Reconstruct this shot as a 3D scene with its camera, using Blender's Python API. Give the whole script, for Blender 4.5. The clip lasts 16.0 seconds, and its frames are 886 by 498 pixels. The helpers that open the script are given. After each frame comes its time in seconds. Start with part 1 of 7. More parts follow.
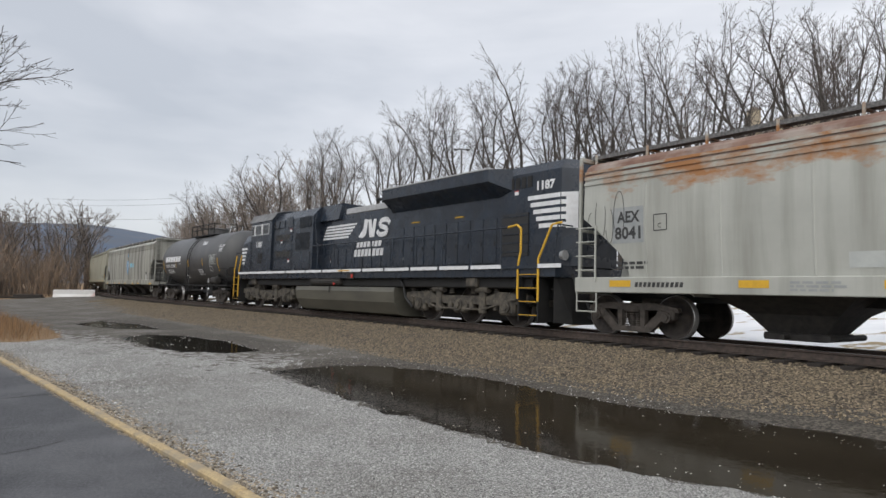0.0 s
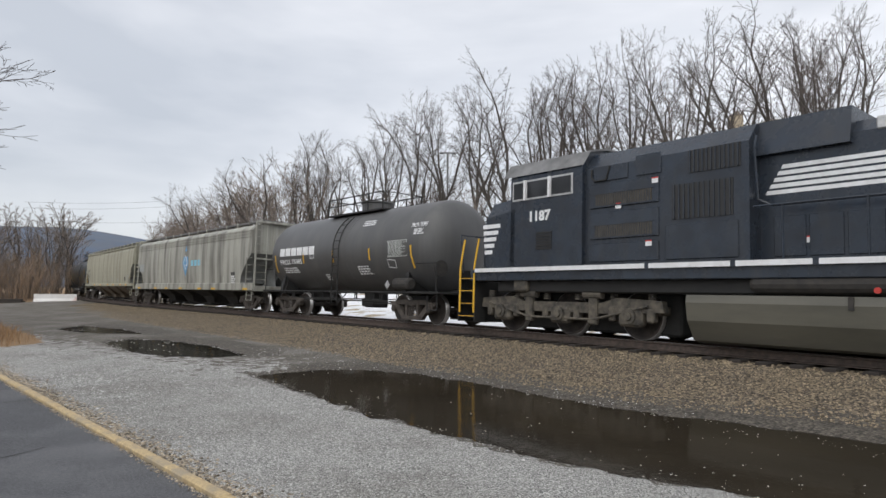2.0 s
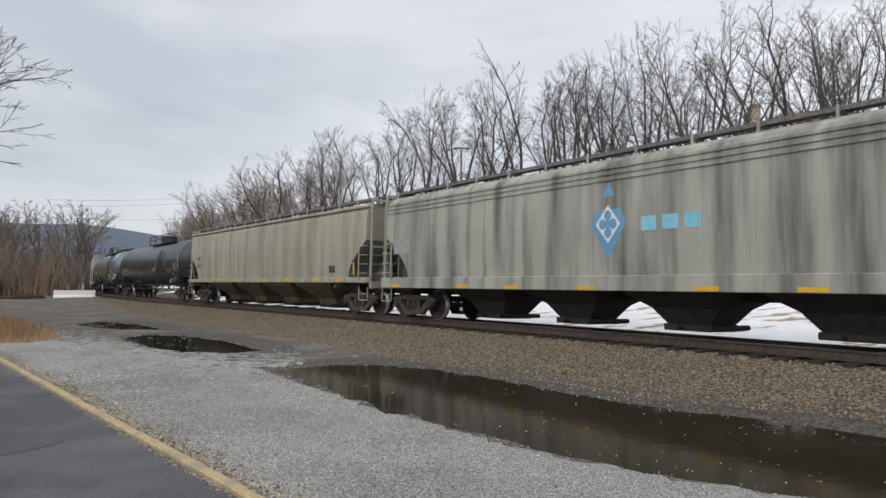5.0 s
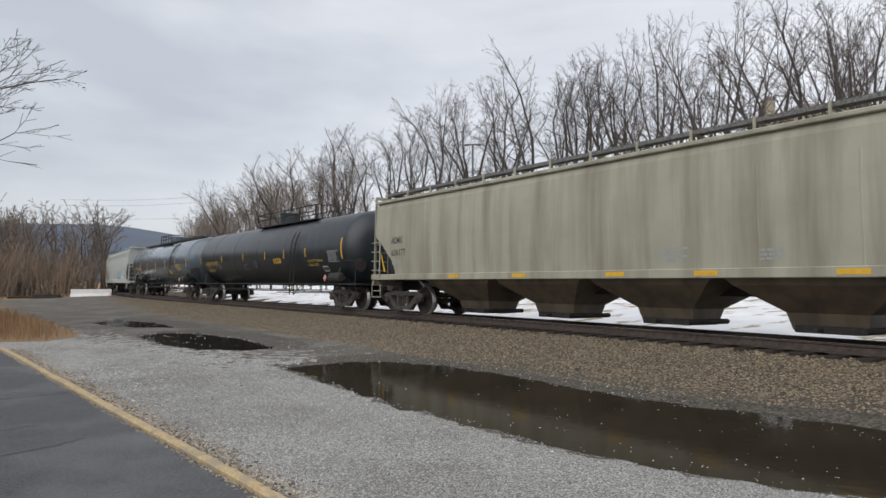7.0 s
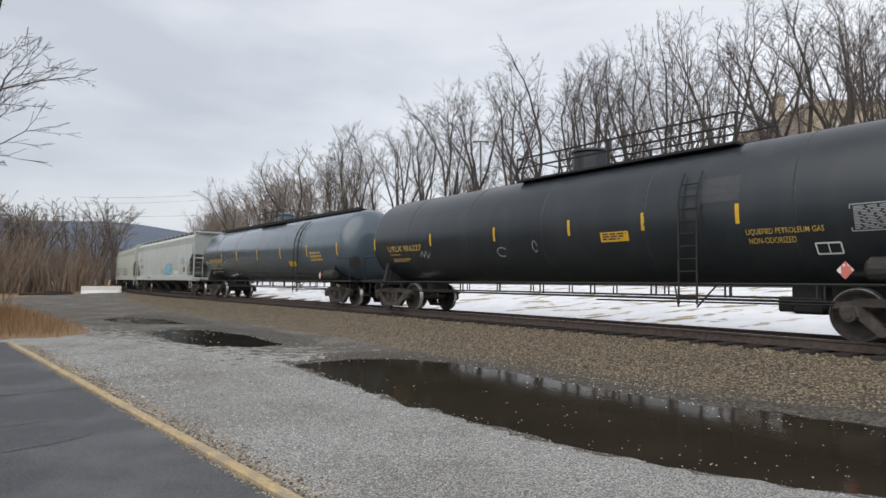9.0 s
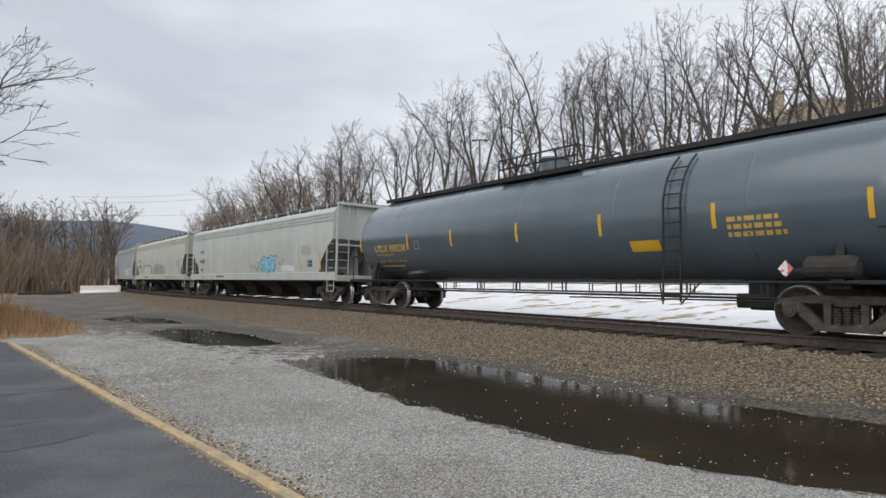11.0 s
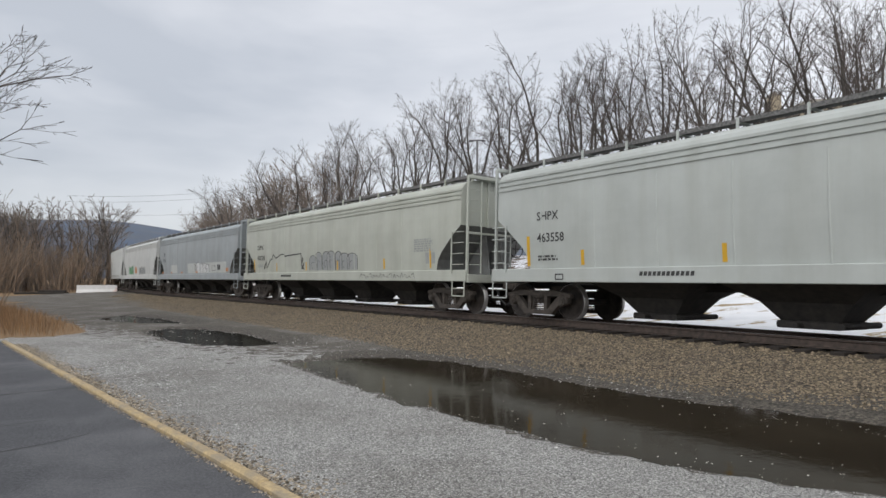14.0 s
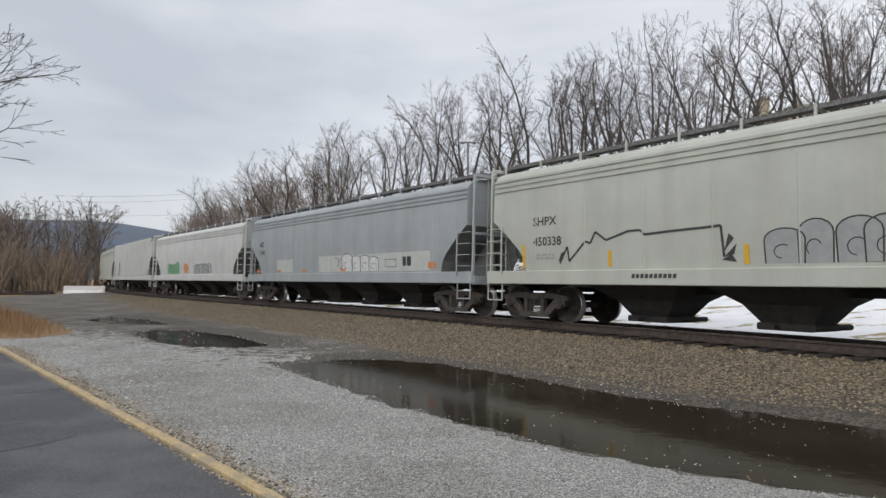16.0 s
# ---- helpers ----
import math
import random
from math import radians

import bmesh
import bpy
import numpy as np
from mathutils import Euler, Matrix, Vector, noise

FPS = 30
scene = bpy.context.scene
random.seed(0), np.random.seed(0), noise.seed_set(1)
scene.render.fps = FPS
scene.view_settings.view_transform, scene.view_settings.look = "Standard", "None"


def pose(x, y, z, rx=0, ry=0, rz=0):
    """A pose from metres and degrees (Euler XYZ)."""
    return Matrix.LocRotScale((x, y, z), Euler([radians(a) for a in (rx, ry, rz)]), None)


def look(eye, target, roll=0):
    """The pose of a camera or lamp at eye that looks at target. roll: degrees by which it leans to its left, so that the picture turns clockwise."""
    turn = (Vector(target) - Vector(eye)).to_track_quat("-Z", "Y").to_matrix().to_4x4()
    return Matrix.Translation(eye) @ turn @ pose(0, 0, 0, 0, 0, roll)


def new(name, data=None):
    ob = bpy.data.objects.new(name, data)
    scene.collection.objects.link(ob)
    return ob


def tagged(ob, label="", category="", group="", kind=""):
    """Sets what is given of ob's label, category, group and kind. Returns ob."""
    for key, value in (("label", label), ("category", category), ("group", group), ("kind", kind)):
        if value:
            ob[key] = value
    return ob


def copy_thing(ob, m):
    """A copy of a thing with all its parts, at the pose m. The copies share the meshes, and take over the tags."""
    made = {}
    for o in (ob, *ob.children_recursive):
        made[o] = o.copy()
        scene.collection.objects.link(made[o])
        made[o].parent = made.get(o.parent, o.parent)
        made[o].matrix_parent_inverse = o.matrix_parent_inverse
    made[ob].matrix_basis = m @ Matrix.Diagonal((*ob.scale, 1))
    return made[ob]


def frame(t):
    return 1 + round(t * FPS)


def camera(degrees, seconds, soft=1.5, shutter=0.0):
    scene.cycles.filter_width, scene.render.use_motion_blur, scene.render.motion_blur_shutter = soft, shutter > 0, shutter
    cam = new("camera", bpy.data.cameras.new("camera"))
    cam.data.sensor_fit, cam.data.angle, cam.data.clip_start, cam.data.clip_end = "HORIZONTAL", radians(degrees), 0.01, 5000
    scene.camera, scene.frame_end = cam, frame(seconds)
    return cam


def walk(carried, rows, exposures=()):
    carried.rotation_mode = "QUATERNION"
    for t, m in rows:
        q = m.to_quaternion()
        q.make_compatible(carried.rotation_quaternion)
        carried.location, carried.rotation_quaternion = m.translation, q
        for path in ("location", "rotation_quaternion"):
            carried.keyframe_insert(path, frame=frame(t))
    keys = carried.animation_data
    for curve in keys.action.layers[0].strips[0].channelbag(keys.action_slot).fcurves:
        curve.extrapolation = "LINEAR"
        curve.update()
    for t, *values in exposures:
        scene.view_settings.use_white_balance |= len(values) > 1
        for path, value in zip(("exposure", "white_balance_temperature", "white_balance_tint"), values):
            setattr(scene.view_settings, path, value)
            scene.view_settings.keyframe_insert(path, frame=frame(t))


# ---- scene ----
EYE = 1.6
cam = camera(70.0, 16.0)
walk(cam, [
    (0, pose(0, 0, EYE, 93.299, -0.535, -1.852)),
    (0.5, pose(0, 0, EYE, 93.320, -0.642, -2.345)),
    (1, pose(0, 0, EYE, 93.384, -0.655, -2.799)),
    (1.5, pose(0, 0, EYE, 93.494, -0.539, -2.972)),
    (2, pose(0, 0, EYE, 93.624, -0.413, -3.094)),
    (2.5, pose(0, 0, EYE, 93.645, -0.346, -3.115)),
    (3, pose(0, 0, EYE, 93.641, -0.311, -3.044)),
    (3.5, pose(0, 0, EYE, 93.488, -0.430, -2.862)),
    (4, pose(0, 0, EYE, 93.391, -0.349, -2.591)),
    (6.5, pose(0, 0, EYE, 92.946, -0.144, -0.790)),
    (7, pose(0, 0, EYE, 92.902, 0.094, -0.703)),
    (7.5, pose(0, 0, EYE, 92.800, 0.114, -0.583)),
    (8, pose(0, 0, EYE, 92.763, 0.051, -0.332)),
    (8.5, pose(0, 0, EYE, 92.738, -0.002, -0.182)),
    (9, pose(0, 0, EYE, 92.648, 0.047, 0.002)),
    (11.5, pose(0, 0, EYE, 92.523, 0.200, -0.071)),
    (12, pose(0, 0, EYE, 92.535, 0.179, -0.094)),
    (12.5, pose(0, 0, EYE, 92.530, 0.177, -0.152)),
    (13, pose(0, 0, EYE, 92.549, 0.262, -0.242)),
    (13.5, pose(0, 0, EYE, 92.562, 0.276, -0.260)),
    (14, pose(0, 0, EYE, 92.550, 0.062, -0.306)),
    (14.5, pose(0, 0, EYE, 92.600, 0.148, -0.324)),
    (15, pose(0, 0, EYE, 92.556, 0.370, -0.333)),
    (15.5, pose(0, 0, EYE, 92.655, 0.136, -0.591)),
    (16, pose(0, 0, EYE, 92.717, -0.119, -1.179)),
], exposures=[(0, 0.0), (0.5, 0.02), (1.5, 0.05), (3, 0.12), (3.5, 0.04), (4, 0.0), (6.5, -0.03), (8, -0.02), (9, 0.04), (11.5, 0.04), (12.5, -0.02), (16, -0.05)])

# ---- world and sun: an overcast winter sky ----
world = bpy.data.worlds.new("world")
scene.world = world
world.use_nodes = True


def build_world():
    nt = world.node_tree
    nt.nodes.clear()
    out = nt.nodes.new("ShaderNodeOutputWorld")
    sky = nt.nodes.new("ShaderNodeTexSky")
    sky.sky_type = "NISHITA"
    sky.sun_disc = False
    sky.sun_elevation, sky.sun_rotation = radians(49), radians(204)
    bg = nt.nodes.new("ShaderNodeBackground")
    bg.inputs["Strength"].default_value = 0.02
    nt.links.new(sky.outputs[0], bg.inputs[0])
    # cloud layer
    co = nt.nodes.new("ShaderNodeTexCoord")
    mp = nt.nodes.new("ShaderNodeMapping")
    mp.inputs["Scale"].default_value = (-1.0, 1.0, 2.8)
    mp.inputs["Location"].default_value = (0.37, 0.1, 0.0)
    nz = nt.nodes.new("ShaderNodeTexNoise")
    nz.inputs["Scale"].default_value = 1.7
    nz.inputs["Detail"].default_value = 5
    nz.inputs["Roughness"].default_value = 0.5
    nz.inputs["Distortion"].default_value = 0.25
    rp = nt.nodes.new("ShaderNodeValToRGB")
    rp.color_ramp.elements[0].position, rp.color_ramp.elements[0].color = 0.34, (0.50, 0.525, 0.57, 1)
    rp.color_ramp.elements[1].position, rp.color_ramp.elements[1].color = 0.68, (0.84, 0.845, 0.875, 1)
    bg2 = nt.nodes.new("ShaderNodeBackground")
    bg2.inputs["Strength"].default_value = 1.06
    add = nt.nodes.new("ShaderNodeAddShader")
    nt.links.new(co.outputs["Generated"], mp.inputs[0])
    nt.links.new(mp.outputs[0], nz.inputs["Vector"])
    nt.links.new(nz.outputs[0], rp.inputs[0])
    sep = nt.nodes.new("ShaderNodeSeparateXYZ")
    nt.links.new(co.outputs["Generated"], sep.inputs[0])
    dim = nt.nodes.new("ShaderNodeMapRange")
    dim.inputs[1].default_value, dim.inputs[2].default_value = 0.0, 0.32
    dim.inputs[3].default_value, dim.inputs[4].default_value = 0.80, 1.0
    nt.links.new(sep.outputs["Z"], dim.inputs[0])
    vm = nt.nodes.new("ShaderNodeVectorMath")
    vm.operation = "SCALE"
    nt.links.new(rp.outputs[0], vm.inputs[0])
    nt.links.new(dim.outputs[0], vm.inputs["Scale"])
    nt.links.new(vm.outputs[0], bg2.inputs[0])
    nt.links.new(bg.outputs[0], add.inputs[0])
    nt.links.new(bg2.outputs[0], add.inputs[1])
    nt.links.new(add.outputs[0], out.inputs[0])


build_world()
sun_data = bpy.data.lights.new("sun", "SUN")
sun_data.energy, sun_data.angle, sun_data.color = 1.6, radians(75), (1.0, 0.97, 0.93)
sun = new("sun", sun_data)
sun.matrix_world = look((-14, -32, 40), (0, 0, 0))


# ---- materials ----
def material(name, colour, rough=0.7, metal=0.0, colour2=None, scale=4.0, detail=6, bump=0.0, bump_scale=40.0,
             colour3=None, scale3=0.8, amount3=0.5, stretch=(1, 1, 1), contrast=(0.35, 0.65), rough2=None, per_piece=0.0, specular=None,
             contrast3=(0.45, 0.62), stretch3=(1, 1, 1)):
    """A surface with grain (colour to colour2), patches of colour3 and fine relief, in object space in metres."""
    m = bpy.data.materials.new(name)
    m.use_nodes = True
    nt = m.node_tree
    b = nt.nodes["Principled BSDF"]
    b.inputs["Roughness"].default_value = rough
    b.inputs["Metallic"].default_value = metal
    if specular is not None:
        b.inputs["Specular IOR Level"].default_value = specular
    co = nt.nodes.new("ShaderNodeTexCoord")

    def noise_node(sc, det, st):
        mp = nt.nodes.new("ShaderNodeMapping")
        mp.inputs["Scale"].default_value = st
        nt.links.new(co.outputs["Object"], mp.inputs[0])
        n = nt.nodes.new("ShaderNodeTexNoise")
        n.inputs["Scale"].default_value = sc
        n.inputs["Detail"].default_value = det
        n.inputs["Roughness"].default_value = 0.6
        nt.links.new(mp.outputs[0], n.inputs["Vector"])
        return n

    def mix_node(fac, c1, c2, kind="MIX"):
        mx = nt.nodes.new("ShaderNodeMix")
        mx.data_type = "RGBA"
        mx.blend_type = kind
        for sock, v in ((mx.inputs[0], fac), (mx.inputs[6], c1), (mx.inputs[7], c2)):
            if isinstance(v, (float, int)):
                sock.default_value = v
            elif isinstance(v, tuple):
                sock.default_value = (*v, 1)
            else:
                nt.links.new(v, sock)
        return mx.outputs[2]

    def ramp(src, lo, hi):
        r = nt.nodes.new("ShaderNodeMapRange")
        r.inputs[1].default_value, r.inputs[2].default_value = lo, hi
        nt.links.new(src, r.inputs[0])
        return r.outputs[0]

    c = None
    if colour2:
        n1 = noise_node(scale, detail, stretch)
        f = ramp(n1.outputs[0], *contrast)
        c = mix_node(f, colour, colour2)
        if rough2 is not None:
            r = nt.nodes.new("ShaderNodeMapRange")
            r.inputs[3].default_value, r.inputs[4].default_value = rough, rough2
            nt.links.new(f, r.inputs[0])
            nt.links.new(r.outputs[0], b.inputs["Roughness"])
    if colour3:
        n3 = noise_node(scale3, 5, stretch3)
        f3 = ramp(n3.outputs[0], *contrast3)
        ml = nt.nodes.new("ShaderNodeMath")
        ml.operation = "MULTIPLY"
        ml.inputs[1].default_value = amount3
        nt.links.new(f3, ml.inputs[0])
        c = mix_node(ml.outputs[0], c if c else colour, colour3)
    if per_piece:
        info = nt.nodes.new("ShaderNodeObjectInfo")
        geo = nt.nodes.new("ShaderNodeNewGeometry")
        ad = nt.nodes.new("ShaderNodeMath")
        ad.operation = "ADD"
        nt.links.new(info.outputs["Random"], ad.inputs[0])
        nt.links.new(geo.outputs["Random Per Island"], ad.inputs[1])
        fr = nt.nodes.new("ShaderNodeMath")
        fr.operation = "FRACT"
        nt.links.new(ad.outputs[0], fr.inputs[0])
        hs = nt.nodes.new("ShaderNodeHueSaturation")
        r = nt.nodes.new("ShaderNodeMapRange")
        r.inputs[3].default_value, r.inputs[4].default_value = 1 - per_piece, 1 + per_piece
        nt.links.new(fr.outputs[0], r.inputs[0])
        nt.links.new(r.outputs[0], hs.inputs["Value"])
        if c:
            nt.links.new(c, hs.inputs["Color"])
        else:
            hs.inputs["Color"].default_value = (*colour, 1)
        c = hs.outputs[0]
    if c:
        nt.links.new(c, b.inputs["Base Color"])
    else:
        b.inputs["Base Color"].default_value = (*colour, 1)
    if bump:
        nb = noise_node(bump_scale, 4, (1, 1, 1))
        bp = nt.nodes.new("ShaderNodeBump")
        bp.inputs["Strength"].default_value = 1.0
        bp.inputs["Distance"].default_value = bump
        nt.links.new(nb.outputs[0], bp.inputs["Height"])
        nt.links.new(bp.outputs[0], b.inputs["Normal"])
    return m


# ---- mesh helpers ----
def mesh_of(name, verts, faces, mats, smooth=False):
    me = bpy.data.meshes.new(name)
    me.from_pydata(verts, [], faces)
    for m in (mats if isinstance(mats, (list, tuple)) else [mats]):
        me.materials.append(m)
    if smooth:
        me.polygons.foreach_set("use_smooth", [True] * len(me.polygons))
    me.update()
    return me


class Shape:
    """Vertices and faces of one part, put together from simple solids."""

    def __init__(self):
        self.v, self.f = [], []

    def add(self, verts, faces, m=None):
        k = len(self.v)
        self.v += [tuple(m @ Vector(p)) if m else tuple(p) for p in verts]
        self.f += [tuple(i + k for i in f) for f in faces]
        return self

    def box(self, x0, x1, y0, y1, z0, z1, c=0.0, m=None):
        """A box; c: chamfer of its upright and long edges."""
        if c <= 0:
            p = [(x, y, z) for z in (z0, z1) for y in (y0, y1) for x in (x0, x1)]
            return self.add(p, [(0, 2, 3, 1), (4, 5, 7, 6), (0, 1, 5, 4), (2, 6, 7, 3), (0, 4, 6, 2), (1, 3, 7, 5)], m)
        prof = [(y0 + c, z0), (y1 - c, z0), (y1, z0 + c), (y1, z1 - c), (y1 - c, z1), (y0 + c, z1), (y0, z1 - c), (y0, z0 + c)]
        return self.sweep([(x0, 0.0, c), (x0 + c, 0.0, 0.0), (x1 - c, 0.0, 0.0), (x1, 0.0, c)], prof, ((y0 + y1) / 2, (z0 + z1) / 2), m)

    def sweep(self, stations, prof, mid, m=None):
        verts, n = [], len(prof)
        for x, _, inset in stations:
            for y, z in prof:
                dy, dz = y - mid[0], z - mid[1]
                sy = 1 - inset / max(abs(dy), 1e-6) if abs(dy) > inset else 1
                sz = 1 - inset / max(abs(dz), 1e-6) if abs(dz) > inset else 1
                verts.append((x, mid[0] + dy * sy, mid[1] + dz * sz))
        return self.loft_faces(verts, n, len(stations), m)

    def loft_faces(self, verts, n, rings, m=None, caps=True):
        faces = []
        for r in range(rings - 1):
            for i in range(n):
                j = (i + 1) % n
                faces.append((r * n + i, r * n + j, (r + 1) * n + j, (r + 1) * n + i))
        if caps:
            faces.append(tuple(reversed(range(n))))
            faces.append(tuple(range((rings - 1) * n, rings * n)))
        return self.add(verts, faces, m)

    def prism(self, prof, x0, x1, m=None):
        """A (y, z) outline drawn out along x."""
        n = len(prof)
        return self.loft_faces([(x0, y, z) for y, z in prof] + [(x1, y, z) for y, z in prof], n, 2, m)

    def plate(self, prof, y0, y1, m=None):
        """An (x, z) outline drawn out along y."""
        n = len(prof)
        return self.loft_faces([(x, y1, z) for x, z in prof] + [(x, y0, z) for x, z in prof], n, 2, m)

    def rod(self, a, b, r, n=6):
        a, b = Vector(a), Vector(b)
        q = (b - a).to_track_quat("Z", "Y").to_matrix().to_4x4()
        ln = (b - a).length
        ring = [(math.cos(2 * math.pi * i / n) * r, math.sin(2 * math.pi * i / n) * r) for i in range(n)]
        return self.loft_faces([(x, y, 0) for x, y in ring] + [(x, y, ln) for x, y in ring], n, 2, Matrix.Translation(a) @ q)

    def pipe(self, pts, r, n=6):
        for a, b in zip(pts, pts[1:]):
            self.rod(a, b, r, n)
        return self

    def turn(self, prof, n=24, m=None):
        """An outline of (along, radius) turned about the x axis."""
        verts = [(x, r * math.cos(2 * math.pi * i / n), r * math.sin(2 * math.pi * i / n)) for x, r in prof for i in range(n)]
        return self.loft_faces(verts, n, len(prof), m)


def part(name, shape, mats, parent=None, label="", smooth=False, at=None):
    ob = new(name, mesh_of(name, shape.v, shape.f, mats, smooth))
    if parent:
        ob.parent = parent
    if at is not None:
        ob.matrix_basis = at
    if label:
        ob["label"] = label
    return ob


# ---- the line of the railway ----
RAIL_Z, CANT, GAUGE = EYE - 1.094, radians(1.5), 1.505
STEP = 0.25
ARC = np.arange(-200, 320 + STEP, STEP)


def railway():
    bend = 0.6016 + 0.001531 * np.clip(ARC, 0, 44.04) - 0.003258 * np.clip(ARC - 44.04, 0, 130)
    x = np.concatenate([[0], np.cumsum(-np.sin(bend[:-1]) * STEP)])
    y = np.concatenate([[0], np.cumsum(np.cos(bend[:-1]) * STEP)])
    k = int(round(200 / STEP))
    return x - x[k] + 14.771, y - y[k], bend


LINE_X, LINE_Y, LINE_H = railway()


def on_line(s, off=0.0):
    """Place and heading at s metres along the nearer rail, off metres beyond it."""
    h = float(np.interp(s, ARC, LINE_H))
    return (float(np.interp(s, ARC, LINE_X)) + off * math.cos(h), float(np.interp(s, ARC, LINE_Y)) + off * math.sin(h), h)


def beside_line(px, py):
    """For arrays of places: metres along the nearer rail, and metres beyond it (negative on the camera's side)."""
    coarse = slice(None, None, 8)
    lx, ly, lh, ls = LINE_X[coarse], LINE_Y[coarse], LINE_H[coarse], ARC[coarse]
    s, off = np.zeros(px.shape), np.zeros(px.shape)
    flat_x, flat_y, fs, fo = px.ravel(), py.ravel(), s.ravel(), off.ravel()
    for a in range(0, len(flat_x), 20000):
        dx, dy = flat_x[a:a + 20000, None] - lx, flat_y[a:a + 20000, None] - ly
        i = np.argmin(dx * dx + dy * dy, axis=1)
        r = np.arange(len(i))
        fo[a:a + 20000] = dx[r, i] * np.cos(lh[i]) + dy[r, i] * np.sin(lh[i])
        fs[a:a + 20000] = ls[i] - dx[r, i] * np.sin(lh[i]) + dy[r, i] * np.cos(lh[i])
    return fs.reshape(px.shape), fo.reshape(px.shape)


def pose_on_line(s, off, dz=0.0):
    """The pose of a thing on the track at s, its x axis towards the way of travel, its z axis up with the track's cant."""
    x, y, h = on_line(s, off)
    z = RAIL_Z - off * math.sin(CANT) + dz
    return Matrix.Translation((x, y, z)) @ Matrix.Rotation(h - math.pi / 2, 4, "Z") @ Matrix.Rotation(-CANT, 4, "X")

# ---- the ground ----
def stony(m, scale, low, high, gap=0.5, lift=0.012):
    """Makes a surface of packed stones: each its own shade, dark gaps between, and relief."""
    nt = m.node_tree
    b = nt.nodes["Principled BSDF"]
    src = b.inputs["Base Color"].links[0].from_socket
    co = nt.nodes.new("ShaderNodeTexCoord")
    vor = nt.nodes.new("ShaderNodeTexVoronoi")
    vor.inputs["Scale"].default_value = scale
    nt.links.new(co.outputs["Object"], vor.inputs["Vector"])
    sep = nt.nodes.new("ShaderNodeSeparateColor")
    nt.links.new(vor.outputs["Color"], sep.inputs[0])
    shade = nt.nodes.new("ShaderNodeMapRange")
    shade.inputs[3].default_value, shade.inputs[4].default_value = low, high
    nt.links.new(sep.outputs[0], shade.inputs[0])
    edge = nt.nodes.new("ShaderNodeMapRange")
    edge.inputs[1].default_value, edge.inputs[2].default_value = 0.40, 0.72
    edge.inputs[3].default_value, edge.inputs[4].default_value = 1.0, gap
    nt.links.new(vor.outputs["Distance"], edge.inputs[0])
    mul = nt.nodes.new("ShaderNodeMath")
    mul.operation = "MULTIPLY"
    nt.links.new(shade.outputs[0], mul.inputs[0])
    nt.links.new(edge.outputs[0], mul.inputs[1])
    vm = nt.nodes.new("ShaderNodeVectorMath")
    vm.operation = "SCALE"
    nt.links.new(src, vm.inputs[0])
    nt.links.new(mul.outputs[0], vm.inputs["Scale"])
    nt.links.new(vm.outputs[0], b.inputs["Base Color"])
    bm = nt.nodes.new("ShaderNodeBump")
    bm.invert = True
    bm.inputs["Distance"].default_value = lift
    nt.links.new(vor.outputs["Distance"], bm.inputs["Height"])
    if b.inputs["Normal"].links:
        nt.links.new(b.inputs["Normal"].links[0].from_socket, bm.inputs["Normal"])
    nt.links.new(bm.outputs[0], b.inputs["Normal"])
    return m


M_ground = material("gravel_and_earth", (0.54, 0.535, 0.505), 0.95, colour2=(0.34, 0.33, 0.31), scale=55, detail=3, bump=0.018, bump_scale=55,
                    colour3=(0.22, 0.205, 0.18), scale3=0.35, amount3=0.6)
M_water = material("muddy_water", (0.036, 0.029, 0.020), 0.065, colour2=(0.025, 0.020, 0.014), scale=0.8, bump=0.0014, bump_scale=7)
M_water.node_tree.nodes["Principled BSDF"].inputs["IOR"].default_value = 1.12
M_clear = material("dark_clear_water", (0.016, 0.014, 0.011), 0.05, colour2=(0.012, 0.011, 0.009), scale=1.0, bump=0.0012, bump_scale=12)
M_clear.node_tree.nodes["Principled BSDF"].inputs["IOR"].default_value = 1.015
M_wet = material("wet_dark_mud", (0.068, 0.058, 0.045), 0.8, colour2=(0.115, 0.10, 0.079), scale=24, bump=0.012, bump_scale=50)
# Mottled tone; its pale patches are also lightened to stand for sky sheen.
M_asphalt = material("asphalt", (0.032, 0.033, 0.037), 0.75, colour2=(0.078, 0.079, 0.085), scale=42, bump=0.006, bump_scale=160,
                     colour3=(0.14, 0.14, 0.145), scale3=0.55, amount3=0.75, rough2=0.55, contrast3=(0.46, 0.68))
M_kerb = material("yellow_painted_concrete", (0.52, 0.395, 0.215), 0.9, colour2=(0.34, 0.26, 0.15), scale=26, bump=0.003, bump_scale=60,
                  colour3=(0.27, 0.235, 0.18), scale3=4, amount3=0.75)
M_steel = material("worn_rail_steel", (0.66, 0.66, 0.67), 0.45, 0.6, colour2=(0.55, 0.54, 0.53), scale=9)
M_rust = material("rusty_rail_side", (0.105, 0.078, 0.064), 0.85, colour2=(0.055, 0.043, 0.037), scale=9, bump=0.002)
M_tie = material("creosoted_timber", (0.045, 0.036, 0.03), 0.9, colour2=(0.02, 0.017, 0.015), scale=20, stretch=(8, 1, 8), bump=0.004)
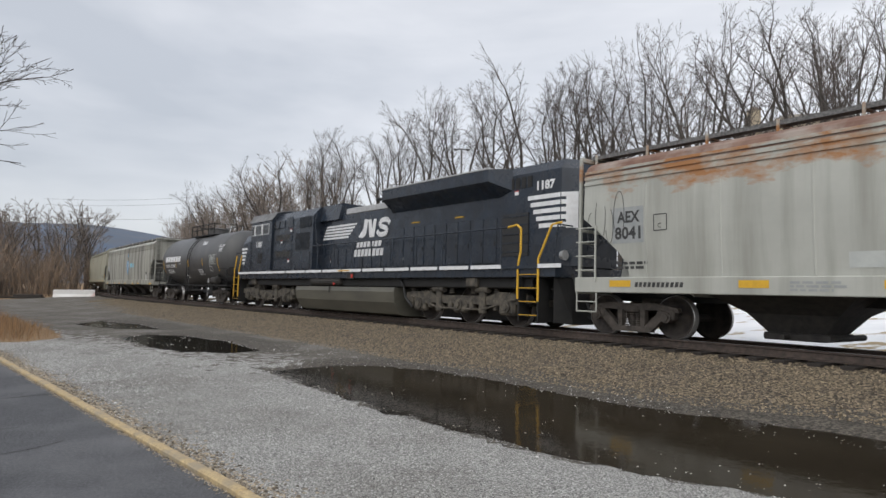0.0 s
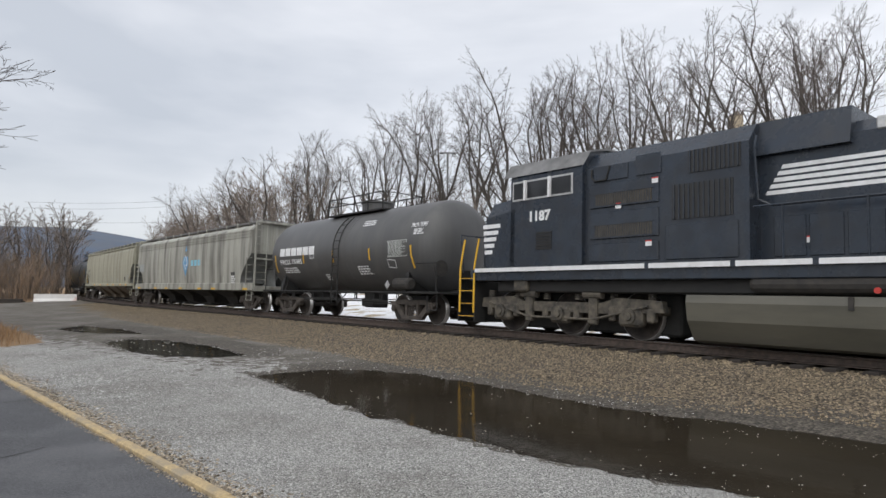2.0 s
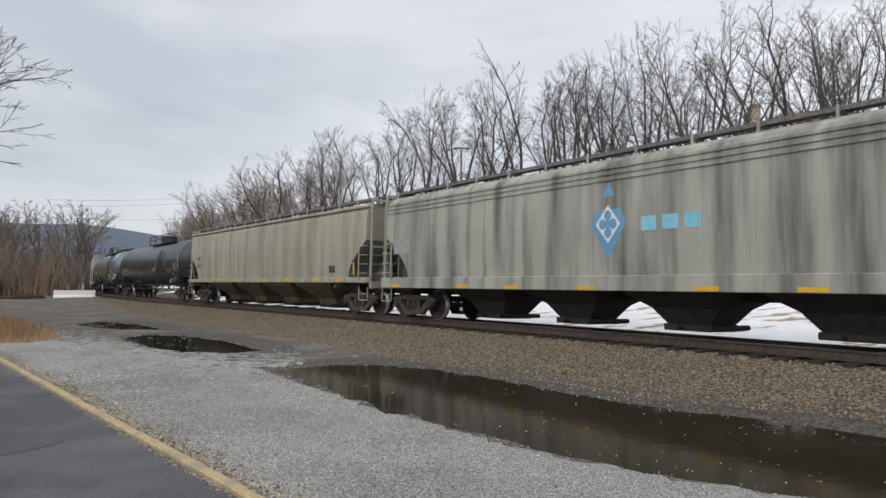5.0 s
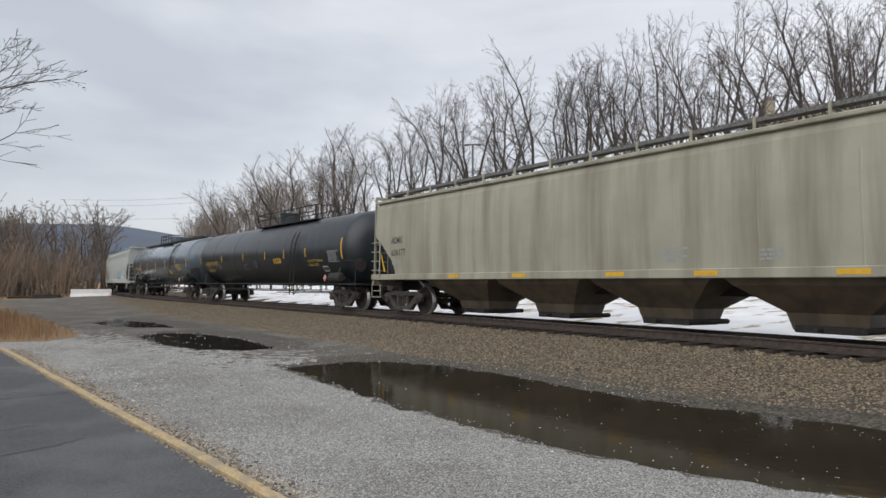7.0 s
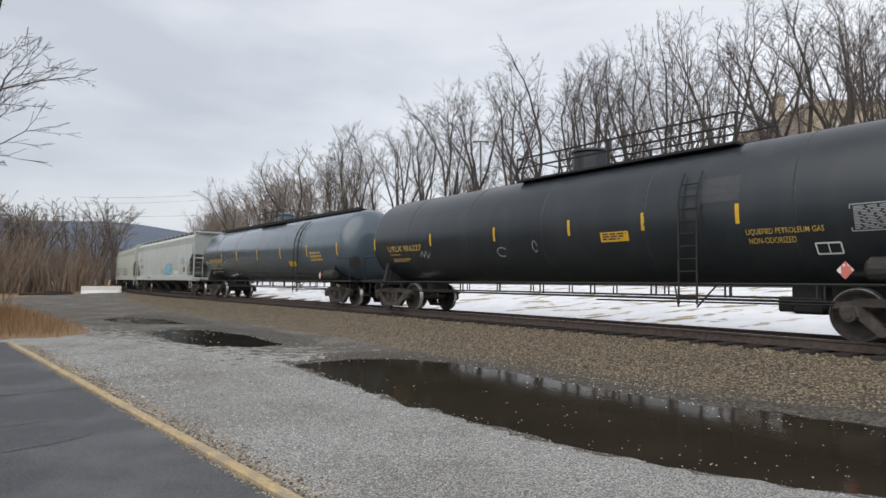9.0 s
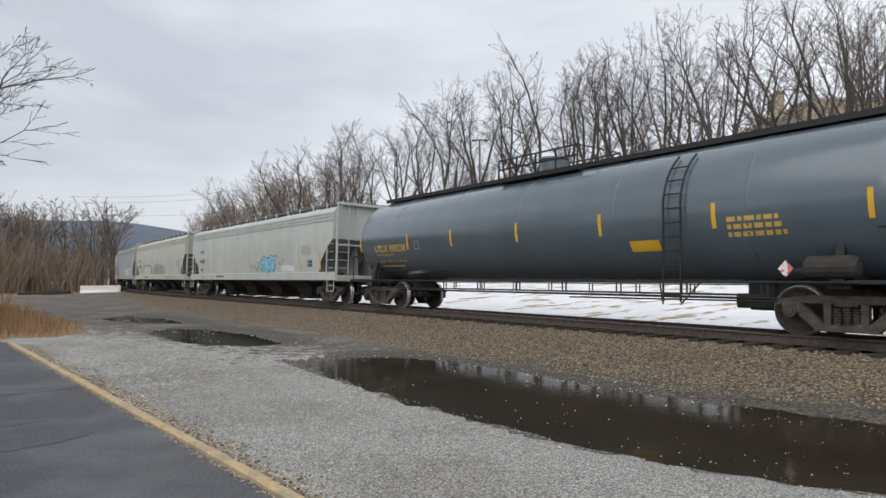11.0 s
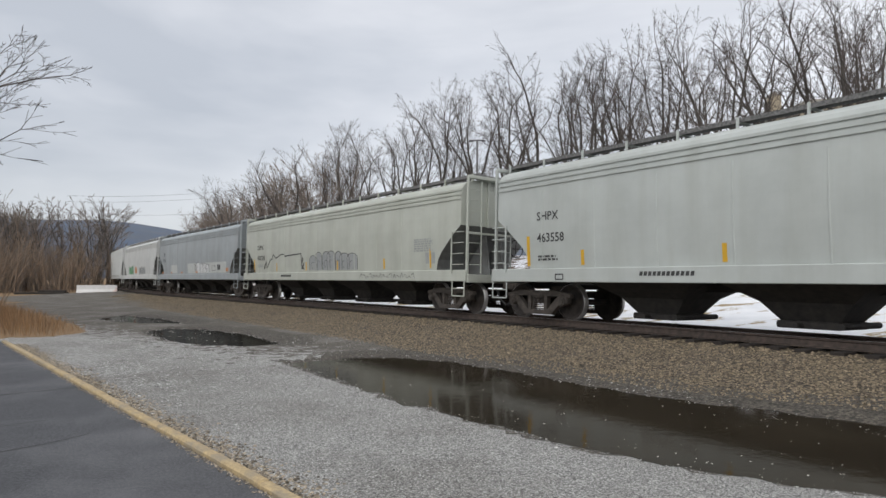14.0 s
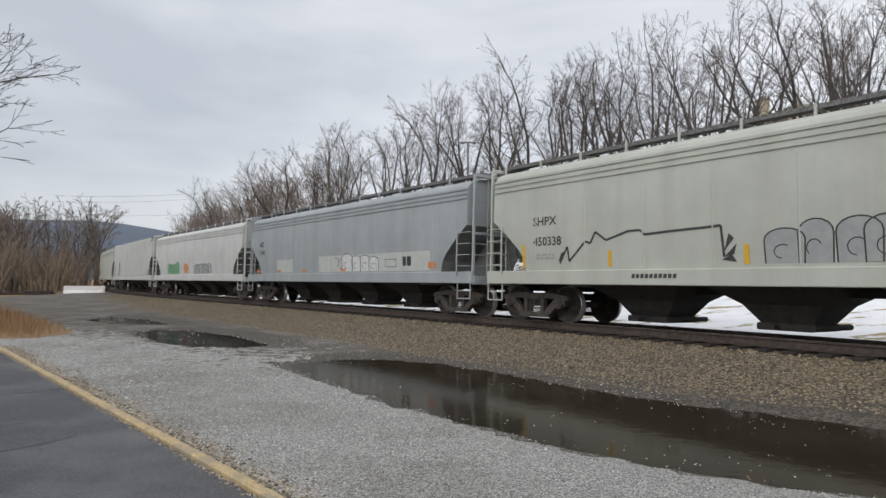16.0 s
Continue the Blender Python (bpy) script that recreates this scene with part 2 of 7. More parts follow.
BIG_POOL = [(-2.85, 12.18), (-1.86, 10.5), (-0.98, 9.13), (-0.16, 7.97), (0.49, 7.17), (1.03, 6.56), (1.49, 6.07), (1.89, 5.64), (2.28, 5.35),
            (2.67, 5.15), (3.08, 4.91), (3.74, 4.7), (5.6, 3.3), (8.0, 2.4), (8.2, 3.6), (6.3, 5.6), (5.2, 6.8), (4.31, 7.61), (3.24, 8.46), (2.66, 9.13),
            (2.01, 9.97), (1.25, 11.16), (0.18, 12.4), (-0.96, 13.07), (-1.87, 13.05)]
MID_POOL = [(-8.95, 19.23), (-8.78, 20.53), (-7.43, 20.17), (-5.48, 18.29), (-3.9, 15.74), (-4.38, 15.08), (-5.62, 15.28), (-7.08, 16.58)]
FAR_POOL = [(-13.57, 25.24), (-13.67, 27.55), (-11.14, 25.49), (-8.98, 22.53), (-10.17, 22.43), (-11.82, 23.44)]
WATER_Z = -0.045
KERB_END, KERB_DIR = (-10.9, 16.05), Vector((0.655, -0.756)).normalized()


def pool_depth(px, py, pool):
    """Signed distance to the pool's edge, positive inside."""
    best = np.full(px.shape, 1e9)
    inside = np.zeros(px.shape, bool)
    for (ax, ay), (bx, by) in zip(pool, pool[1:] + pool[:1]):
        ex, ey = bx - ax, by - ay
        t = np.clip(((px - ax) * ex + (py - ay) * ey) / (ex * ex + ey * ey), 0, 1)
        best = np.minimum(best, np.hypot(px - ax - t * ex, py - ay - t * ey))
        cross = ((ay > py) != (by > py)) & (px < (bx - ax) * (py - ay) / (by - ay + 1e-12) + ax)
        inside ^= cross
    return np.where(inside, best, -best)


def waves(px, py, f, seed):
    """Soft unevenness."""
    r = np.random.RandomState(seed)
    z = np.zeros(px.shape)
    for i in range(7):
        a = r.uniform(0, 2 * math.pi)
        k = f * r.uniform(0.5, 2.2)
        z += np.sin((px * math.cos(a) + py * math.sin(a)) * k + r.uniform(0, 6.28)) / 7
    return z


def ground_height(px, py):
    s, off = beside_line(px, py)
    side = (px - KERB_END[0]) * -KERB_DIR.y + (py - KERB_END[1]) * KERB_DIR.x   # positive on the gravel
    z = 0.02 * waves(px, py, 1.2, 3) + 0.008 * waves(px, py, 6, 5)
    for pool in (BIG_POOL, MID_POOL, FAR_POOL):
        d = pool_depth(px, py, pool) + 0.13 * waves(px, py, 5, 8) + 0.09 * waves(px, py, 13, 9)
        z = np.where(d > -0.6, np.minimum(z, WATER_Z - 0.16 * np.clip(d, -0.6, 0.6)), z)
    foot = -4.1 - 0.5 * np.clip((s - 20) / 30, 0, 1) + 0.15 * waves(px, py, 1.5, 11)
    bed = RAIL_Z - 0.17
    up = np.interp(off, [-1.25, 2.9], [bed - 0.06, bed - 0.06])
    slope = np.clip((off - foot) / (-1.1 - foot), 0, 1)
    bank = up * (slope * slope * (3 - 2 * slope) * 0.45 + slope * 0.55)
    far = np.interp(off, [2.5, 3.7, 4.9, 13, 24, 50, 130, 400, 3000], [0, 0.05, bed - 0.42, bed - 1.25, bed - 3.2, bed - 13.5, bed - 17, bed - 20, bed - 20])
    rise = np.interp(s, [36, 50], [1.0, 0.15])
    far = np.where(off > 24, (bed - 3.2) + (far - (bed - 3.2)) * rise, far)
    z = np.where(off > foot, np.maximum(z * np.clip(1 - slope * 3, 0, 1), -9) + bank, z)
    z = np.where(off > 2.5, bed - 0.06 - far, z)
    z = np.where((side < 0.02) & (off < foot), -0.03, z)
    return z, s, off, side


def bare_dirt(px, py):
    """Positive where the pale chippings give way to bare brown dirt, farther up the lot."""
    return py - 12.9 - 0.82 * (-2.9 - px) + 0.7 * waves(px, py, 1.3, 51) + 0.3 * waves(px, py, 5, 52)


def spacing(lo, hi, step, far):
    a = list(np.arange(lo, hi, step))
    d, p = step, a[-1]
    while p < far:
        d *= 1.22
        p += d
        a.append(p)
    d, p = step, a[0]
    while p > -far:
        d *= 1.22
        p -= d
        a.insert(0, p)
    return np.array(a)


def build_ground():
    gx, gy = spacing(-15, 14, 0.14, 3000), spacing(1.5, 30, 0.14, 3000)
    px, py = np.meshgrid(gx, gy)
    z, s, off, side = ground_height(px, py)
    nx, ny = len(gx), len(gy)
    verts = np.stack([px, py, z], -1).reshape(-1, 3)
    i = np.arange(nx * ny).reshape(ny, nx)
    faces = np.stack([i[:-1, :-1], i[:-1, 1:], i[1:, 1:], i[1:, :-1]], -1).reshape(-1, 4)
    me = mesh_of("ground", verts.tolist(), faces.tolist(), [M_ground, M_ballast, M_snow, M_grass, M_hill, M_wet, M_dirt], True)
    mo, ms = off[:-1, :-1].ravel(), s[:-1, :-1].ravel()
    idx = np.zeros(len(faces), int)
    idx[(mo > -4.3)] = 1
    idx[(mo > 3.7 + 0.5 * waves(px, py, 2.0, 61)[:-1, :-1].ravel())] = 2
    idx[(mo > 15)] = 4
    idx[(idx == 0) & ((bare_dirt(px, py)[:-1, :-1].ravel() + np.random.RandomState(6).normal(0, 0.9, len(faces))) > 0)] = 6
    edge = np.full(px.shape, -9.0)
    for pool in (BIG_POOL, MID_POOL, FAR_POOL):
        edge = np.maximum(edge, pool_depth(px, py, pool))
    edge = (edge + 0.22 * waves(px, py, 4, 31) + 0.10 * waves(px, py, 11, 32))[:-1, :-1].ravel()
    idx[(edge > -np.where(mo > -6.5, 0.85, 0.2)) & (mo < -2.5)] = 5
    left = pool_depth(px, py, DRY_GRASS)[:-1, :-1].ravel()
    idx[(left > 0) & (mo < -5)] = 3
    idx[(mo < -5) & ((px[:-1, :-1].ravel() < -40) | (py[:-1, :-1].ravel() > 70))] = 3
    me.polygons.foreach_set("material_index", idx.astype(np.int32))
    return tagged(new("ground", me), "grey gravel lot, ballast bank and snowy field with pools", "ground", kind="structure")


DRY_GRASS = [(-60, 8), (-11.6, 16.9), (-10.6, 17.2), (-10.4, 18.6), (-12, 21), (-17, 27), (-26, 36), (-60, 70)]
M_ballast = material("ballast_bed", (0.24, 0.19, 0.125), 0.95, colour2=(0.125, 0.100, 0.070), scale=26, detail=3, bump=0.03, bump_scale=26,
                     colour3=(0.12, 0.10, 0.085), scale3=0.7, amount3=0.4)
M_snow = material("old_snow", (0.92, 0.925, 0.94), 0.7, colour2=(0.80, 0.815, 0.84), scale=1.2, bump=0.03, bump_scale=3,
                  colour3=(0.36, 0.27, 0.14), scale3=1.5, amount3=1.0, contrast3=(0.565, 0.61), stretch3=(0.5, 1.0, 0.7))
M_dirt = material("packed_brown_dirt", (0.165, 0.146, 0.118), 0.95, colour2=(0.095, 0.084, 0.070), scale=14, bump=0.012, bump_scale=40,
                  colour3=(0.215, 0.20, 0.178), scale3=0.6, amount3=0.8)
M_hill = material("leaf_litter_with_snow", (0.16, 0.115, 0.08), 0.95, colour2=(0.09, 0.068, 0.05), scale=2.5, bump=0.05, bump_scale=4,
                  colour3=(0.80, 0.81, 0.84), scale3=0.9, amount3=1.0, contrast3=(0.49, 0.53))
stony(M_ballast, 26, 0.4, 1.75, 0.2, 0.022)
stony(M_ground, 76, 0.5, 1.5, 0.42, 0.010)
stony(M_dirt, 40, 0.6, 1.35, 0.55, 0.008)
stony(M_wet, 26, 0.5, 1.6, 0.4, 0.012)
M_grass = material("dead_grass_ground", (0.30, 0.19, 0.09), 0.95, colour2=(0.17, 0.11, 0.06), scale=9, bump=0.03, bump_scale=20)
ground = build_ground()


def pool_sheet(name, pool, label, mat):
    xs, ys = [p[0] for p in pool], [p[1] for p in pool]
    x0, x1, y0, y1 = min(xs) - 0.8, max(xs) + 0.8, min(ys) - 0.8, max(ys) + 0.8
    ob = new(name, mesh_of(name, [(x0, y0, WATER_Z), (x1, y0, WATER_Z), (x1, y1, WATER_Z), (x0, y1, WATER_Z)], [(0, 1, 2, 3)], mat))
    return tagged(ob, label, "puddle", kind="structure")


pool_sheet("water_1", BIG_POOL, "large murky brown puddle along the ballast foot", M_water)
pool_sheet("water_2", MID_POOL, "dark still puddle on the gravel", M_clear)
pool_sheet("water_3", FAR_POOL, "shallow dark puddle on the gravel", M_clear)


def asphalt_and_kerb():
    d, n = KERB_DIR, Vector((-KERB_DIR.y, KERB_DIR.x))   # n: towards the gravel
    e = Vector(KERB_END)
    sh = Shape()
    back = Vector((-0.87, -0.1)).normalized()
    a, b = e - n * 0.12, e + d * 40 - n * 0.12
    c2, c3 = b + back * 60, a + back * 60
    sh.add([(p.x, p.y, z) for z in (-0.2, 0.0) for p in (a, b, c2, c3)],
           [(0, 1, 2, 3), (7, 6, 5, 4), (0, 4, 5, 1), (1, 5, 6, 2), (2, 6, 7, 3), (3, 7, 4, 0)])
    tagged(part("pavement", sh, M_asphalt), "dark worn asphalt car park with cracks", "pavement", kind="structure")
    kerb = new("kerb")
    tagged(kerb, "chipped yellow-painted concrete edge strip beside asphalt", "kerb", kind="structure")
    m = Matrix.Translation((e.x, e.y, 0)) @ Matrix.Rotation(math.atan2(d.y, d.x), 4, "Z")
    kerb.matrix_basis = m
    for i in range(17):
        part("kerb_stone", Shape().box(i * 2.44 + 0.004, i * 2.44 + 2.436, -0.10, 0.0, -0.1, 0.034 + 0.006 * (i % 2), 0.014), M_kerb, kerb)


asphalt_and_kerb()
M_crack = material("open_asphalt_crack", (0.012, 0.012, 0.012), 0.95)


def cracks():
    """Cracks that wander over the asphalt, and one pale scuff."""
    r = random.Random(3)
    sh = Shape()
    for x, y, a, steps, wide in ((-5.25, 9.36, 222, 26, 0.022), (-4.4, 7.2, 215, 30, 0.008), (-7.6, 11.9, 240, 18, 0.010), (-3.6, 6.6, 250, 14, 0.008), (-9.0, 13.2, 190, 22, 0.012)):
        w = wide
        for i in range(steps):
            nx, ny = x + 0.16 * math.cos(radians(a)), y + 0.16 * math.sin(radians(a))
            px, py = -math.sin(radians(a)) * w, math.cos(radians(a)) * w
            w2 = wide * r.uniform(0.4, 1.1)
            qx, qy = -math.sin(radians(a)) * w2, math.cos(radians(a)) * w2
            sh.add([(x - px, y - py, 0.003), (nx - qx, ny - qy, 0.003), (nx + qx, ny + qy, 0.003), (x + px, y + py, 0.003)], [(0, 1, 2, 3)])
            x, y, w, a = nx, ny, w2, a + r.uniform(-16, 16)
    tagged(part("pavement_crack", sh, M_crack), "dark wandering cracks in the asphalt", "crack", kind="structure")


cracks()


# ---- the track ----
def rail(off, name):
    head = [(-0.036, 0), (0.036, 0), (0.036, -0.035), (0.009, -0.05), (0.009, -0.145), (0.07, -0.165), (0.07, -0.178),
            (-0.07, -0.178), (-0.07, -0.165), (-0.009, -0.145), (-0.009, -0.05), (-0.036, -0.035)]
    verts, n, ss = [], len(head), np.arange(-60, 200.01, 1.0)
    for s in ss:
        m = pose_on_line(float(s), off)
        verts += [tuple(m @ Vector((0, y, z))) for y, z in head]
    sh = Shape().loft_faces(verts, n, len(ss))
    ob = part(name, sh, [M_rust, M_steel], track)
    ob.data.polygons.foreach_set("material_index", [1 if (i % n == 0 and i < n * (len(ss) - 1)) else 0 for i in range(len(ob.data.polygons))])
    return ob


track = tagged(new("railway_track"), "single curved railway track with rusty rails and timber sleepers", "railway track", kind="structure")
rail(0.0, "rail"), rail(GAUGE, "rail")


def sleepers():
    tie = mesh_of("sleeper", *(lambda sh: (sh.v, sh.f))(Shape().box(-0.115, 0.115, -1.3, 1.3, -0.36, -0.183, 0.012)), M_tie)
    rnd = random.Random(4)
    s = -12.0
    while s < 110:
        ob = new("sleeper", tie)
        ob.parent = track
        ob.matrix_basis = pose_on_line(s + rnd.uniform(-0.03, 0.03), GAUGE / 2 + rnd.uniform(-0.05, 0.05)) @ pose(0, 0, 0, 0, 0, rnd.uniform(-1.2, 1.2))
        s += 0.54


sleepers()

# ---- the train: paints ----
M_black = material("black_loco_paint", (0.026, 0.036, 0.052), 0.2, colour2=(0.022, 0.027, 0.036), scale=2.5, rough2=0.36,
                   colour3=(0.045, 0.046, 0.048), scale3=1.6, amount3=0.55, stretch3=(2.5, 2.5, 0.35), contrast3=(0.5, 0.75), specular=0.42)
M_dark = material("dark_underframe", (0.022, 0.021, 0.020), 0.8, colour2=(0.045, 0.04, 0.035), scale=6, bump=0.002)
M_void = material("grimy_black_iron", (0.012, 0.012, 0.012), 0.7, colour2=(0.02, 0.019, 0.018), scale=5)
M_frame = material("dusty_cast_iron", (0.135, 0.118, 0.092), 0.85, colour2=(0.04, 0.037, 0.033), scale=5, bump=0.003, bump_scale=30)
M_truck = material("brown_grimed_cast_iron", (0.095, 0.080, 0.068), 0.85, colour2=(0.045, 0.039, 0.034), scale=6, bump=0.003, bump_scale=30)
M_wheel = material("brown_wheel_steel", (0.075, 0.062, 0.054), 0.7, 0.3, colour2=(0.032, 0.028, 0.026), scale=5)
M_tread = material("polished_tread_steel", (0.5, 0.49, 0.48), 0.35, 0.8, colour2=(0.38, 0.36, 0.35), scale=14)
M_fuel = material("dusty_fuel_tank", (0.085, 0.082, 0.066), 0.5, colour2=(0.125, 0.118, 0.094), scale=1.2, stretch=(0.5, 1, 2))
M_white = material("white_paint", (0.78, 0.79, 0.80), 0.5, colour2=(0.66, 0.66, 0.66), scale=6)
M_yellow = material("yellow_paint", (0.72, 0.42, 0.03), 0.5, colour2=(0.62, 0.36, 0.03), scale=7)
M_red = material("red_paint", (0.55, 0.04, 0.03), 0.5, colour2=(0.45, 0.04, 0.03), scale=7)
M_blue = material("blue_emblem_paint", (0.11, 0.30, 0.52), 0.6, colour2=(0.16, 0.34, 0.52), scale=6)
M_sky_blue = material("light_blue_spray_paint", (0.18, 0.50, 0.66), 0.6, colour2=(0.28, 0.58, 0.70), scale=6)
M_ink = material("black_lettering", (0.03, 0.03, 0.03), 0.6, colour2=(0.06, 0.06, 0.06), scale=9)
M_greypatch = material("grey_touch_up_paint", (0.30, 0.32, 0.32), 0.6, colour2=(0.36, 0.37, 0.36), scale=5)
M_palepatch = material("pale_touch_up_paint", (0.52, 0.54, 0.51), 0.6, colour2=(0.46, 0.48, 0.46), scale=5)
M_green = material("green_spray_paint", (0.12, 0.33, 0.16), 0.6, colour2=(0.2, 0.4, 0.25), scale=6)
M_orange = material("orange_spray_paint", (0.62, 0.25, 0.08), 0.6, colour2=(0.5, 0.22, 0.1), scale=6)
M_fadedyellow = material("faded_yellow_lettering", (0.60, 0.40, 0.08), 0.6, colour2=(0.45, 0.31, 0.08), scale=9)
M_glass = material("dark_window_glass", (0.02, 0.022, 0.025), 0.05)
M_mesh = material("dark_radiator_mesh", (0.018, 0.018, 0.018), 0.6, colour2=(0.03, 0.03, 0.03), scale=60, detail=1)
M_screen = material("dusty_brown_screen", (0.075, 0.065, 0.05), 0.8, colour2=(0.045, 0.04, 0.032), scale=8)
M_silver = material("bare_silver_edge", (0.55, 0.55, 0.55), 0.45, 0.5, colour2=(0.4, 0.4, 0.4), scale=9)
M_rubber = material("black_rubber_hose", (0.015, 0.015, 0.015), 0.6)


def paint(name, colour, streak, rust=None, rust_low=3.0, rust_high=3.95, amount=0.5, rough=0.55, fine=None):
    """Wagon paint: soft fading, grime that has run down in streaks, and rust that spreads below the eaves."""
    m = material(name, colour, rough, colour2=fine or tuple(c * 0.88 for c in colour), scale=0.9, colour3=streak, scale3=1.15, amount3=amount,
                 stretch3=(1.6, 1.6, 0.10), contrast3=(0.44, 0.70), bump=0.0015, bump_scale=3)
    if rust:
        nt = m.node_tree
        b = nt.nodes["Principled BSDF"]
        src = b.inputs["Base Color"].links[0].from_socket
        co = nt.nodes.new("ShaderNodeTexCoord")
        sep = nt.nodes.new("ShaderNodeSeparateXYZ")
        nt.links.new(co.outputs["Object"], sep.inputs[0])
        n = nt.nodes.new("ShaderNodeTexNoise")
        mp = nt.nodes.new("ShaderNodeMapping")
        mp.inputs["Scale"].default_value = (0.55, 0.55, 1.3)
        nt.links.new(co.outputs["Object"], mp.inputs[0])
        nt.links.new(mp.outputs[0], n.inputs["Vector"])
        n.inputs["Scale"].default_value = 1.5
        n.inputs["Detail"].default_value = 9
        n.inputs["Roughness"].default_value = 0.68
        band = nt.nodes.new("ShaderNodeMapRange")
        band.inputs[1].default_value, band.inputs[2].default_value = rust_low, rust_high
        band.inputs[3].default_value, band.inputs[4].default_value = -0.42, 0.10
        nt.links.new(sep.outputs["Z"], band.inputs[0])
        ad = nt.nodes.new("ShaderNodeMath")
        ad.operation = "ADD"
        nt.links.new(n.outputs[0], ad.inputs[0])
        nt.links.new(band.outputs[0], ad.inputs[1])
        rr = nt.nodes.new("ShaderNodeMapRange")
        rr.inputs[1].default_value, rr.inputs[2].default_value = 0.50, 0.66
        nt.links.new(ad.outputs[0], rr.inputs[0])
        mx = nt.nodes.new("ShaderNodeMix")
        mx.data_type = "RGBA"
        nt.links.new(rr.outputs[0], mx.inputs[0])
        nt.links.new(src, mx.inputs[6])
        mx.inputs[7].default_value = (*rust, 1)
        nt.links.new(mx.outputs[2], b.inputs["Base Color"])
    return m


P_rusty = paint("rust_streaked_grey_paint", (0.46, 0.465, 0.42), (0.21, 0.205, 0.17), rust=(0.36, 0.165, 0.06), rust_low=1.5, rust_high=3.6, amount=0.6)
P_rusty_roof = material("rust_brown_roof_paint", (0.16, 0.085, 0.06), 0.75, colour2=(0.24, 0.15, 0.11), scale=2.5, colour3=(0.36, 0.33, 0.29), scale3=1.2, amount3=0.6)
P_streak = paint("grime_streaked_grey_paint", (0.40, 0.395, 0.345), (0.075, 0.07, 0.06), amount=0.9)
P_tan = paint("tan_wagon_paint", (0.39, 0.378, 0.295), (0.17, 0.15, 0.105), amount=0.65)
P_pale = paint("pale_grey_green_paint", (0.49, 0.52, 0.495), (0.35, 0.36, 0.32), amount=0.35)
P_pale_b = paint("pale_grey_cream_paint", (0.49, 0.51, 0.45), (0.33, 0.33, 0.28), amount=0.35)
P_grey = paint("faded_blue_grey_paint", (0.36, 0.39, 0.40), (0.26, 0.27, 0.27), amount=0.5)
P_white = paint("off_white_wagon_paint", (0.58, 0.59, 0.57), (0.44, 0.45, 0.44), amount=0.4)
P_tank_black = paint("matt_black_tank_paint", (0.022, 0.028, 0.033), (0.046, 0.049, 0.051), amount=0.45, rough=0.32)
P_tank_grey = paint("charcoal_tank_paint", (0.080, 0.080, 0.081), (0.115, 0.112, 0.106), amount=0.5, rough=0.44)
P_tank_blue = paint("slate_blue_tank_paint", (0.082, 0.114, 0.140), (0.11, 0.122, 0.135), amount=0.4, rough=0.22)
P_tank_blue.node_tree.nodes["Principled BSDF"].inputs["Coat Weight"].default_value = 0.7
P_tank_blue.node_tree.nodes["Principled BSDF"].inputs["Coat Roughness"].default_value = 0.16


# ---- lettering and markings, laid 6 mm proud of a side ----
def decal(name, polys, surf, mat, parent, label=""):
    """polys: outlines of (x, z) on the side facing the car park; surf(z): how far that side stands from the centre line."""
    sh = Shape()
    for poly in polys:
        sh.add([(x, -surf(z) - 0.007, z) for x, z in poly], [tuple(range(len(poly)))])
    ob = part(name, sh, mat, parent, label)
    if name in ("small_writing", "graffiti", "graffiti_fill", "data_table", "white_stripe", "patch", "builder_mark"):
        ob["kind"] = "stuff"
    return ob


def blocks(name, polys, surf, mat, parent, rows=1):
    for poly in polys:
        decal(name, [poly], surf, mat, parent)


def rect(x0, x1, z0, z1, lean=0.0, rows=1):
    return [[(x0 + lean * a, z0 + (z1 - z0) * a), (x1 + lean * a, z0 + (z1 - z0) * a), (x1 + lean * b, z0 + (z1 - z0) * b), (x0 + lean * b, z0 + (z1 - z0) * b)]
            for a, b in ((i / rows, (i + 1) / rows) for i in range(rows))]


def bars(x, z, w, h, n, seed=1):
    """Lines of writing too small to read."""
    r, out = random.Random(seed), []
    for i in range(n):
        zz, xx = z - i * h * 1.6, x
        end = x + w * r.uniform(0.7, 1.0)
        while xx < end:
            k = min(r.uniform(0.06, 0.2), max(end - xx, 0.03))
            out += rect(xx, xx + k, zz - h, zz)
            xx += k + 0.04
    return out


def stroke(pts, w):
    out = []
    for (x0, z0), (x1, z1) in zip(pts, pts[1:]):
        ln = math.hypot(x1 - x0, z1 - z0) or 1
        nx, nz = -(z1 - z0) / ln * w / 2, (x1 - x0) / ln * w / 2
        out.append([(x0 - nx, z0 - nz), (x1 - nx, z1 - nz), (x1 + nx, z1 + nz), (x0 + nx, z0 + nz)])
    return out


def arc(cx, cz, rx, rz, a0, a1, n=10):
    return [(cx + rx * math.cos(radians(a0 + (a1 - a0) * i / n)), cz + rz * math.sin(radians(a0 + (a1 - a0) * i / n))) for i in range(n + 1)]


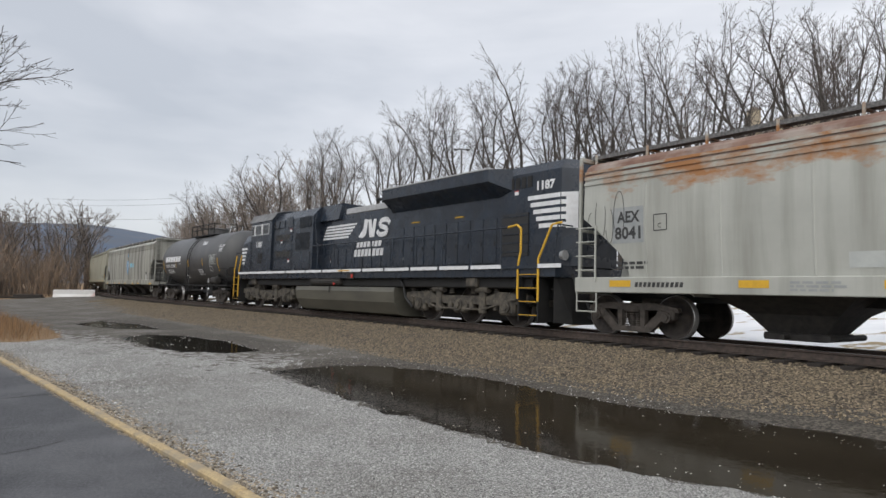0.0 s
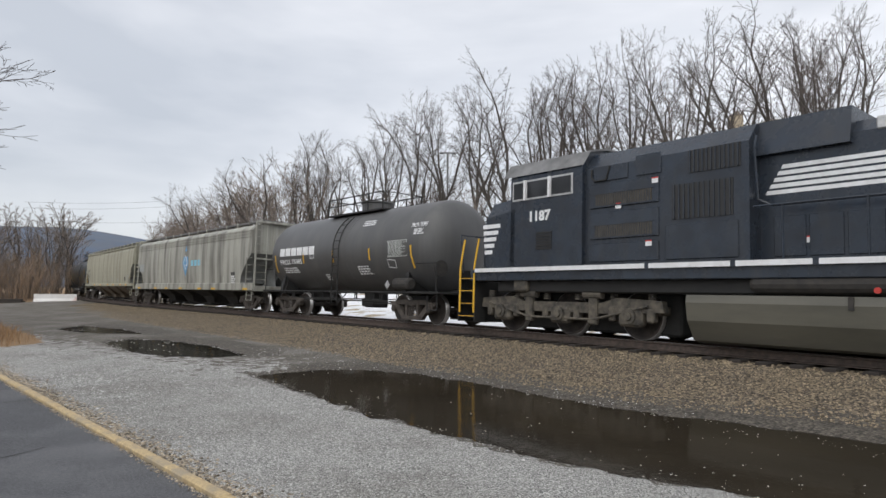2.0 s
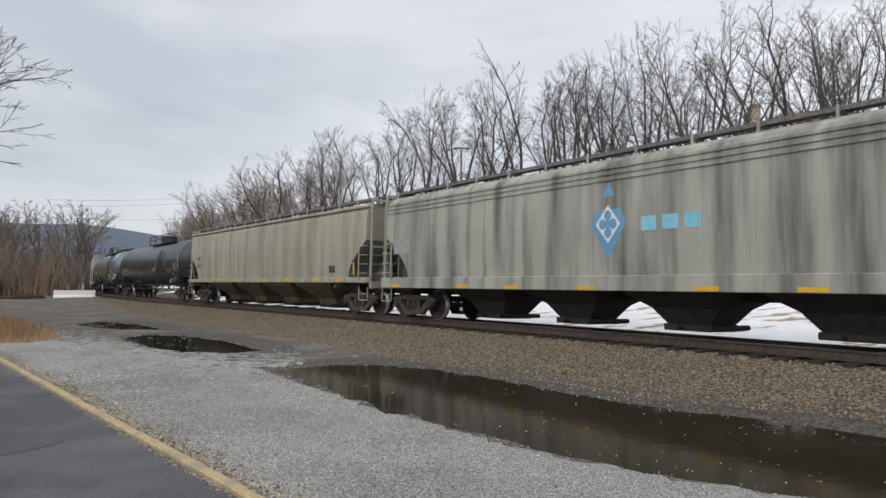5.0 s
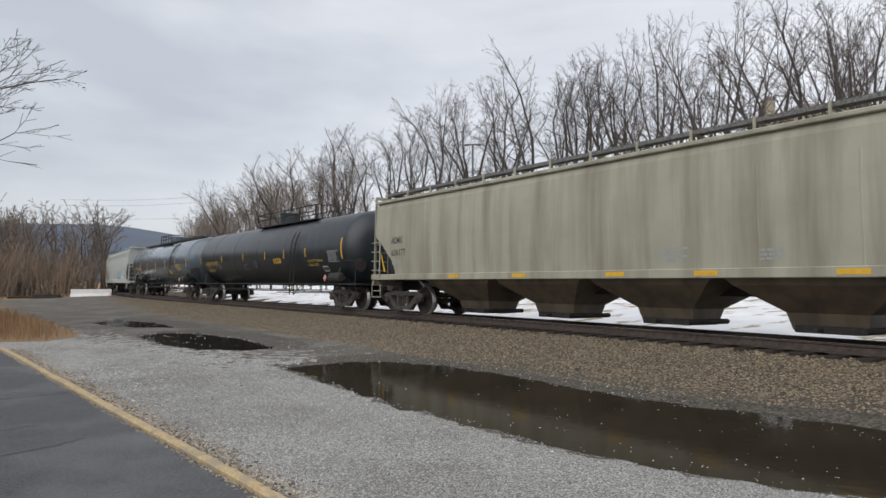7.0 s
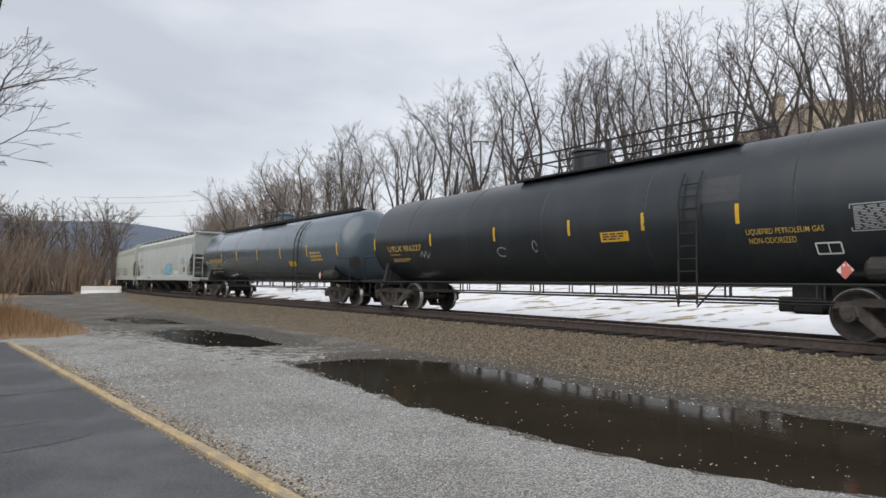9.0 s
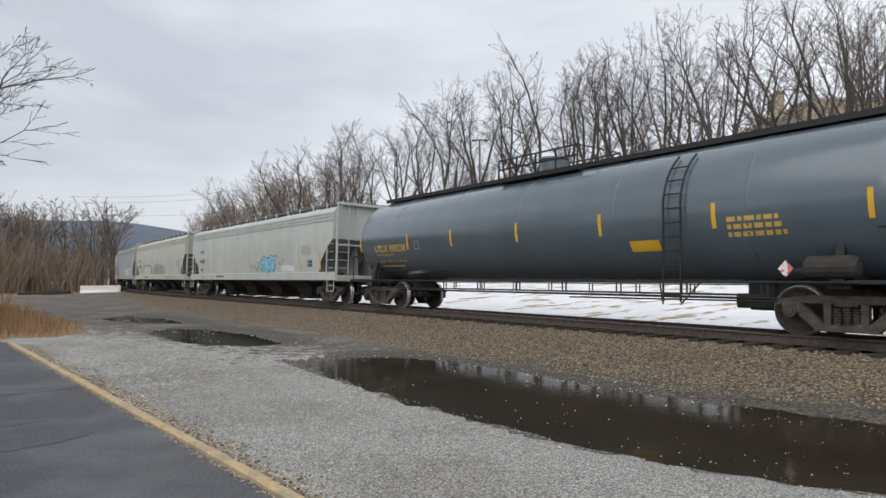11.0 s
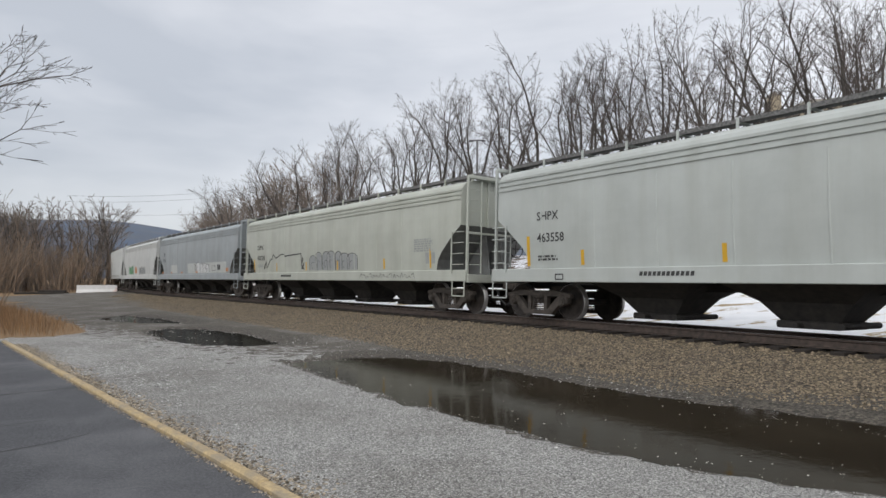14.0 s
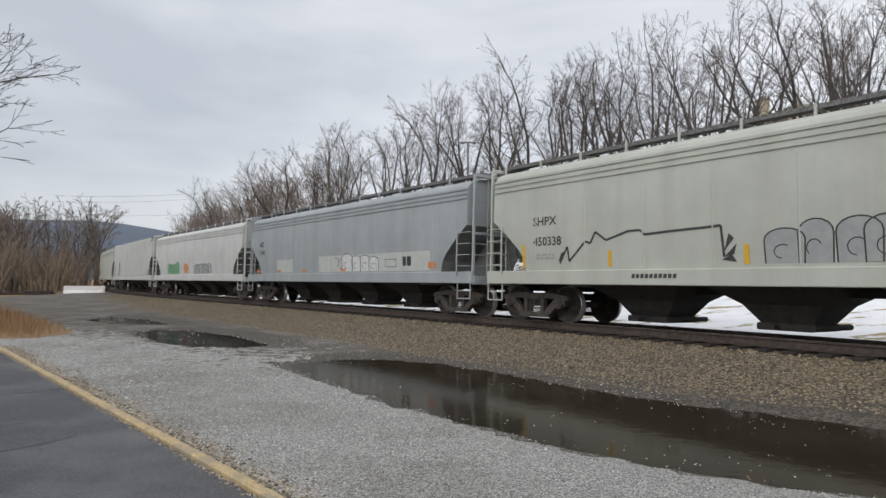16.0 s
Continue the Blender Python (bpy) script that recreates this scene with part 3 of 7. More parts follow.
def lettering(name, words, x, z, h, surf, mat, parent, width=None, bold=0.0, lean=0.0):
    """Words in the built-in font, from x, on the base line z, capitals h high, width metres long."""
    cu = bpy.data.curves.new(name, "FONT")
    cu.body, cu.size, cu.offset, cu.shear, cu.resolution_u = words, 1.0, bold, lean, 2
    tmp = bpy.data.objects.new(name, cu)
    me = bpy.data.meshes.new_from_object(tmp)
    bpy.data.objects.remove(tmp)
    co = np.zeros(len(me.vertices) * 3)
    me.vertices.foreach_get("co", co)
    co = co.reshape(-1, 3)
    x0, x1, z0, z1 = co[:, 0].min(), co[:, 0].max(), co[:, 1].min(), co[:, 1].max()
    k = h / (z1 - z0)
    kx = width / (x1 - x0) if width else k
    out = np.zeros(co.shape)
    out[:, 0], out[:, 2] = x + (co[:, 0] - x0) * kx, z + (co[:, 1] - z0) * k
    out[:, 1] = [-surf(v) - 0.008 for v in out[:, 2]]
    me.vertices.foreach_set("co", out.ravel())
    me.materials.append(mat)
    ob = new(name, me)
    ob.parent = parent
    return ob


# ---- bogies ----
SPIN = []      # wheelsets: object, x and z in the bogie, radius
BOGIES = []    # bogie, car's index, x in the car


def wheelset(parent, x, r, mats):
    prof = [(-0.07, 0.001), (-0.07, 0.10), (-0.03, 0.13), (-0.012, 0.20), (0.0, r * 0.78), (-0.052, r * 0.84), (-0.058, r * 0.97),
            (-0.052, r), (0.045, r + 0.004), (0.062, r + 0.022), (0.078, r + 0.024), (0.082, r * 0.85), (0.03, r * 0.78), (0.045, 0.14), (0.06, 0.12), (0.06, 0.001)]
    sh = Shape()
    n = 32
    for side in (-1, 1):
        m = Matrix.Translation((0, side * 0.735, 0)) @ Matrix.Rotation(radians(90 if side < 0 else -90), 4, "Z")
        sh.turn(prof, n, m)
    k = len(sh.f)
    sh.rod((0, -0.95, 0), (0, 0.95, 0), 0.085, 10)
    ob = part("wheelset", sh, mats, parent)
    per = n * (len(prof) - 1) + 2
    idx = [1 if (i < k and (i % per) // n in (6, 7, 8) and i % per < per - 2) else 0 for i in range(len(sh.f))]
    ob.data.polygons.foreach_set("material_index", idx)
    ob.data.polygons.foreach_set("use_smooth", [i < k and i % per < per - 2 for i in range(len(sh.f))])
    ob.matrix_basis = pose(x, 0, r)
    SPIN.append((ob, x, r))
    return ob


def freight_bogie(car, index, x, mat=None):
    mat = mat or M_truck
    bogie = Shape()
    wb = 0.89
    for side in (-1, 1):
        y0, y1 = side * 1.02 - 0.07, side * 1.02 + 0.07
        bogie.plate([(-1.16, 0.56), (-1.12, 0.66), (-0.62, 0.74), (0.62, 0.74), (1.12, 0.66), (1.16, 0.56), (0.66, 0.60), (-0.66, 0.60)], y0, y1)
        bogie.plate([(-0.50, 0.12), (0.50, 0.12), (0.46, 0.24), (-0.46, 0.24)], y0 - 0.02, y1 + 0.02)
        for e in (-1, 1):
            a = [(e * 0.74, 0.62), (e * 0.98, 0.58), (e * 0.48, 0.13), (e * 0.34, 0.24)]
            bogie.plate(a if e < 0 else a[::-1], y0, y1)
            bogie.plate([(e * 0.29 - 0.05, 0.2), (e * 0.29 + 0.05, 0.2), (e * 0.29 + 0.06, 0.62), (e * 0.29 - 0.06, 0.62)], y0, y1)
            bogie.box(e * wb - 0.17, e * wb + 0.17, y0 - 0.03, y1 + 0.03, 0.40, 0.62, 0.03)
            bogie.rod((e * wb, side * 0.98, 0.457), (e * wb, side * 1.16, 0.457), 0.115, 12)
            bogie.rod((e * wb, side * 1.16, 0.457), (e * wb, side * 1.19, 0.457), 0.07, 8)
        for k in (-0.15, 0.0, 0.15):
            for j in range(6):
                z = 0.25 + j * 0.048
                bogie.rod((k, side * 1.02, z), (k, side * 1.02, z + 0.028), 0.066, 8)
    bogie.box(-0.2, 0.2, -1.1, 1.1, 0.54, 0.70, 0.03)
    bogie.box(-0.28, 0.28, -0.3, 0.3, 0.68, 0.86, 0.02)
    bogie.box(-1.0, -0.86, -0.75, 0.75, 0.36, 0.46, 0.02).box(0.36, 0.5, -0.75, 0.75, 0.36, 0.46, 0.02)
    ob = part("bogie", bogie, mat, car)
    ob.matrix_basis = pose(x, 0, 0)
    wheelset(ob, -wb, 0.457, [M_wheel, M_tread])
    wheelset(ob, wb, 0.457, [M_wheel, M_tread])
    BOGIES.append((ob, index, x))
    return ob


def coupler(car, x, way):
    sh = Shape().box(min(x, x + way * 0.75), max(x, x + way * 0.75), -0.09, 0.09, 0.74, 0.94, 0.03)
    sh.box(min(x + way * 0.6, x + way * 0.85), max(x + way * 0.6, x + way * 0.85), -0.16, 0.12, 0.70, 0.98, 0.05)
    part("coupler", sh, M_truck, car)
    part("air_hose", Shape().pipe([(x + way * 0.05, -0.35, 0.75), (x + way * 0.2, -0.36, 0.45), (x + way * 0.45, -0.33, 0.28), (x + way * 0.7, -0.3, 0.34)], 0.03), M_rubber, car)


# ---- covered hopper wagon ----
def bulge(z):
    return 1.49 + 0.07 * math.sin(math.pi * min(max((z - 1.25) / 2.9, 0), 1))


def flat_sill(z):
    return 1.565


def hopper_car(index, half, pin, skin, label, roof=None, bays=3, bay_mat=None, ribs=True, ribbed=False, top=3.95, board=0.18, under=None, sill=(0.95, 1.29), deep=False):
    car = tagged(new("hopper_wagon"), label, "rail wagon", "freight train")
    body_half = half - 0.25
    # shell: rings of one outline whose lower edge climbs over the bogies
    def ring(x, low):
        zs = [low + (top - 0.34 - low) * k / 7 for k in range(8)]
        side = [(bulge(z), z) for z in zs]
        side += [(1.495, top - 0.22), (1.45, top - 0.13), (1.34, top - 0.05), (1.12, top + 0.03), (0.55, top + 0.11)]
        return [(x, -y, z) for y, z in side] + [(x, y, z) for y, z in reversed(side)]
    cut = [(body_half, 2.62), (body_half - 0.45, 2.28), (body_half - 0.95, 1.84), (body_half - 1.12, 1.62), (body_half - 1.2, 1.4), (body_half - 1.22, 1.28)]
    rings = [ring(-x, low) for x, low in cut] + [ring(x, low) for x, low in reversed(cut)]
    n = len(rings[0])
    verts = [p for r in rings for p in r]
    sh = Shape().loft_faces(verts, n, len(rings))
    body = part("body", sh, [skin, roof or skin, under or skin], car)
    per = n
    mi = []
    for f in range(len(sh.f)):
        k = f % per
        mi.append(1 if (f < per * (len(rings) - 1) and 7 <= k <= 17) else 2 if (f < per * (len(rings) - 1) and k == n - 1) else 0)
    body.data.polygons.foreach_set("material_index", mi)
    if ribs:
        for z in (top - 0.53, top - 0.40, top - 0.27):
            for s in (-1, 1):
                y = s * bulge(z)
                part("rib", Shape().box(-body_half, body_half, min(y, y + s * 0.03), max(y, y + s * 0.03), z - 0.03, z + 0.03), skin, body)
    if not ribs:
        part("eave", Shape().box(-body_half - 0.03, body_half + 0.03, -1.56, -1.44, top - 0.16, top - 0.06, 0.02).box(-body_half - 0.03, body_half + 0.03, 1.44, 1.56, top - 0.16, top - 0.06, 0.02), roof or skin, body)
    k = int(body_half * 2 / 1.55)
    for i in range(1, k):
        x = -body_half + i * body_half * 2 / k
        if abs(x) > body_half - 1.4:
            continue
        if ribbed:
            continue
        zz = [1.3 + (top - 0.70 - 1.3) * j / 5 for j in range(6)]
        part("weld_seam", Shape().loft_faces([(x + d, -bulge(z) - h, z) for z in zz for d, h in ((-0.022, 0.0), (-0.009, 0.012), (0.009, 0.012), (0.022, 0.0))], 4, 6), skin, body)
    if ribbed:
        x = -body_half + 0.3
        while x < body_half - 0.2:
            low = 1.3 if abs(x) < body_half - 1.3 else 2.65
            part("post", Shape().box(x - 0.06, x + 0.06, -1.66, -1.5, low, top, 0.02), skin, body)
            x += 0.62
    # side sills
    for s in (-1, 1):
        y0, y1 = sorted((s * 1.50, s * 1.565))
        part("side_sill", Shape().box(-half, half, y0, y1, *sill, 0.015), skin, car)
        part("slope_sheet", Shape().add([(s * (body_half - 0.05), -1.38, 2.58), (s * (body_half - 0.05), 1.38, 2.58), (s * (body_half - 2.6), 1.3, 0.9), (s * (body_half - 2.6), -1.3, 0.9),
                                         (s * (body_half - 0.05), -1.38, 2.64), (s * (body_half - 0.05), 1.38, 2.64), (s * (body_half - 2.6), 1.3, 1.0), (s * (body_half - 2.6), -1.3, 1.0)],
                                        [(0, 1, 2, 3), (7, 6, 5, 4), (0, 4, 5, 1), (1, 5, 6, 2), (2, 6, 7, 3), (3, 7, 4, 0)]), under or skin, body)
        # end posts, end sill and platform
        e = s * (half - 0.06)
        for y in (-1.45, 1.45):
            part("corner_post", Shape().box(e - 0.035, e + 0.035, y - 0.04, y + 0.04, 1.0, top + 0.12, 0.01), skin, car)
        part("end_sill", Shape().box(min(e, e + s * 0.1), max(e, e + s * 0.1), -1.5, 1.5, 0.92, 1.16, 0.015), skin, car)
        part("end_platform", Shape().box(min(e, e - s * 1.2), max(e, e - s * 1.2), -1.3, 1.3, 1.08, 1.13), M_dark, car)
        part("end_beam", Shape().box(e - 0.05, e + 0.05, -1.45, 1.45, top + 0.05, top + 0.15, 0.01), skin, car)
        part("end_beam", Shape().box(e - 0.03, e + 0.03, -1.45, 1.45, 2.35, 2.41), skin, car)
        # ladders: on the side and across the end
        lad = Shape()
        lx0 = s * (half - 0.62)
        for j in range(4):
            z = 1.45 + j * 0.32
            lad.rod((lx0, -1.6, z), (e, -1.6, z), 0.014, 5)
        lad.rod((lx0, -1.6, 1.2), (lx0, -1.6, 2.45), 0.025, 5)
        for j in range(9):
            z = 1.45 + j * 0.32
            lad.rod((e, -1.45, z), (e, -0.92, z), 0.014, 5)
        lad.rod((e, -0.92, 1.2), (e, -0.92, top), 0.022, 5)
        part("ladder", lad, skin, car)
        stir = Shape().pipe([(lx0, -1.55, 0.98), (lx0, -1.55, 0.52), (e, -1.55, 0.52), (e, -1.55, 0.98)], 0.018, 5).rod((lx0, -1.55, 0.74), (e, -1.55, 0.74), 0.014, 5)
        part("stirrup_step", stir, skin, car)
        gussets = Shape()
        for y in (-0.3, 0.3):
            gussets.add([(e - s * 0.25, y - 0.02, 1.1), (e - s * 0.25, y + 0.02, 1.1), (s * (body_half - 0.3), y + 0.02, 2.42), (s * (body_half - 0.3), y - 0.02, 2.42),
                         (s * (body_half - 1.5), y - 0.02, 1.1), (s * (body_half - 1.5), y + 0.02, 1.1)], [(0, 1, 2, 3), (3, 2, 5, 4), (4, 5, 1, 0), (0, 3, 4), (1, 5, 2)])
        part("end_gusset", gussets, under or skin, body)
        for y in (-0.55, 0.47):
            part("end_rib", Shape().box(min(s * body_half, s * (body_half + 0.06)), max(s * body_half, s * (body_half + 0.06)), y, y + 0.08, 2.6, top + 0.1), skin, body)
        coupler(car, s * half, s)
    wheel = Shape()
    for a in range(12):
        wheel.rod((half - 0.02, 0.5 + 0.28 * math.cos(a * math.pi / 6), 2.0 + 0.28 * math.sin(a * math.pi / 6)),
                  (half - 0.02, 0.5 + 0.28 * math.cos((a + 1) * math.pi / 6), 2.0 + 0.28 * math.sin((a + 1) * math.pi / 6)), 0.016, 5)
    for a in range(4):
        wheel.rod((half - 0.06, 0.5, 2.0), (half - 0.02, 0.5 + 0.28 * math.cos(a * math.pi / 2), 2.0 + 0.28 * math.sin(a * math.pi / 2)), 0.013, 5)
    part("brake_wheel", wheel, M_dark, car)
    # discharge bays below the sill
    inner = pin - 1.6
    for i in range(bays):
        w = inner * 2 / bays
        c = -inner + w * (i + 0.5)
        bay = Shape()
        levels = ((sill[0] + 0.08, 0.485, 1.36), (1.0, 0.42, 1.28), (0.5, 0.21, 0.62), (0.18, 0.19, 0.5)) if deep else ((1.02, 0.43, 1.36), (0.62, 0.25, 0.7), (0.28, 0.16, 0.5))
        rows = []
        for z, k, d in levels:
            rows += [(c - w * k, -d, z), (c + w * k, -d, z), (c + w * k, d, z), (c - w * k, d, z)]
        bay.loft_faces(rows, 4, len(levels))
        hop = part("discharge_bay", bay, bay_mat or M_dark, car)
        gate = Shape().box(c - w * 0.17, c + w * 0.17, -0.62, 0.62, 0.14, 0.28, 0.02)
        gate.rod((c - 0.1, -0.85, 0.2), (c - 0.1, 0.85, 0.2), 0.05, 8).rod((c + w * 0.2, -0.8, 0.22), (c + w * 0.2, 0.8, 0.22), 0.06, 8)
        part("outlet_gate", gate, M_dark, hop)
    part("centre_sill", Shape().box(-half, half, -0.28, 0.28, 0.78, 1.1), M_void, car)
    # running board and hatches on the roof
    boards = Shape()
    for s in (-1, 1):
        boards.box(-half + 0.1, half - 0.1, min(s * 0.72, s * 1.08), max(s * 0.72, s * 1.08), top + board, top + board + 0.03)
        boards.box(-half + 0.1, half - 0.1, s * 1.09 - 0.012, s * 1.09 + 0.012, top + board - 0.04, top + board + 0.05)
    for s in (-1, 1):
        x0, x1 = sorted((s * (half - 0.55), s * (half - 0.05)))
        boards.box(x0, x1, -1.1, 1.1, top + board - 0.02, top + board + 0.01)
    part("running_board", boards, M_board, car)
    cross = Shape()
    x = -half + 0.14
    while x < half - 0.1:
        cross.box(x, x + 0.05, -1.07, -0.73, top + board + 0.005, top + board + 0.045)
        x += 0.08
    part("board_grating", cross, M_board, car)
    k = max(int(half * 2 / 1.35), 6)
    for i in range(k + 1):
        x = -half + 0.25 + i * (half * 2 - 0.5) / k
        part("board_bracket", Shape().box(x - 0.022, x + 0.022, -1.17, -1.11, top - 0.02, top + board + 0.06, 0.006).box(x - 0.03, x + 0.03, -1.1, 1.1, top + board - 0.045, top + board - 0.005), skin, car)
    part("roof_hatch", Shape().box(-body_half + 0.6, body_half - 0.6, -0.32, 0.32, top + 0.10, top + 0.20, 0.03), roof or skin, car)
    freight_bogie(car, index, -pin), freight_bogie(car, index, pin)
    return car


M_board = material("weathered_steel_grating", (0.20, 0.195, 0.19), 0.7, colour2=(0.07, 0.068, 0.066), scale=22)


# ---- tank wagon ----
def tank_car(index, half, pin, radius, cz, skin, label, dome_x=0.0, dome=(0.36, 0.3), ladder_x=-0.8, walk_len=1.9, bands=(), rail_back=True, placards=True, walk_x=0.0, valve_x=0.35, ladder_drop=0.3):
    car = tagged(new("tank_wagon"), label, "rail wagon", "freight train")
    prof = []
    for i in range(8):
        a = math.pi / 2 * i / 7
        prof.append((-half + 0.25 + 0.75 * (1 - math.cos(a)), radius * max(math.sin(a), 0.002)))
    prof += [(0.0, radius)] + [(-x, r) for x, r in reversed(prof)]
    sh = Shape().turn(prof, 56, Matrix.Translation((0, 0, cz)))
    shell = part("shell", sh, skin, car, smooth=True)

    def surf(z):
        return math.sqrt(max(radius * radius - (z - cz) ** 2, 0.01))
    for x in bands:
        part("ring_seam", Shape().turn([(x - 0.03, radius), (x - 0.02, radius + 0.008), (x + 0.02, radius + 0.008), (x + 0.03, radius)], 48, Matrix.Translation((0, 0, cz))), skin, shell)
    # dome, platform and railing
    part("manway", Shape().turn([(0, 0.001), (0, dome[0] * 0.9), (0.05, dome[0]), (dome[1] - 0.04, dome[0]), (dome[1], dome[0] * 1.12), (dome[1] + 0.05, dome[0] * 1.1), (dome[1] + 0.09, dome[0] * 0.6), (dome[1] + 0.1, 0.001)],
                                20, Matrix.Translation((dome_x, 0, cz + radius - 0.06)) @ Matrix.Rotation(radians(-90), 4, "Y")), skin, shell)
    top = cz + radius
    plat = Shape()
    for s in (-1, 1):
        plat.box(walk_x - walk_len, walk_x + walk_len, min(s * 0.45, s * 0.85), max(s * 0.45, s * 0.85), top - 0.12, top - 0.07)
    part("platform", plat, M_void, car)
    rails = Shape()
    for y in (-0.85, 0.85):
        for i in range(5):
            x = walk_x - walk_len + i * walk_len / 2
            rails.rod((x, y, top - 0.1), (x, y, top + 0.52), 0.028, 5)
        for z in (top + 0.25, top + 0.52):
            rails.rod((walk_x - walk_len, y, z), (walk_x + walk_len, y, z), 0.026, 5)
    for x in (walk_x - walk_len, walk_x + walk_len):
        rails.rod((x, -0.85, top + 0.52), (x, 0.85, top + 0.52), 0.018, 5)
    part("guard_rail", rails, M_void, car)
    # ladder that follows the shell
    lad = Shape()
    for s in (-1, 1):
        pts = [(ladder_x + s * 0.2, -surf(z) - 0.10, z) for z in np.linspace(top - ladder_drop, cz, 8)] + [(ladder_x + s * 0.2, -radius - 0.10, 0.55)]
        lad.pipe([tuple(map(float, p)) for p in pts], 0.024, 5)
    for j in range(10):
        z = 0.7 + j * (top - 0.7 - ladder_drop) / 10
        y = -(surf(z) if z > cz else radius) - 0.10
        lad.rod((ladder_x - 0.2, y, z), (ladder_x + 0.2, y, z), 0.016, 5)
    lad.pipe([(ladder_x - 0.2, -radius - 0.1, 0.5), (ladder_x - 0.5, -radius + 0.2, 1.0)], 0.018, 5).pipe([(ladder_x + 0.2, -radius - 0.1, 0.5), (ladder_x + 0.5, -radius + 0.2, 1.0)], 0.018, 5)
    part("ladder", lad, M_void, car)
    # underframe: stub sills, bolsters, side grab rail, bottom valve
    for s in (-1, 1):
        x0, x1 = sorted((s * (pin - 1.5), s * half))
        part("stub_sill", Shape().box(x0, x1, -0.3, 0.3, 0.72, 1.08, 0.02), M_void, car)
        b = s * pin
        part("bolster", Shape().prism([(-1.35, 0.86), (1.35, 0.86), (1.2, 1.35), (0.8, cz - radius + 0.25), (-0.8, cz - radius + 0.25), (-1.2, 1.35)], b - 0.18, b + 0.18), M_void, car)
        part("end_platform", Shape().box(min(s * (half - 1.5), s * half), max(s * (half - 1.5), s * half), -1.45, 1.45, 0.93, 1.0, 0.01), M_void, car)
        rail_end = Shape().pipe([(s * (half - 0.15), -1.4, 1.0), (s * (half - 0.15), -1.4, 1.85), (s * (half - 1.0), -1.5, 1.85)], 0.02, 5)
        rail_end.pipe([(s * (half - 0.1), -1.4, 0.98), (s * (half - 0.1), -1.4, 0.45), (s * (half - 0.55), -1.4, 0.45), (s * (half - 0.55), -1.4, 0.98)], 0.018, 5)
        part("grab_rail", rail_end, M_void, car)
        part("saddle_brace", Shape().add([(b - 0.1, -1.42, 0.95), (b + 0.1, -1.42, 0.95), (b + 0.06, -1.25, 1.7), (b - 0.06, -1.25, 1.7), (b - 0.1, -1.3, 0.95), (b + 0.1, -1.3, 0.95), (b + 0.06, -1.1, 1.7), (b - 0.06, -1.1, 1.7)],
                                         [(0, 1, 2, 3), (7, 6, 5, 4), (0, 4, 5, 1), (1, 5, 6, 2), (2, 6, 7, 3), (3, 7, 4, 0)]), M_void, car)
        coupler(car, s * half, s)
    hand = Shape()
    for y in (-1.44, 1.44):
        hand.rod((-half + 1.3, y, 0.96), (half - 1.3, y, 0.96), 0.028, 6)
        hand.rod((-pin + 1.2, y, 0.72), (pin - 1.2, y, 0.72), 0.018, 5)
        k = int(pin / 1.7)
        for i in range(-k, k + 1):
            for d in (-0.06, 0.06):
                hand.rod((i * (pin - 1.2) / k + d, y, 0.70), (i * (pin - 1.2) / k + d, y, 0.98), 0.02, 5)
    part("safety_rail", hand, M_void, car)
    part("bottom_valve", Shape().box(valve_x, valve_x + 0.6, -0.35, 0.35, 0.42, cz - radius + 0.12, 0.05).box(valve_x - 0.3, valve_x, -0.25, 0.25, 0.45, 0.75, 0.03), M_void, car)
    part("brake_pipe", Shape().rod((-pin, -0.9, 0.66), (pin, -0.9, 0.66), 0.03, 6).rod((1.4, -1.0, 0.58), (pin, -1.0, 0.62), 0.02, 6), M_void, car)
    part("brake_reservoir", Shape().turn([(-0.42, 0.001), (-0.42, 0.14), (-0.36, 0.2), (0.36, 0.2), (0.42, 0.14), (0.42, 0.001)], 14, Matrix.Translation((pin - 0.1, -1.36, 1.22))), M_dark, car)
    part("brake_wheel", Shape().turn([(-0.02, 0.2), (-0.02, 0.25), (0.02, 0.25), (0.02, 0.2)], 16, Matrix.Translation((half - 0.3, -1.1, 1.7))), M_dark, car)
    if placards:
        for x in (pin - 0.8,):
            part("hazard_placard", Shape().add([(x, -1.50, 1.05), (x + 0.13, -1.50, 1.2), (x, -1.50, 1.35), (x - 0.13, -1.50, 1.2), (x, -1.48, 1.05), (x + 0.13, -1.48, 1.2), (x, -1.48, 1.35), (x - 0.13, -1.48, 1.2)],
                                               [(0, 1, 2, 3), (7, 6, 5, 4), (0, 4, 5, 1), (1, 5, 6, 2), (2, 6, 7, 3), (3, 7, 4, 0)]), M_placard if half > 7 else M_silver, car)
    freight_bogie(car, index, -pin), freight_bogie(car, index, pin)
    return car, surf


M_placard = material("red_and_white_placard", (0.60, 0.16, 0.13), 0.5, colour2=(0.72, 0.70, 0.69), scale=7, detail=1, contrast=(0.49, 0.51))


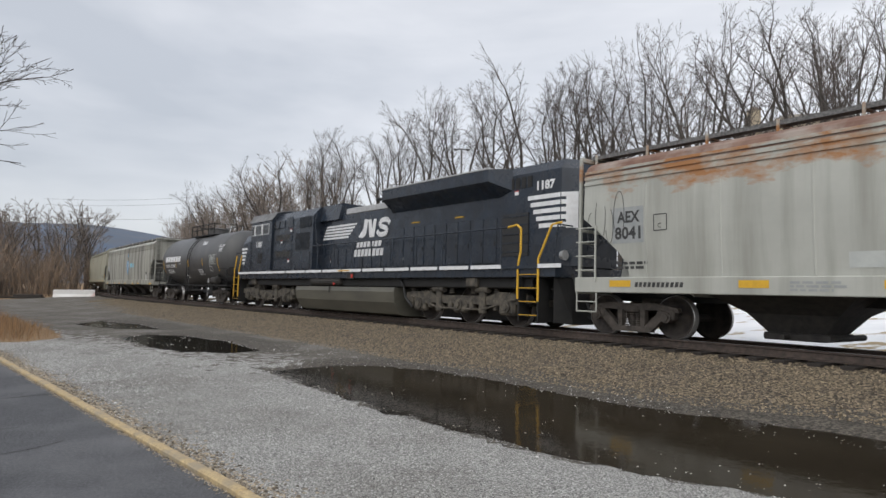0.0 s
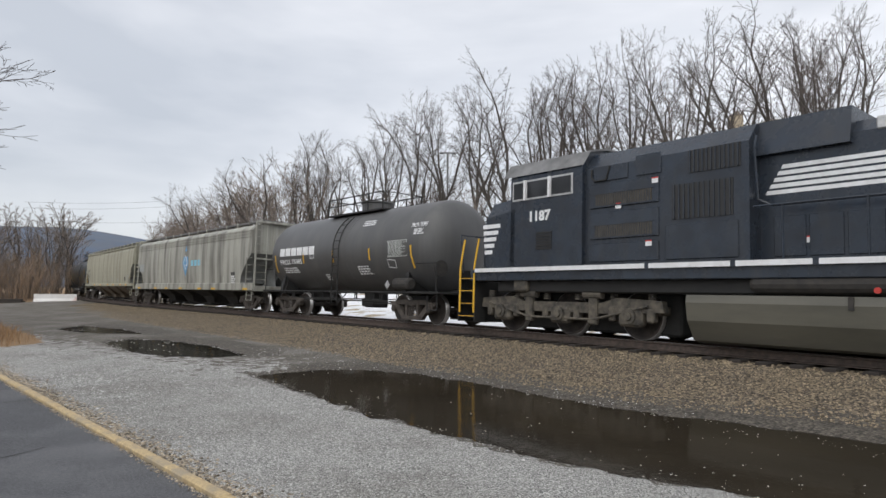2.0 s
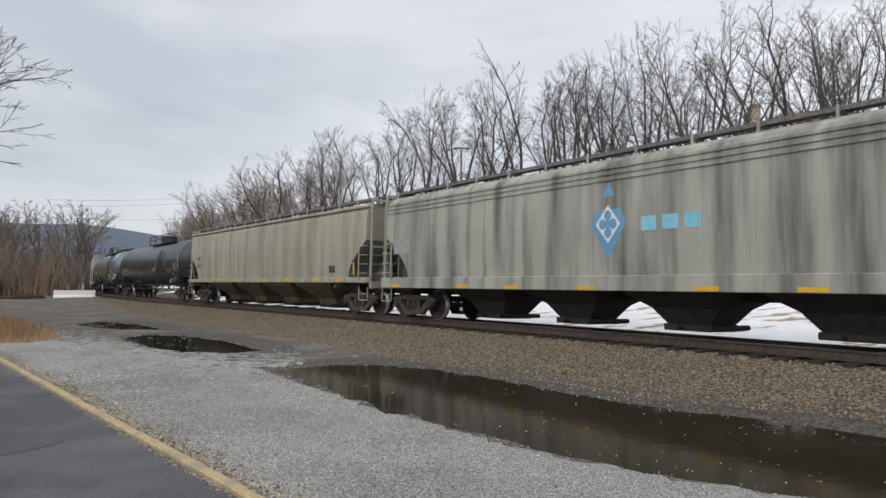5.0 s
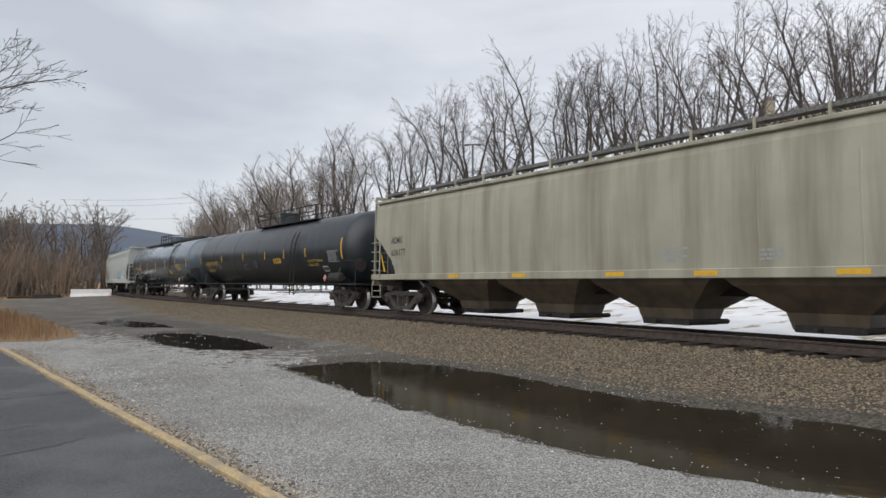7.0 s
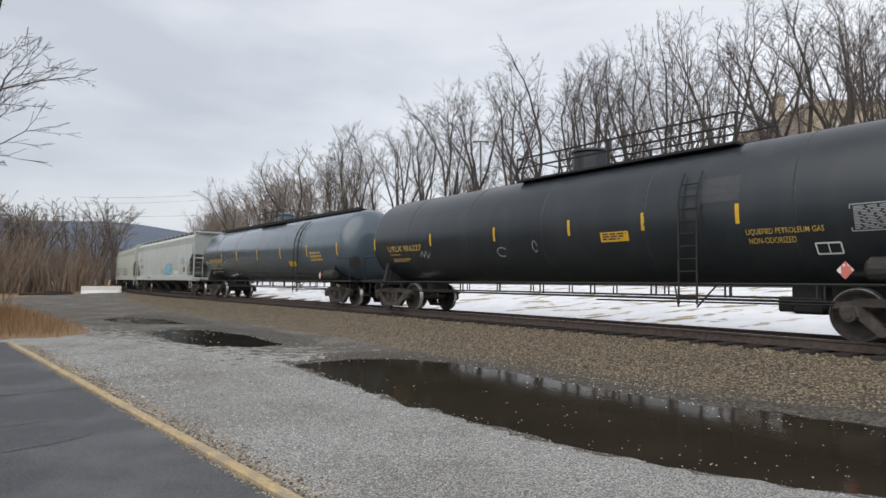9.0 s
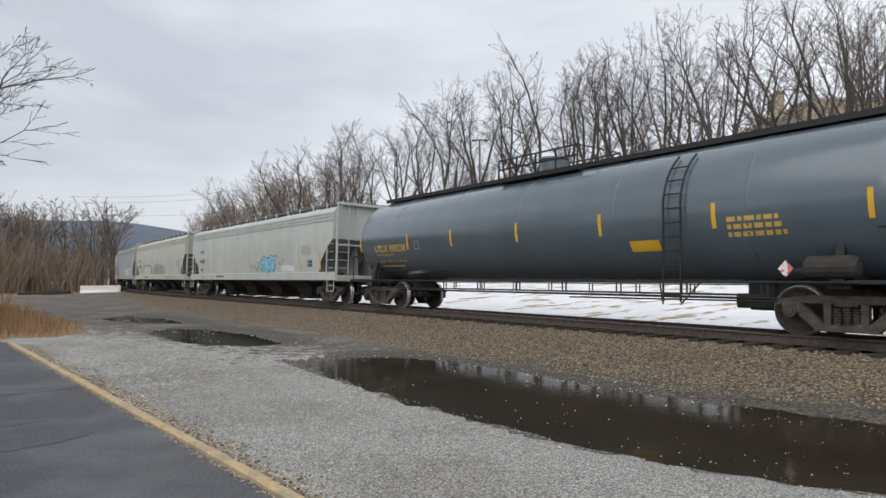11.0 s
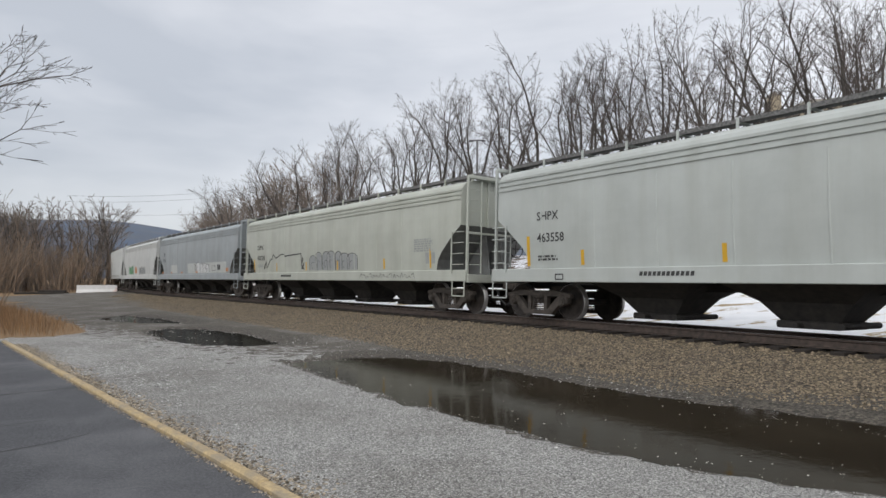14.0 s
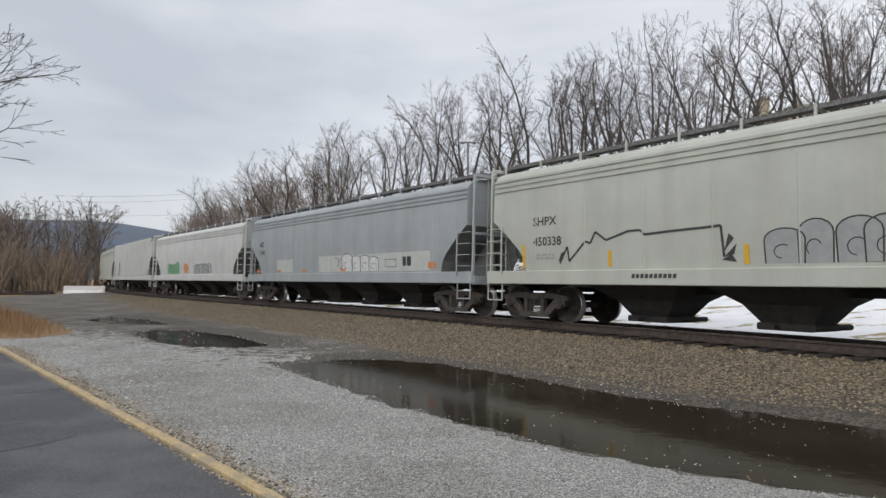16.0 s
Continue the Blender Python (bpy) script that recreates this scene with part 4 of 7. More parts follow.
# ---- diesel locomotive ----
def loco_bogie(car, index, x, way):
    sh = Shape()
    ax = (-1.95, 0.0, 1.95)
    for side in (-1, 1):
        y0, y1 = side * 1.12 - 0.09, side * 1.12 + 0.09
        sh.plate([(-2.75, 0.62), (-2.7, 0.86), (-1.6, 0.92), (-1.2, 0.80), (1.2, 0.80), (1.6, 0.92), (2.7, 0.86), (2.75, 0.62), (1.2, 0.56), (-1.2, 0.56)], y0, y1)
        for a in ax:
            sh.box(a - 0.3, a + 0.3, y0 - 0.06, y1 + 0.04, 0.30, 0.70, 0.06)
            sh.rod((a, side * 1.1, 0.53), (a, side * 1.32, 0.53), 0.17, 12)
            sh.rod((a, side * 1.32, 0.53), (a, side * 1.36, 0.53), 0.10, 8)
            for d in (-0.48, 0.48):
                sh.box(a + d - 0.09, a + d + 0.09, y0 - 0.03, y1, 0.40, 0.72, 0.03)
                for j in range(4):
                    sh.rod((a + d, side * 1.12, 0.86 + j * 0.055), (a + d, side * 1.12, 0.895 + j * 0.055), 0.09, 8)
        for a in (-0.98, 0.98):
            sh.rod((a - 0.25, side * 1.22, 0.98), (a + 0.25, side * 1.22, 0.98), 0.10, 10)
            sh.box(a - 0.12, a + 0.12, min(side * 1.14, side * 1.28), max(side * 1.14, side * 1.28), 0.30, 0.95, 0.03)
        sh.pipe([(-2.4, side * 1.25, 0.75), (-1.0, side * 1.26, 0.42), (1.0, side * 1.26, 0.42), (2.4, side * 1.25, 0.75)], 0.03)
    sh.box(-2.6, 2.6, -1.0, 1.0, 0.55, 0.75, 0.03)
    ob = part("bogie", sh, M_frame, car)
    ob.matrix_basis = pose(x, 0, 0)
    for a in ax:
        wheelset(ob, a, 0.53, [M_wheel, M_tread])
    BOGIES.append((ob, index, x))


def locomotive(index):
    car = tagged(new("diesel_locomotive"), "black diesel freight locomotive with white stripes and emblem", "locomotive", "freight train")
    wall = lambda z: 1.0
    cabw = lambda z: 1.53
    # frame
    part("frame", Shape().box(-9.9, 10.5, -1.5, 1.5, 1.30, 1.60, 0.02), M_black, car)
    part("side_sill", Shape().box(-9.75, 10.75, -1.56, -1.50, 1.52, 1.60).box(-9.75, 10.75, 1.50, 1.56, 1.52, 1.60), M_black, car)
    part("equipment_rack", Shape().box(-9.0, 9.6, -1.32, 1.32, 1.02, 1.32, 0.03), M_void, car)
    edges = [-9.70, -4.35, -2.55, -1.15, 0.35, 1.75, 3.15, 4.6, 6.05, 7.45, 8.75]
    for i, (a, b) in enumerate(zip(edges, edges[1:])):
        part("reflective_stripe", Shape().box(a + 0.05, b - 0.05, -1.572, -1.56, 1.53, 1.63), M_white, car)
    part("reflective_stripe", Shape().box(10.0, 10.75, -1.572, -1.56, 1.53, 1.63), M_white, car)
    part("yellow_marker", Shape().box(0.1, 0.9, -1.578, -1.572, 1.555, 1.60), M_yellow, car)
    # fuel tank with a rounded belly
    tank = Shape().prism([(-1.42, 1.0), (-1.46, 0.85), (-1.40, 0.5), (-1.15, 0.12), (-0.9, 0.06), (0.9, 0.06), (1.15, 0.12), (1.40, 0.5), (1.46, 0.85), (1.42, 1.0)], -3.55, 3.6)
    ft = part("fuel_tank", tank, M_fuel, car)
    for x in (-9.3, 4.0):
        part("traction_gear", Shape().box(x, x + 5.2, -0.66, 0.66, 0.12, 1.05, 0.05), M_void, car)
    part("filler_cap", Shape().turn([(0, 0.001), (0, 0.05), (0.05, 0.05), (0.05, 0.001)], 10, Matrix.Translation((-0.3, -1.46, 1.1)) @ Matrix.Rotation(radians(-90), 4, "Z")), M_red, ft)
    part("sight_gauge", Shape().box(-0.72, -0.64, -1.475, -1.45, 0.78, 1.0), M_dark, ft)
    part("air_reservoir", Shape().turn([(-2.4, 0.001), (-2.4, 0.12), (-2.32, 0.17), (-0.1, 0.17), (0.0, 0.12), (0.0, 0.001)], 14, Matrix.Translation((0.1, -1.33, 1.2))), M_dark, car)
    # nose and cab
    nose = Shape()
    nose.loft_faces([(-9.62, -1.25, 1.6), (-9.62, 1.25, 1.6), (-9.62, 1.25, 2.75), (-9.5, 1.1, 3.22), (-9.5, -1.1, 3.22), (-9.62, -1.25, 2.75),
                     (-9.25, -1.53, 1.6), (-9.25, 1.53, 1.6), (-9.25, 1.53, 2.95), (-9.1, 1.4, 3.34), (-9.1, -1.4, 3.34), (-9.25, -1.53, 2.95),
                     (-8.2, -1.53, 1.6), (-8.2, 1.53, 1.6), (-8.2, 1.53, 3.1), (-8.2, 1.4, 3.42), (-8.2, -1.4, 3.42), (-8.2, -1.53, 3.1)], 6, 3)
    part("nose", nose, M_black, car)
    cab = Shape().prism([(-1.53, 1.6), (1.53, 1.6), (1.53, 3.9), (1.28, 4.28), (0.7, 4.42), (-0.7, 4.42), (-1.28, 4.28), (-1.53, 3.9)], -8.35, -6.05)
    cb = part("cab", cab, M_black, car)
    part("cab_roof", Shape().prism([(-1.56, 3.93), (-1.30, 4.31), (-0.7, 4.46), (0.7, 4.46), (1.30, 4.31), (1.56, 3.93), (1.3, 4.27), (0.7, 4.40), (-0.7, 4.40), (-1.3, 4.27)], -8.62, -6.0), M_cabroof, cb, "weathered grey cab roof")
    for x0, x1 in ((-8.25, -7.85), (-7.78, -7.05), (-6.98, -6.35)):
        part("window_frame", Shape().box(x0 - 0.03, x1 + 0.03, -1.55, -1.525, 3.30, 3.80, 0.008), M_silver, cb)
        part("pane", Shape().box(x0 + 0.02, x1 - 0.02, -1.557, -1.545, 3.35, 3.75), M_glass, cb)
    part("armrest", Shape().box(-7.85, -7.78, -1.6, -1.53, 3.3, 3.8), M_white, cb)
    part("armrest", Shape().box(-7.05, -6.98, -1.6, -1.53, 3.3, 3.8), M_white, cb)
    part("windscreen", Shape().box(-8.38, -8.34, -1.3, -0.1, 3.5, 3.95).box(-8.38, -8.34, 0.1, 1.3, 3.5, 3.95), M_glass, cb)
    for j in range(6):
        part("louvre", Shape().box(-7.45, -6.95, -1.55, -1.53, 2.05 + j * 0.075, 2.10 + j * 0.075), M_void, cb)
    # cab rear module, wider than the hood
    mod = Shape().prism([(-1.42, 1.6), (1.42, 1.6), (1.42, 3.85), (1.1, 4.22), (-1.1, 4.22), (-1.42, 3.85)], -6.05, -2.3)
    md = part("electrical_cabinet", mod, M_black, car)
    for x0, x1, z0, z1 in ((-5.9, -4.15, 2.9, 3.45), (-5.9, -4.15, 2.2, 2.8), (-5.9, -4.15, 1.7, 2.1), (-4.0, -2.5, 1.7, 2.4), (-5.8, -4.9, 3.5, 3.85), (-4.7, -4.1, 3.5, 3.95)):
        part("panel", Shape().box(x0, x1, -1.45, -1.42, z0, z1, 0.012), M_black, md)
    for z0 in (2.95, 2.25):
        screen = part("vent_screen", Shape().box(-5.75, -4.3, -1.458, -1.45, z0, z0 + 0.26), M_screen, md)
        for i in range(24):
            part("screen_bar", Shape().box(-5.74 + i * 0.06, -5.725 + i * 0.06, -1.464, -1.458, z0, z0 + 0.26), M_black, screen)
        part("screen_frame", Shape().box(-5.8, -4.25, -1.466, -1.45, z0 - 0.03, z0).box(-5.8, -4.25, -1.466, -1.45, z0 + 0.26, z0 + 0.29), M_black, screen)
    part("cable_loop", Shape().pipe([(-5.85, -1.45, 3.80), (-5.85, -1.46, 3.62), (-5.75, -1.46, 3.52), (-5.45, -1.46, 3.52), (-5.35, -1.46, 3.82)], 0.02), M_void, md)
    for x0, x1, z0, z1 in ((-3.85, -2.6, 2.5, 3.2), (-3.5, -2.45, 3.4, 3.85)):
        part("intake_grille", Shape().box(x0, x1, -1.435, -1.42, z0, z1), M_mesh, md)
        k = 12
        for i in range(k):
            x = x0 + (x1 - x0) * (i + 0.5) / k
            part("grille_bar", Shape().box(x - 0.012, x + 0.012, -1.455, -1.43, z0, z1), M_black, md)
    part("conduit", Shape().pipe([(-2.22, -1.3, 3.95), (-2.22, -1.38, 3.7), (-2.2, -1.3, 2.75), (-1.95, -1.3, 2.62), (8.9, -1.46, 2.62)], 0.022), M_black, car)
    for x, z in ((-5.2, 2.85), (-4.45, 2.0), (-1.5, 1.95), (-0.15, 1.85), (1.1, 1.9), (2.4, 1.9), (3.3, 1.9), (-4.3, 3.3), (8.6, 3.55), (8.0, 3.6), (4.4, 1.85), (5.9, 1.9)):
        wy = -1.452 if x < -2.3 else -1.002
        lab = part("warning_label", Shape().box(x, x + 0.15, wy - 0.006, wy, z, z + 0.12), M_white, car)
        part("label_band", Shape().box(x, x + 0.15, wy - 0.010, wy - 0.006, z + 0.095, z + 0.12), M_red, lab)
    # hood
    hood = Shape().prism([(-1.0, 1.6), (1.0, 1.6), (1.0, 3.78), (0.75, 4.02), (-0.75, 4.02), (-1.0, 3.78)], -2.3, 2.75)
    hd = part("engine_hood", hood, M_black, car)
    part("blower_housing", Shape().prism([(-1.15, 3.6), (1.15, 3.6), (1.0, 4.25), (-1.0, 4.25)], -2.3, -0.75), M_black, hd)
    part("hood_edge", Shape().box(-0.4, 2.75, -1.03, -0.80, 3.76, 3.98, 0.02), M_silver, hd)
    for i in range(8):
        x = -2.05 + i * 0.6
        part("hood_door", Shape().box(x, x + 0.54, -1.025, -1.0, 1.72, 2.45, 0.01), M_black, hd)
    part("horn", Shape().rod((1.0, -0.3, 4.02), (1.0, -0.3, 4.28), 0.04, 8).turn([(-0.32, 0.10), (-0.1, 0.045), (0.32, 0.10), (0.33, 0.001)], 10, Matrix.Translation((1.0, -0.3, 4.32))).turn([(-0.3, 0.09), (0.0, 0.04), (0.3, 0.09)], 10, Matrix.Translation((1.0, -0.05, 4.36))), M_void, car)
    rad = Shape().prism([(-1.0, 1.6), (1.0, 1.6), (1.0, 3.55), (1.48, 3.95), (1.48, 4.28), (0.9, 4.36), (-0.9, 4.36), (-1.48, 4.28), (-1.48, 3.95), (-1.0, 3.55)], 2.75, 8.05)
    rd = part("radiator_hood", rad, M_black, car)
    part("radiator_edge", Shape().box(2.75, 8.05, -1.50, -1.30, 4.28, 4.33, 0.01), M_silver, rd)
    part("radiator_end", Shape().add([(8.05, -1.48, 3.95), (8.05, -1.48, 4.28), (8.05, -1.0, 4.36), (8.05, -1.0, 3.55), (8.5, -1.0, 3.7), (8.5, -1.0, 4.3)], [(0, 1, 5, 4), (1, 2, 5), (0, 4, 3)]), M_black, rd)
    for i in range(9):
        x = 2.95 + i * 0.56
        part("hood_door", Shape().box(x, x + 0.5, -1.025, -1.0, 1.72, 3.0, 0.01), M_black, rd)
        part("door_latch", Shape().box(x + 0.42, x + 0.46, -1.04, -1.02, 2.2, 2.32), M_void, rd)
    for x in (3.9, 6.1):
        part("yellow_marker", Shape().box(x, x + 0.4, -1.03, -1.0, 3.12, 3.155), M_yellow, rd)
    part("radiator_fan", Shape().turn([(0, 0.001), (0, 0.6), (0.16, 0.6), (0.16, 0.001)], 20, Matrix.Translation((4.2, 0, 4.33)) @ Matrix.Rotation(radians(-90), 4, "Y")), M_void, rd)
    part("radiator_fan", Shape().turn([(0, 0.001), (0, 0.6), (0.16, 0.6), (0.16, 0.001)], 20, Matrix.Translation((6.2, 0, 4.33)) @ Matrix.Rotation(radians(-90), 4, "Y")), M_void, rd)
    rear = Shape().prism([(-1.0, 1.6), (1.0, 1.6), (1.0, 4.1), (0.8, 4.36), (-0.8, 4.36), (-1.0, 4.1)], 8.05, 10.25)
    rear.loft_faces([(10.25, y, z) for y, z in ((-1.0, 1.6), (1.0, 1.6), (1.0, 4.1), (0.8, 4.36), (-0.8, 4.36), (-1.0, 4.1))] +
                    [(10.66, y, z) for y, z in ((-0.75, 1.6), (0.75, 1.6), (0.75, 4.05), (0.6, 4.28), (-0.6, 4.28), (-0.75, 4.05))], 6, 2)
    rr = part("rear_hood", rear, M_black, car)
    part("intake_grille", Shape().box(8.15, 9.15, -1.03, -1.0, 1.9, 3.05), M_mesh, rr)
    for j in range(5):
        part("grille_bar", Shape().box(8.15, 9.15, -1.045, -1.03, 2.0 + j * 0.24, 2.03 + j * 0.24), M_black, rr)
    for i in range(5):
        part("louvre", Shape().box(8.2 + i * 0.22, 8.36 + i * 0.22, -1.015, -1.0, 3.72, 4.02), M_void, rr)
    decal("white_stripe", [p for k in range(5) for p in rect(9.1 + k * 0.1, 10.22, 3.36 - k * 0.19, 3.475 - k * 0.19)], wall, M_white, car)
    wedge = Shape()
    for k in range(5):
        z = 3.36 - k * 0.19
        wedge.add([(10.25, -1.008, z), (10.6, -0.795, z), (10.6, -0.795, z + 0.115), (10.25, -1.008, z + 0.115)], [(0, 1, 2, 3)])
    wedge.add([(10.36, -0.945, 2.56), (10.62, -0.787, 2.56), (10.62, -0.787, 3.475), (10.36, -0.945, 3.475)], [(0, 1, 2, 3)])
    part("white_stripe", wedge, M_white, car)
    lettering("number", "1187", 9.42, 3.6, 0.25, wall, M_white, car, 0.62, 0.045)
    lettering("number", "1187", -7.67, 2.74, 0.27, cabw, M_white, car, 0.68, 0.045)
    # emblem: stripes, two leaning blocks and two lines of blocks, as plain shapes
    decal("white_stripe", [[(-2.2 + 0.07 * k, 2.86 + k * 0.115), (-0.2 + 0.14 * k, 2.86 + k * 0.115), (-0.15 + 0.14 * k, 2.935 + k * 0.115), (-2.17 + 0.07 * k, 2.935 + k * 0.115)] for k in range(5)], wall, M_white, car)
    emblem = [[(0.62, 2.84), (0.95, 2.80), (1.16, 2.9), (1.30, 3.45), (1.05, 3.50), (0.98, 3.15)], [(1.30, 3.45), (1.52, 3.45), (1.62, 2.80), (1.40, 2.80)], [(1.50, 2.80), (1.72, 2.80), (1.86, 3.45), (1.66, 3.45)]]
    emblem += stroke([(2.70, 3.24)] + arc(2.38, 3.255, 0.30, 0.13, 40, 250, 9) + arc(2.28, 2.985, 0.30, 0.13, 70, -140, 9) + [(1.95, 3.0)], 0.17)
    for i, p in enumerate(emblem):
        decal("emblem", [[(x - 0.12, z) for x, z in p]], lambda z, i=i: 1.0 + 0.0015 * i, M_white, car)
    blocks("name_block", [p for k in range(7) for p in rect(0.4 + k * 0.245, 0.59 + k * 0.245, 2.46, 2.68, 0.05)] +
          [], wall, M_white, car)
    blocks("name_block", [p for k in range(8) for p in rect(0.28 + k * 0.25, 0.48 + k * 0.25, 2.12, 2.38, 0.05)], lambda z: 1.026, M_white, car)
    decal("white_stripe", [p for k in range(5) for p in rect(-9.30 - 0.02 * k, -9.0 + k * 0.07, 2.0 + k * 0.17, 2.105 + k * 0.17)], cabw, M_white, car)
    # handrails on the walkway
    posts = [-1.7, -0.4, 0.9, 2.2, 3.5, 4.8, 6.1, 7.4, 8.6]
    for x in posts:
        part("stanchion", Shape().rod((x, -1.48, 1.6), (x, -1.48, 2.62), 0.022, 6), M_black, car)
    part("handrail", Shape().pipe([(-2.2, -1.48, 2.60), (8.9, -1.48, 2.62)], 0.02), M_black, car)
    part("yellow_handrail", Shape().pipe([(8.85, -1.48, 2.62), (9.2, -1.49, 2.66), (9.35, -1.5, 2.55), (9.35, -1.5, 1.95), (9.28, -1.52, 1.6), (9.28, -1.52, 0.75)], 0.03), M_yellow, car)
    part("yellow_handrail", Shape().pipe([(10.55, -1.3, 2.66), (10.35, -1.45, 2.6), (9.98, -1.52, 1.75), (9.98, -1.52, 0.7)], 0.03), M_yellow, car)
    for x0 in (-10.35, 9.32):
        for j in range(4):
            part("step", Shape().box(x0, x0 + 0.62, -1.5, -1.2, 0.32 + j * 0.34, 0.36 + j * 0.34), M_dark, car)
            part("step_edge", Shape().box(x0, x0 + 0.62, -1.515, -1.50, 0.345 + j * 0.34, 0.362 + j * 0.34), M_yellow, car)
        part("step_side", Shape().box(x0 - 0.04, x0, -1.5, -1.1, 0.2, 1.6).box(x0 + 0.62, x0 + 0.66, -1.5, -1.1, 0.2, 1.6), M_void, car)
    for x in (-10.3, -9.72):
        part("yellow_handrail", Shape().pipe([(x + 0.1, -1.46, 2.45), (x, -1.52, 1.7), (x, -1.52, 0.45)], 0.028), M_yellow, car)
    for s in (-1, 1):
        x = 10.35 * s if s > 0 else -10.3
        pil = Shape().add([(x, -1.35, 0.2), (x, 1.35, 0.2), (x, 1.35, 1.5), (x, -1.35, 1.5), (x + s * 0.25, -0.9, 0.15), (x + s * 0.25, 0.9, 0.15), (x + s * 0.12, 1.0, 1.45), (x + s * 0.12, -1.0, 1.45)],
                          [(0, 1, 2, 3), (7, 6, 5, 4), (0, 4, 5, 1), (1, 5, 6, 2), (2, 6, 7, 3), (3, 7, 4, 0)])
        part("pilot", pil, M_void, car)
        part("end_handrail", Shape().pipe([(x, -1.4, 1.55), (x + s * 0.15, -1.4, 2.6), (x + s * 0.15, 1.4, 2.6), (x, 1.4, 1.55)], 0.02).rod((x + s * 0.15, -0.5, 1.55), (x + s * 0.15, -0.5, 2.6), 0.018).rod((x + s * 0.15, 0.5, 1.55), (x + s * 0.15, 0.5, 2.6), 0.018), M_black, car)
        coupler(car, x + s * 0.15, s)
    part("mu_hose", Shape().pipe([(10.55, -0.9, 1.4), (10.75, -0.95, 1.0), (10.7, -0.9, 0.5)], 0.03), M_rubber, car)
    part("headlight", Shape().turn([(0, 0.1), (0.06, 0.12), (0.07, 0.001)], 12, Matrix.Translation((10.55, -0.62, 3.7))), M_silver, car)
    part("ditch_light", Shape().turn([(0, 0.001), (0, 0.1), (0.12, 0.13), (0.13, 0.001)], 12, Matrix.Translation((10.45, -1.2, 1.85))), M_silver, car)
    part("cable", Shape().pipe([(3.75, -1.3, 1.3), (4.1, -1.42, 1.05), (4.25, -1.44, 0.7), (4.6, -1.4, 0.4)], 0.035), M_rubber, car)
    for x in (7.15, -8.3):
        part("sand_box", Shape().box(x, x + 0.45, -1.45, -1.2, 1.03, 1.41, 0.04), M_frame, car)
    part("emergency_box", Shape().box(0.72, 1.15, -1.53, -1.45, 1.28, 1.48), M_dark, car)
    part("emergency_button", Shape().box(0.98, 1.10, -1.54, -1.53, 1.32, 1.45), M_red, car)
    loco_bogie(car, index, -6.95, -1)
    loco_bogie(car, index, 6.7, 1)
    return car


M_cabroof = material("weathered_grey_roof", (0.20, 0.20, 0.20), 0.6, colour2=(0.11, 0.11, 0.11), scale=2.5)

# ---- the cars in their order: arc position of the centre, half length, bogie pivot ----
TRAIN = []


def add_car(car, s0, pin):
    TRAIN.append((car, s0, pin))


def yellow_dashes(car, xs, surf, z0, z1, w=0.09, mat=None):
    for x in xs:
        decal("reflective_dash", rect(x, x + w, z0, z1, 0, 4), surf, mat or M_yellow, car)


def sill_dashes(car, xs, w=0.45, z=1.19, h=0.12):
    for x in xs:
        decal("reflective_dash", rect(x, x + w, z, z + h), flat_sill, M_yellow, car)


def scrawl(car, x, z, w, h, seed, mat, width=0.035, loops=5):
    """Loose spray-can strokes."""
    r, polys = random.Random(seed), []
    for i in range(loops):
        cx = x + w * (i + 0.5) / loops
        a = r.uniform(0, 360)
        polys += stroke(arc(cx, z + h * r.uniform(0.35, 0.65), w / loops * r.uniform(0.35, 0.6), h * r.uniform(0.3, 0.5), a, a + r.uniform(200, 380), 14), width)
    decal("graffiti", polys, bulge, mat, car)


def bubble_row(car, x, z, w, h, n, fill, line, seed=2, width=0.026):
    r = random.Random(seed)
    fills, lines = [], []
    for i in range(n):
        cx, rx = x + w * (i + 0.5 + r.uniform(-0.12, 0.12)) / n, w / n * r.uniform(0.5, 0.72)
        top = h * r.uniform(0.7, 1.08)
        out = [(cx - rx, z), (cx - rx * 1.05, z + top * 0.7)] + arc(cx, z + top * 0.7, rx * 1.05, top * 0.32, 180, 0, 8) + [(cx + rx, z)]
        fills.append(out[::-1])
        lines += stroke(out, width)
        lines += stroke(arc(cx - rx * 0.1, z + top * 0.35, rx * 0.45, top * 0.2, r.uniform(0, 90), r.uniform(200, 300), 7), width * 0.7)
    if fill:
        decal("graffiti_fill", fills, lambda zz: bulge(zz) - 0.003, fill, car)
    decal("graffiti", lines, bulge, line, car)


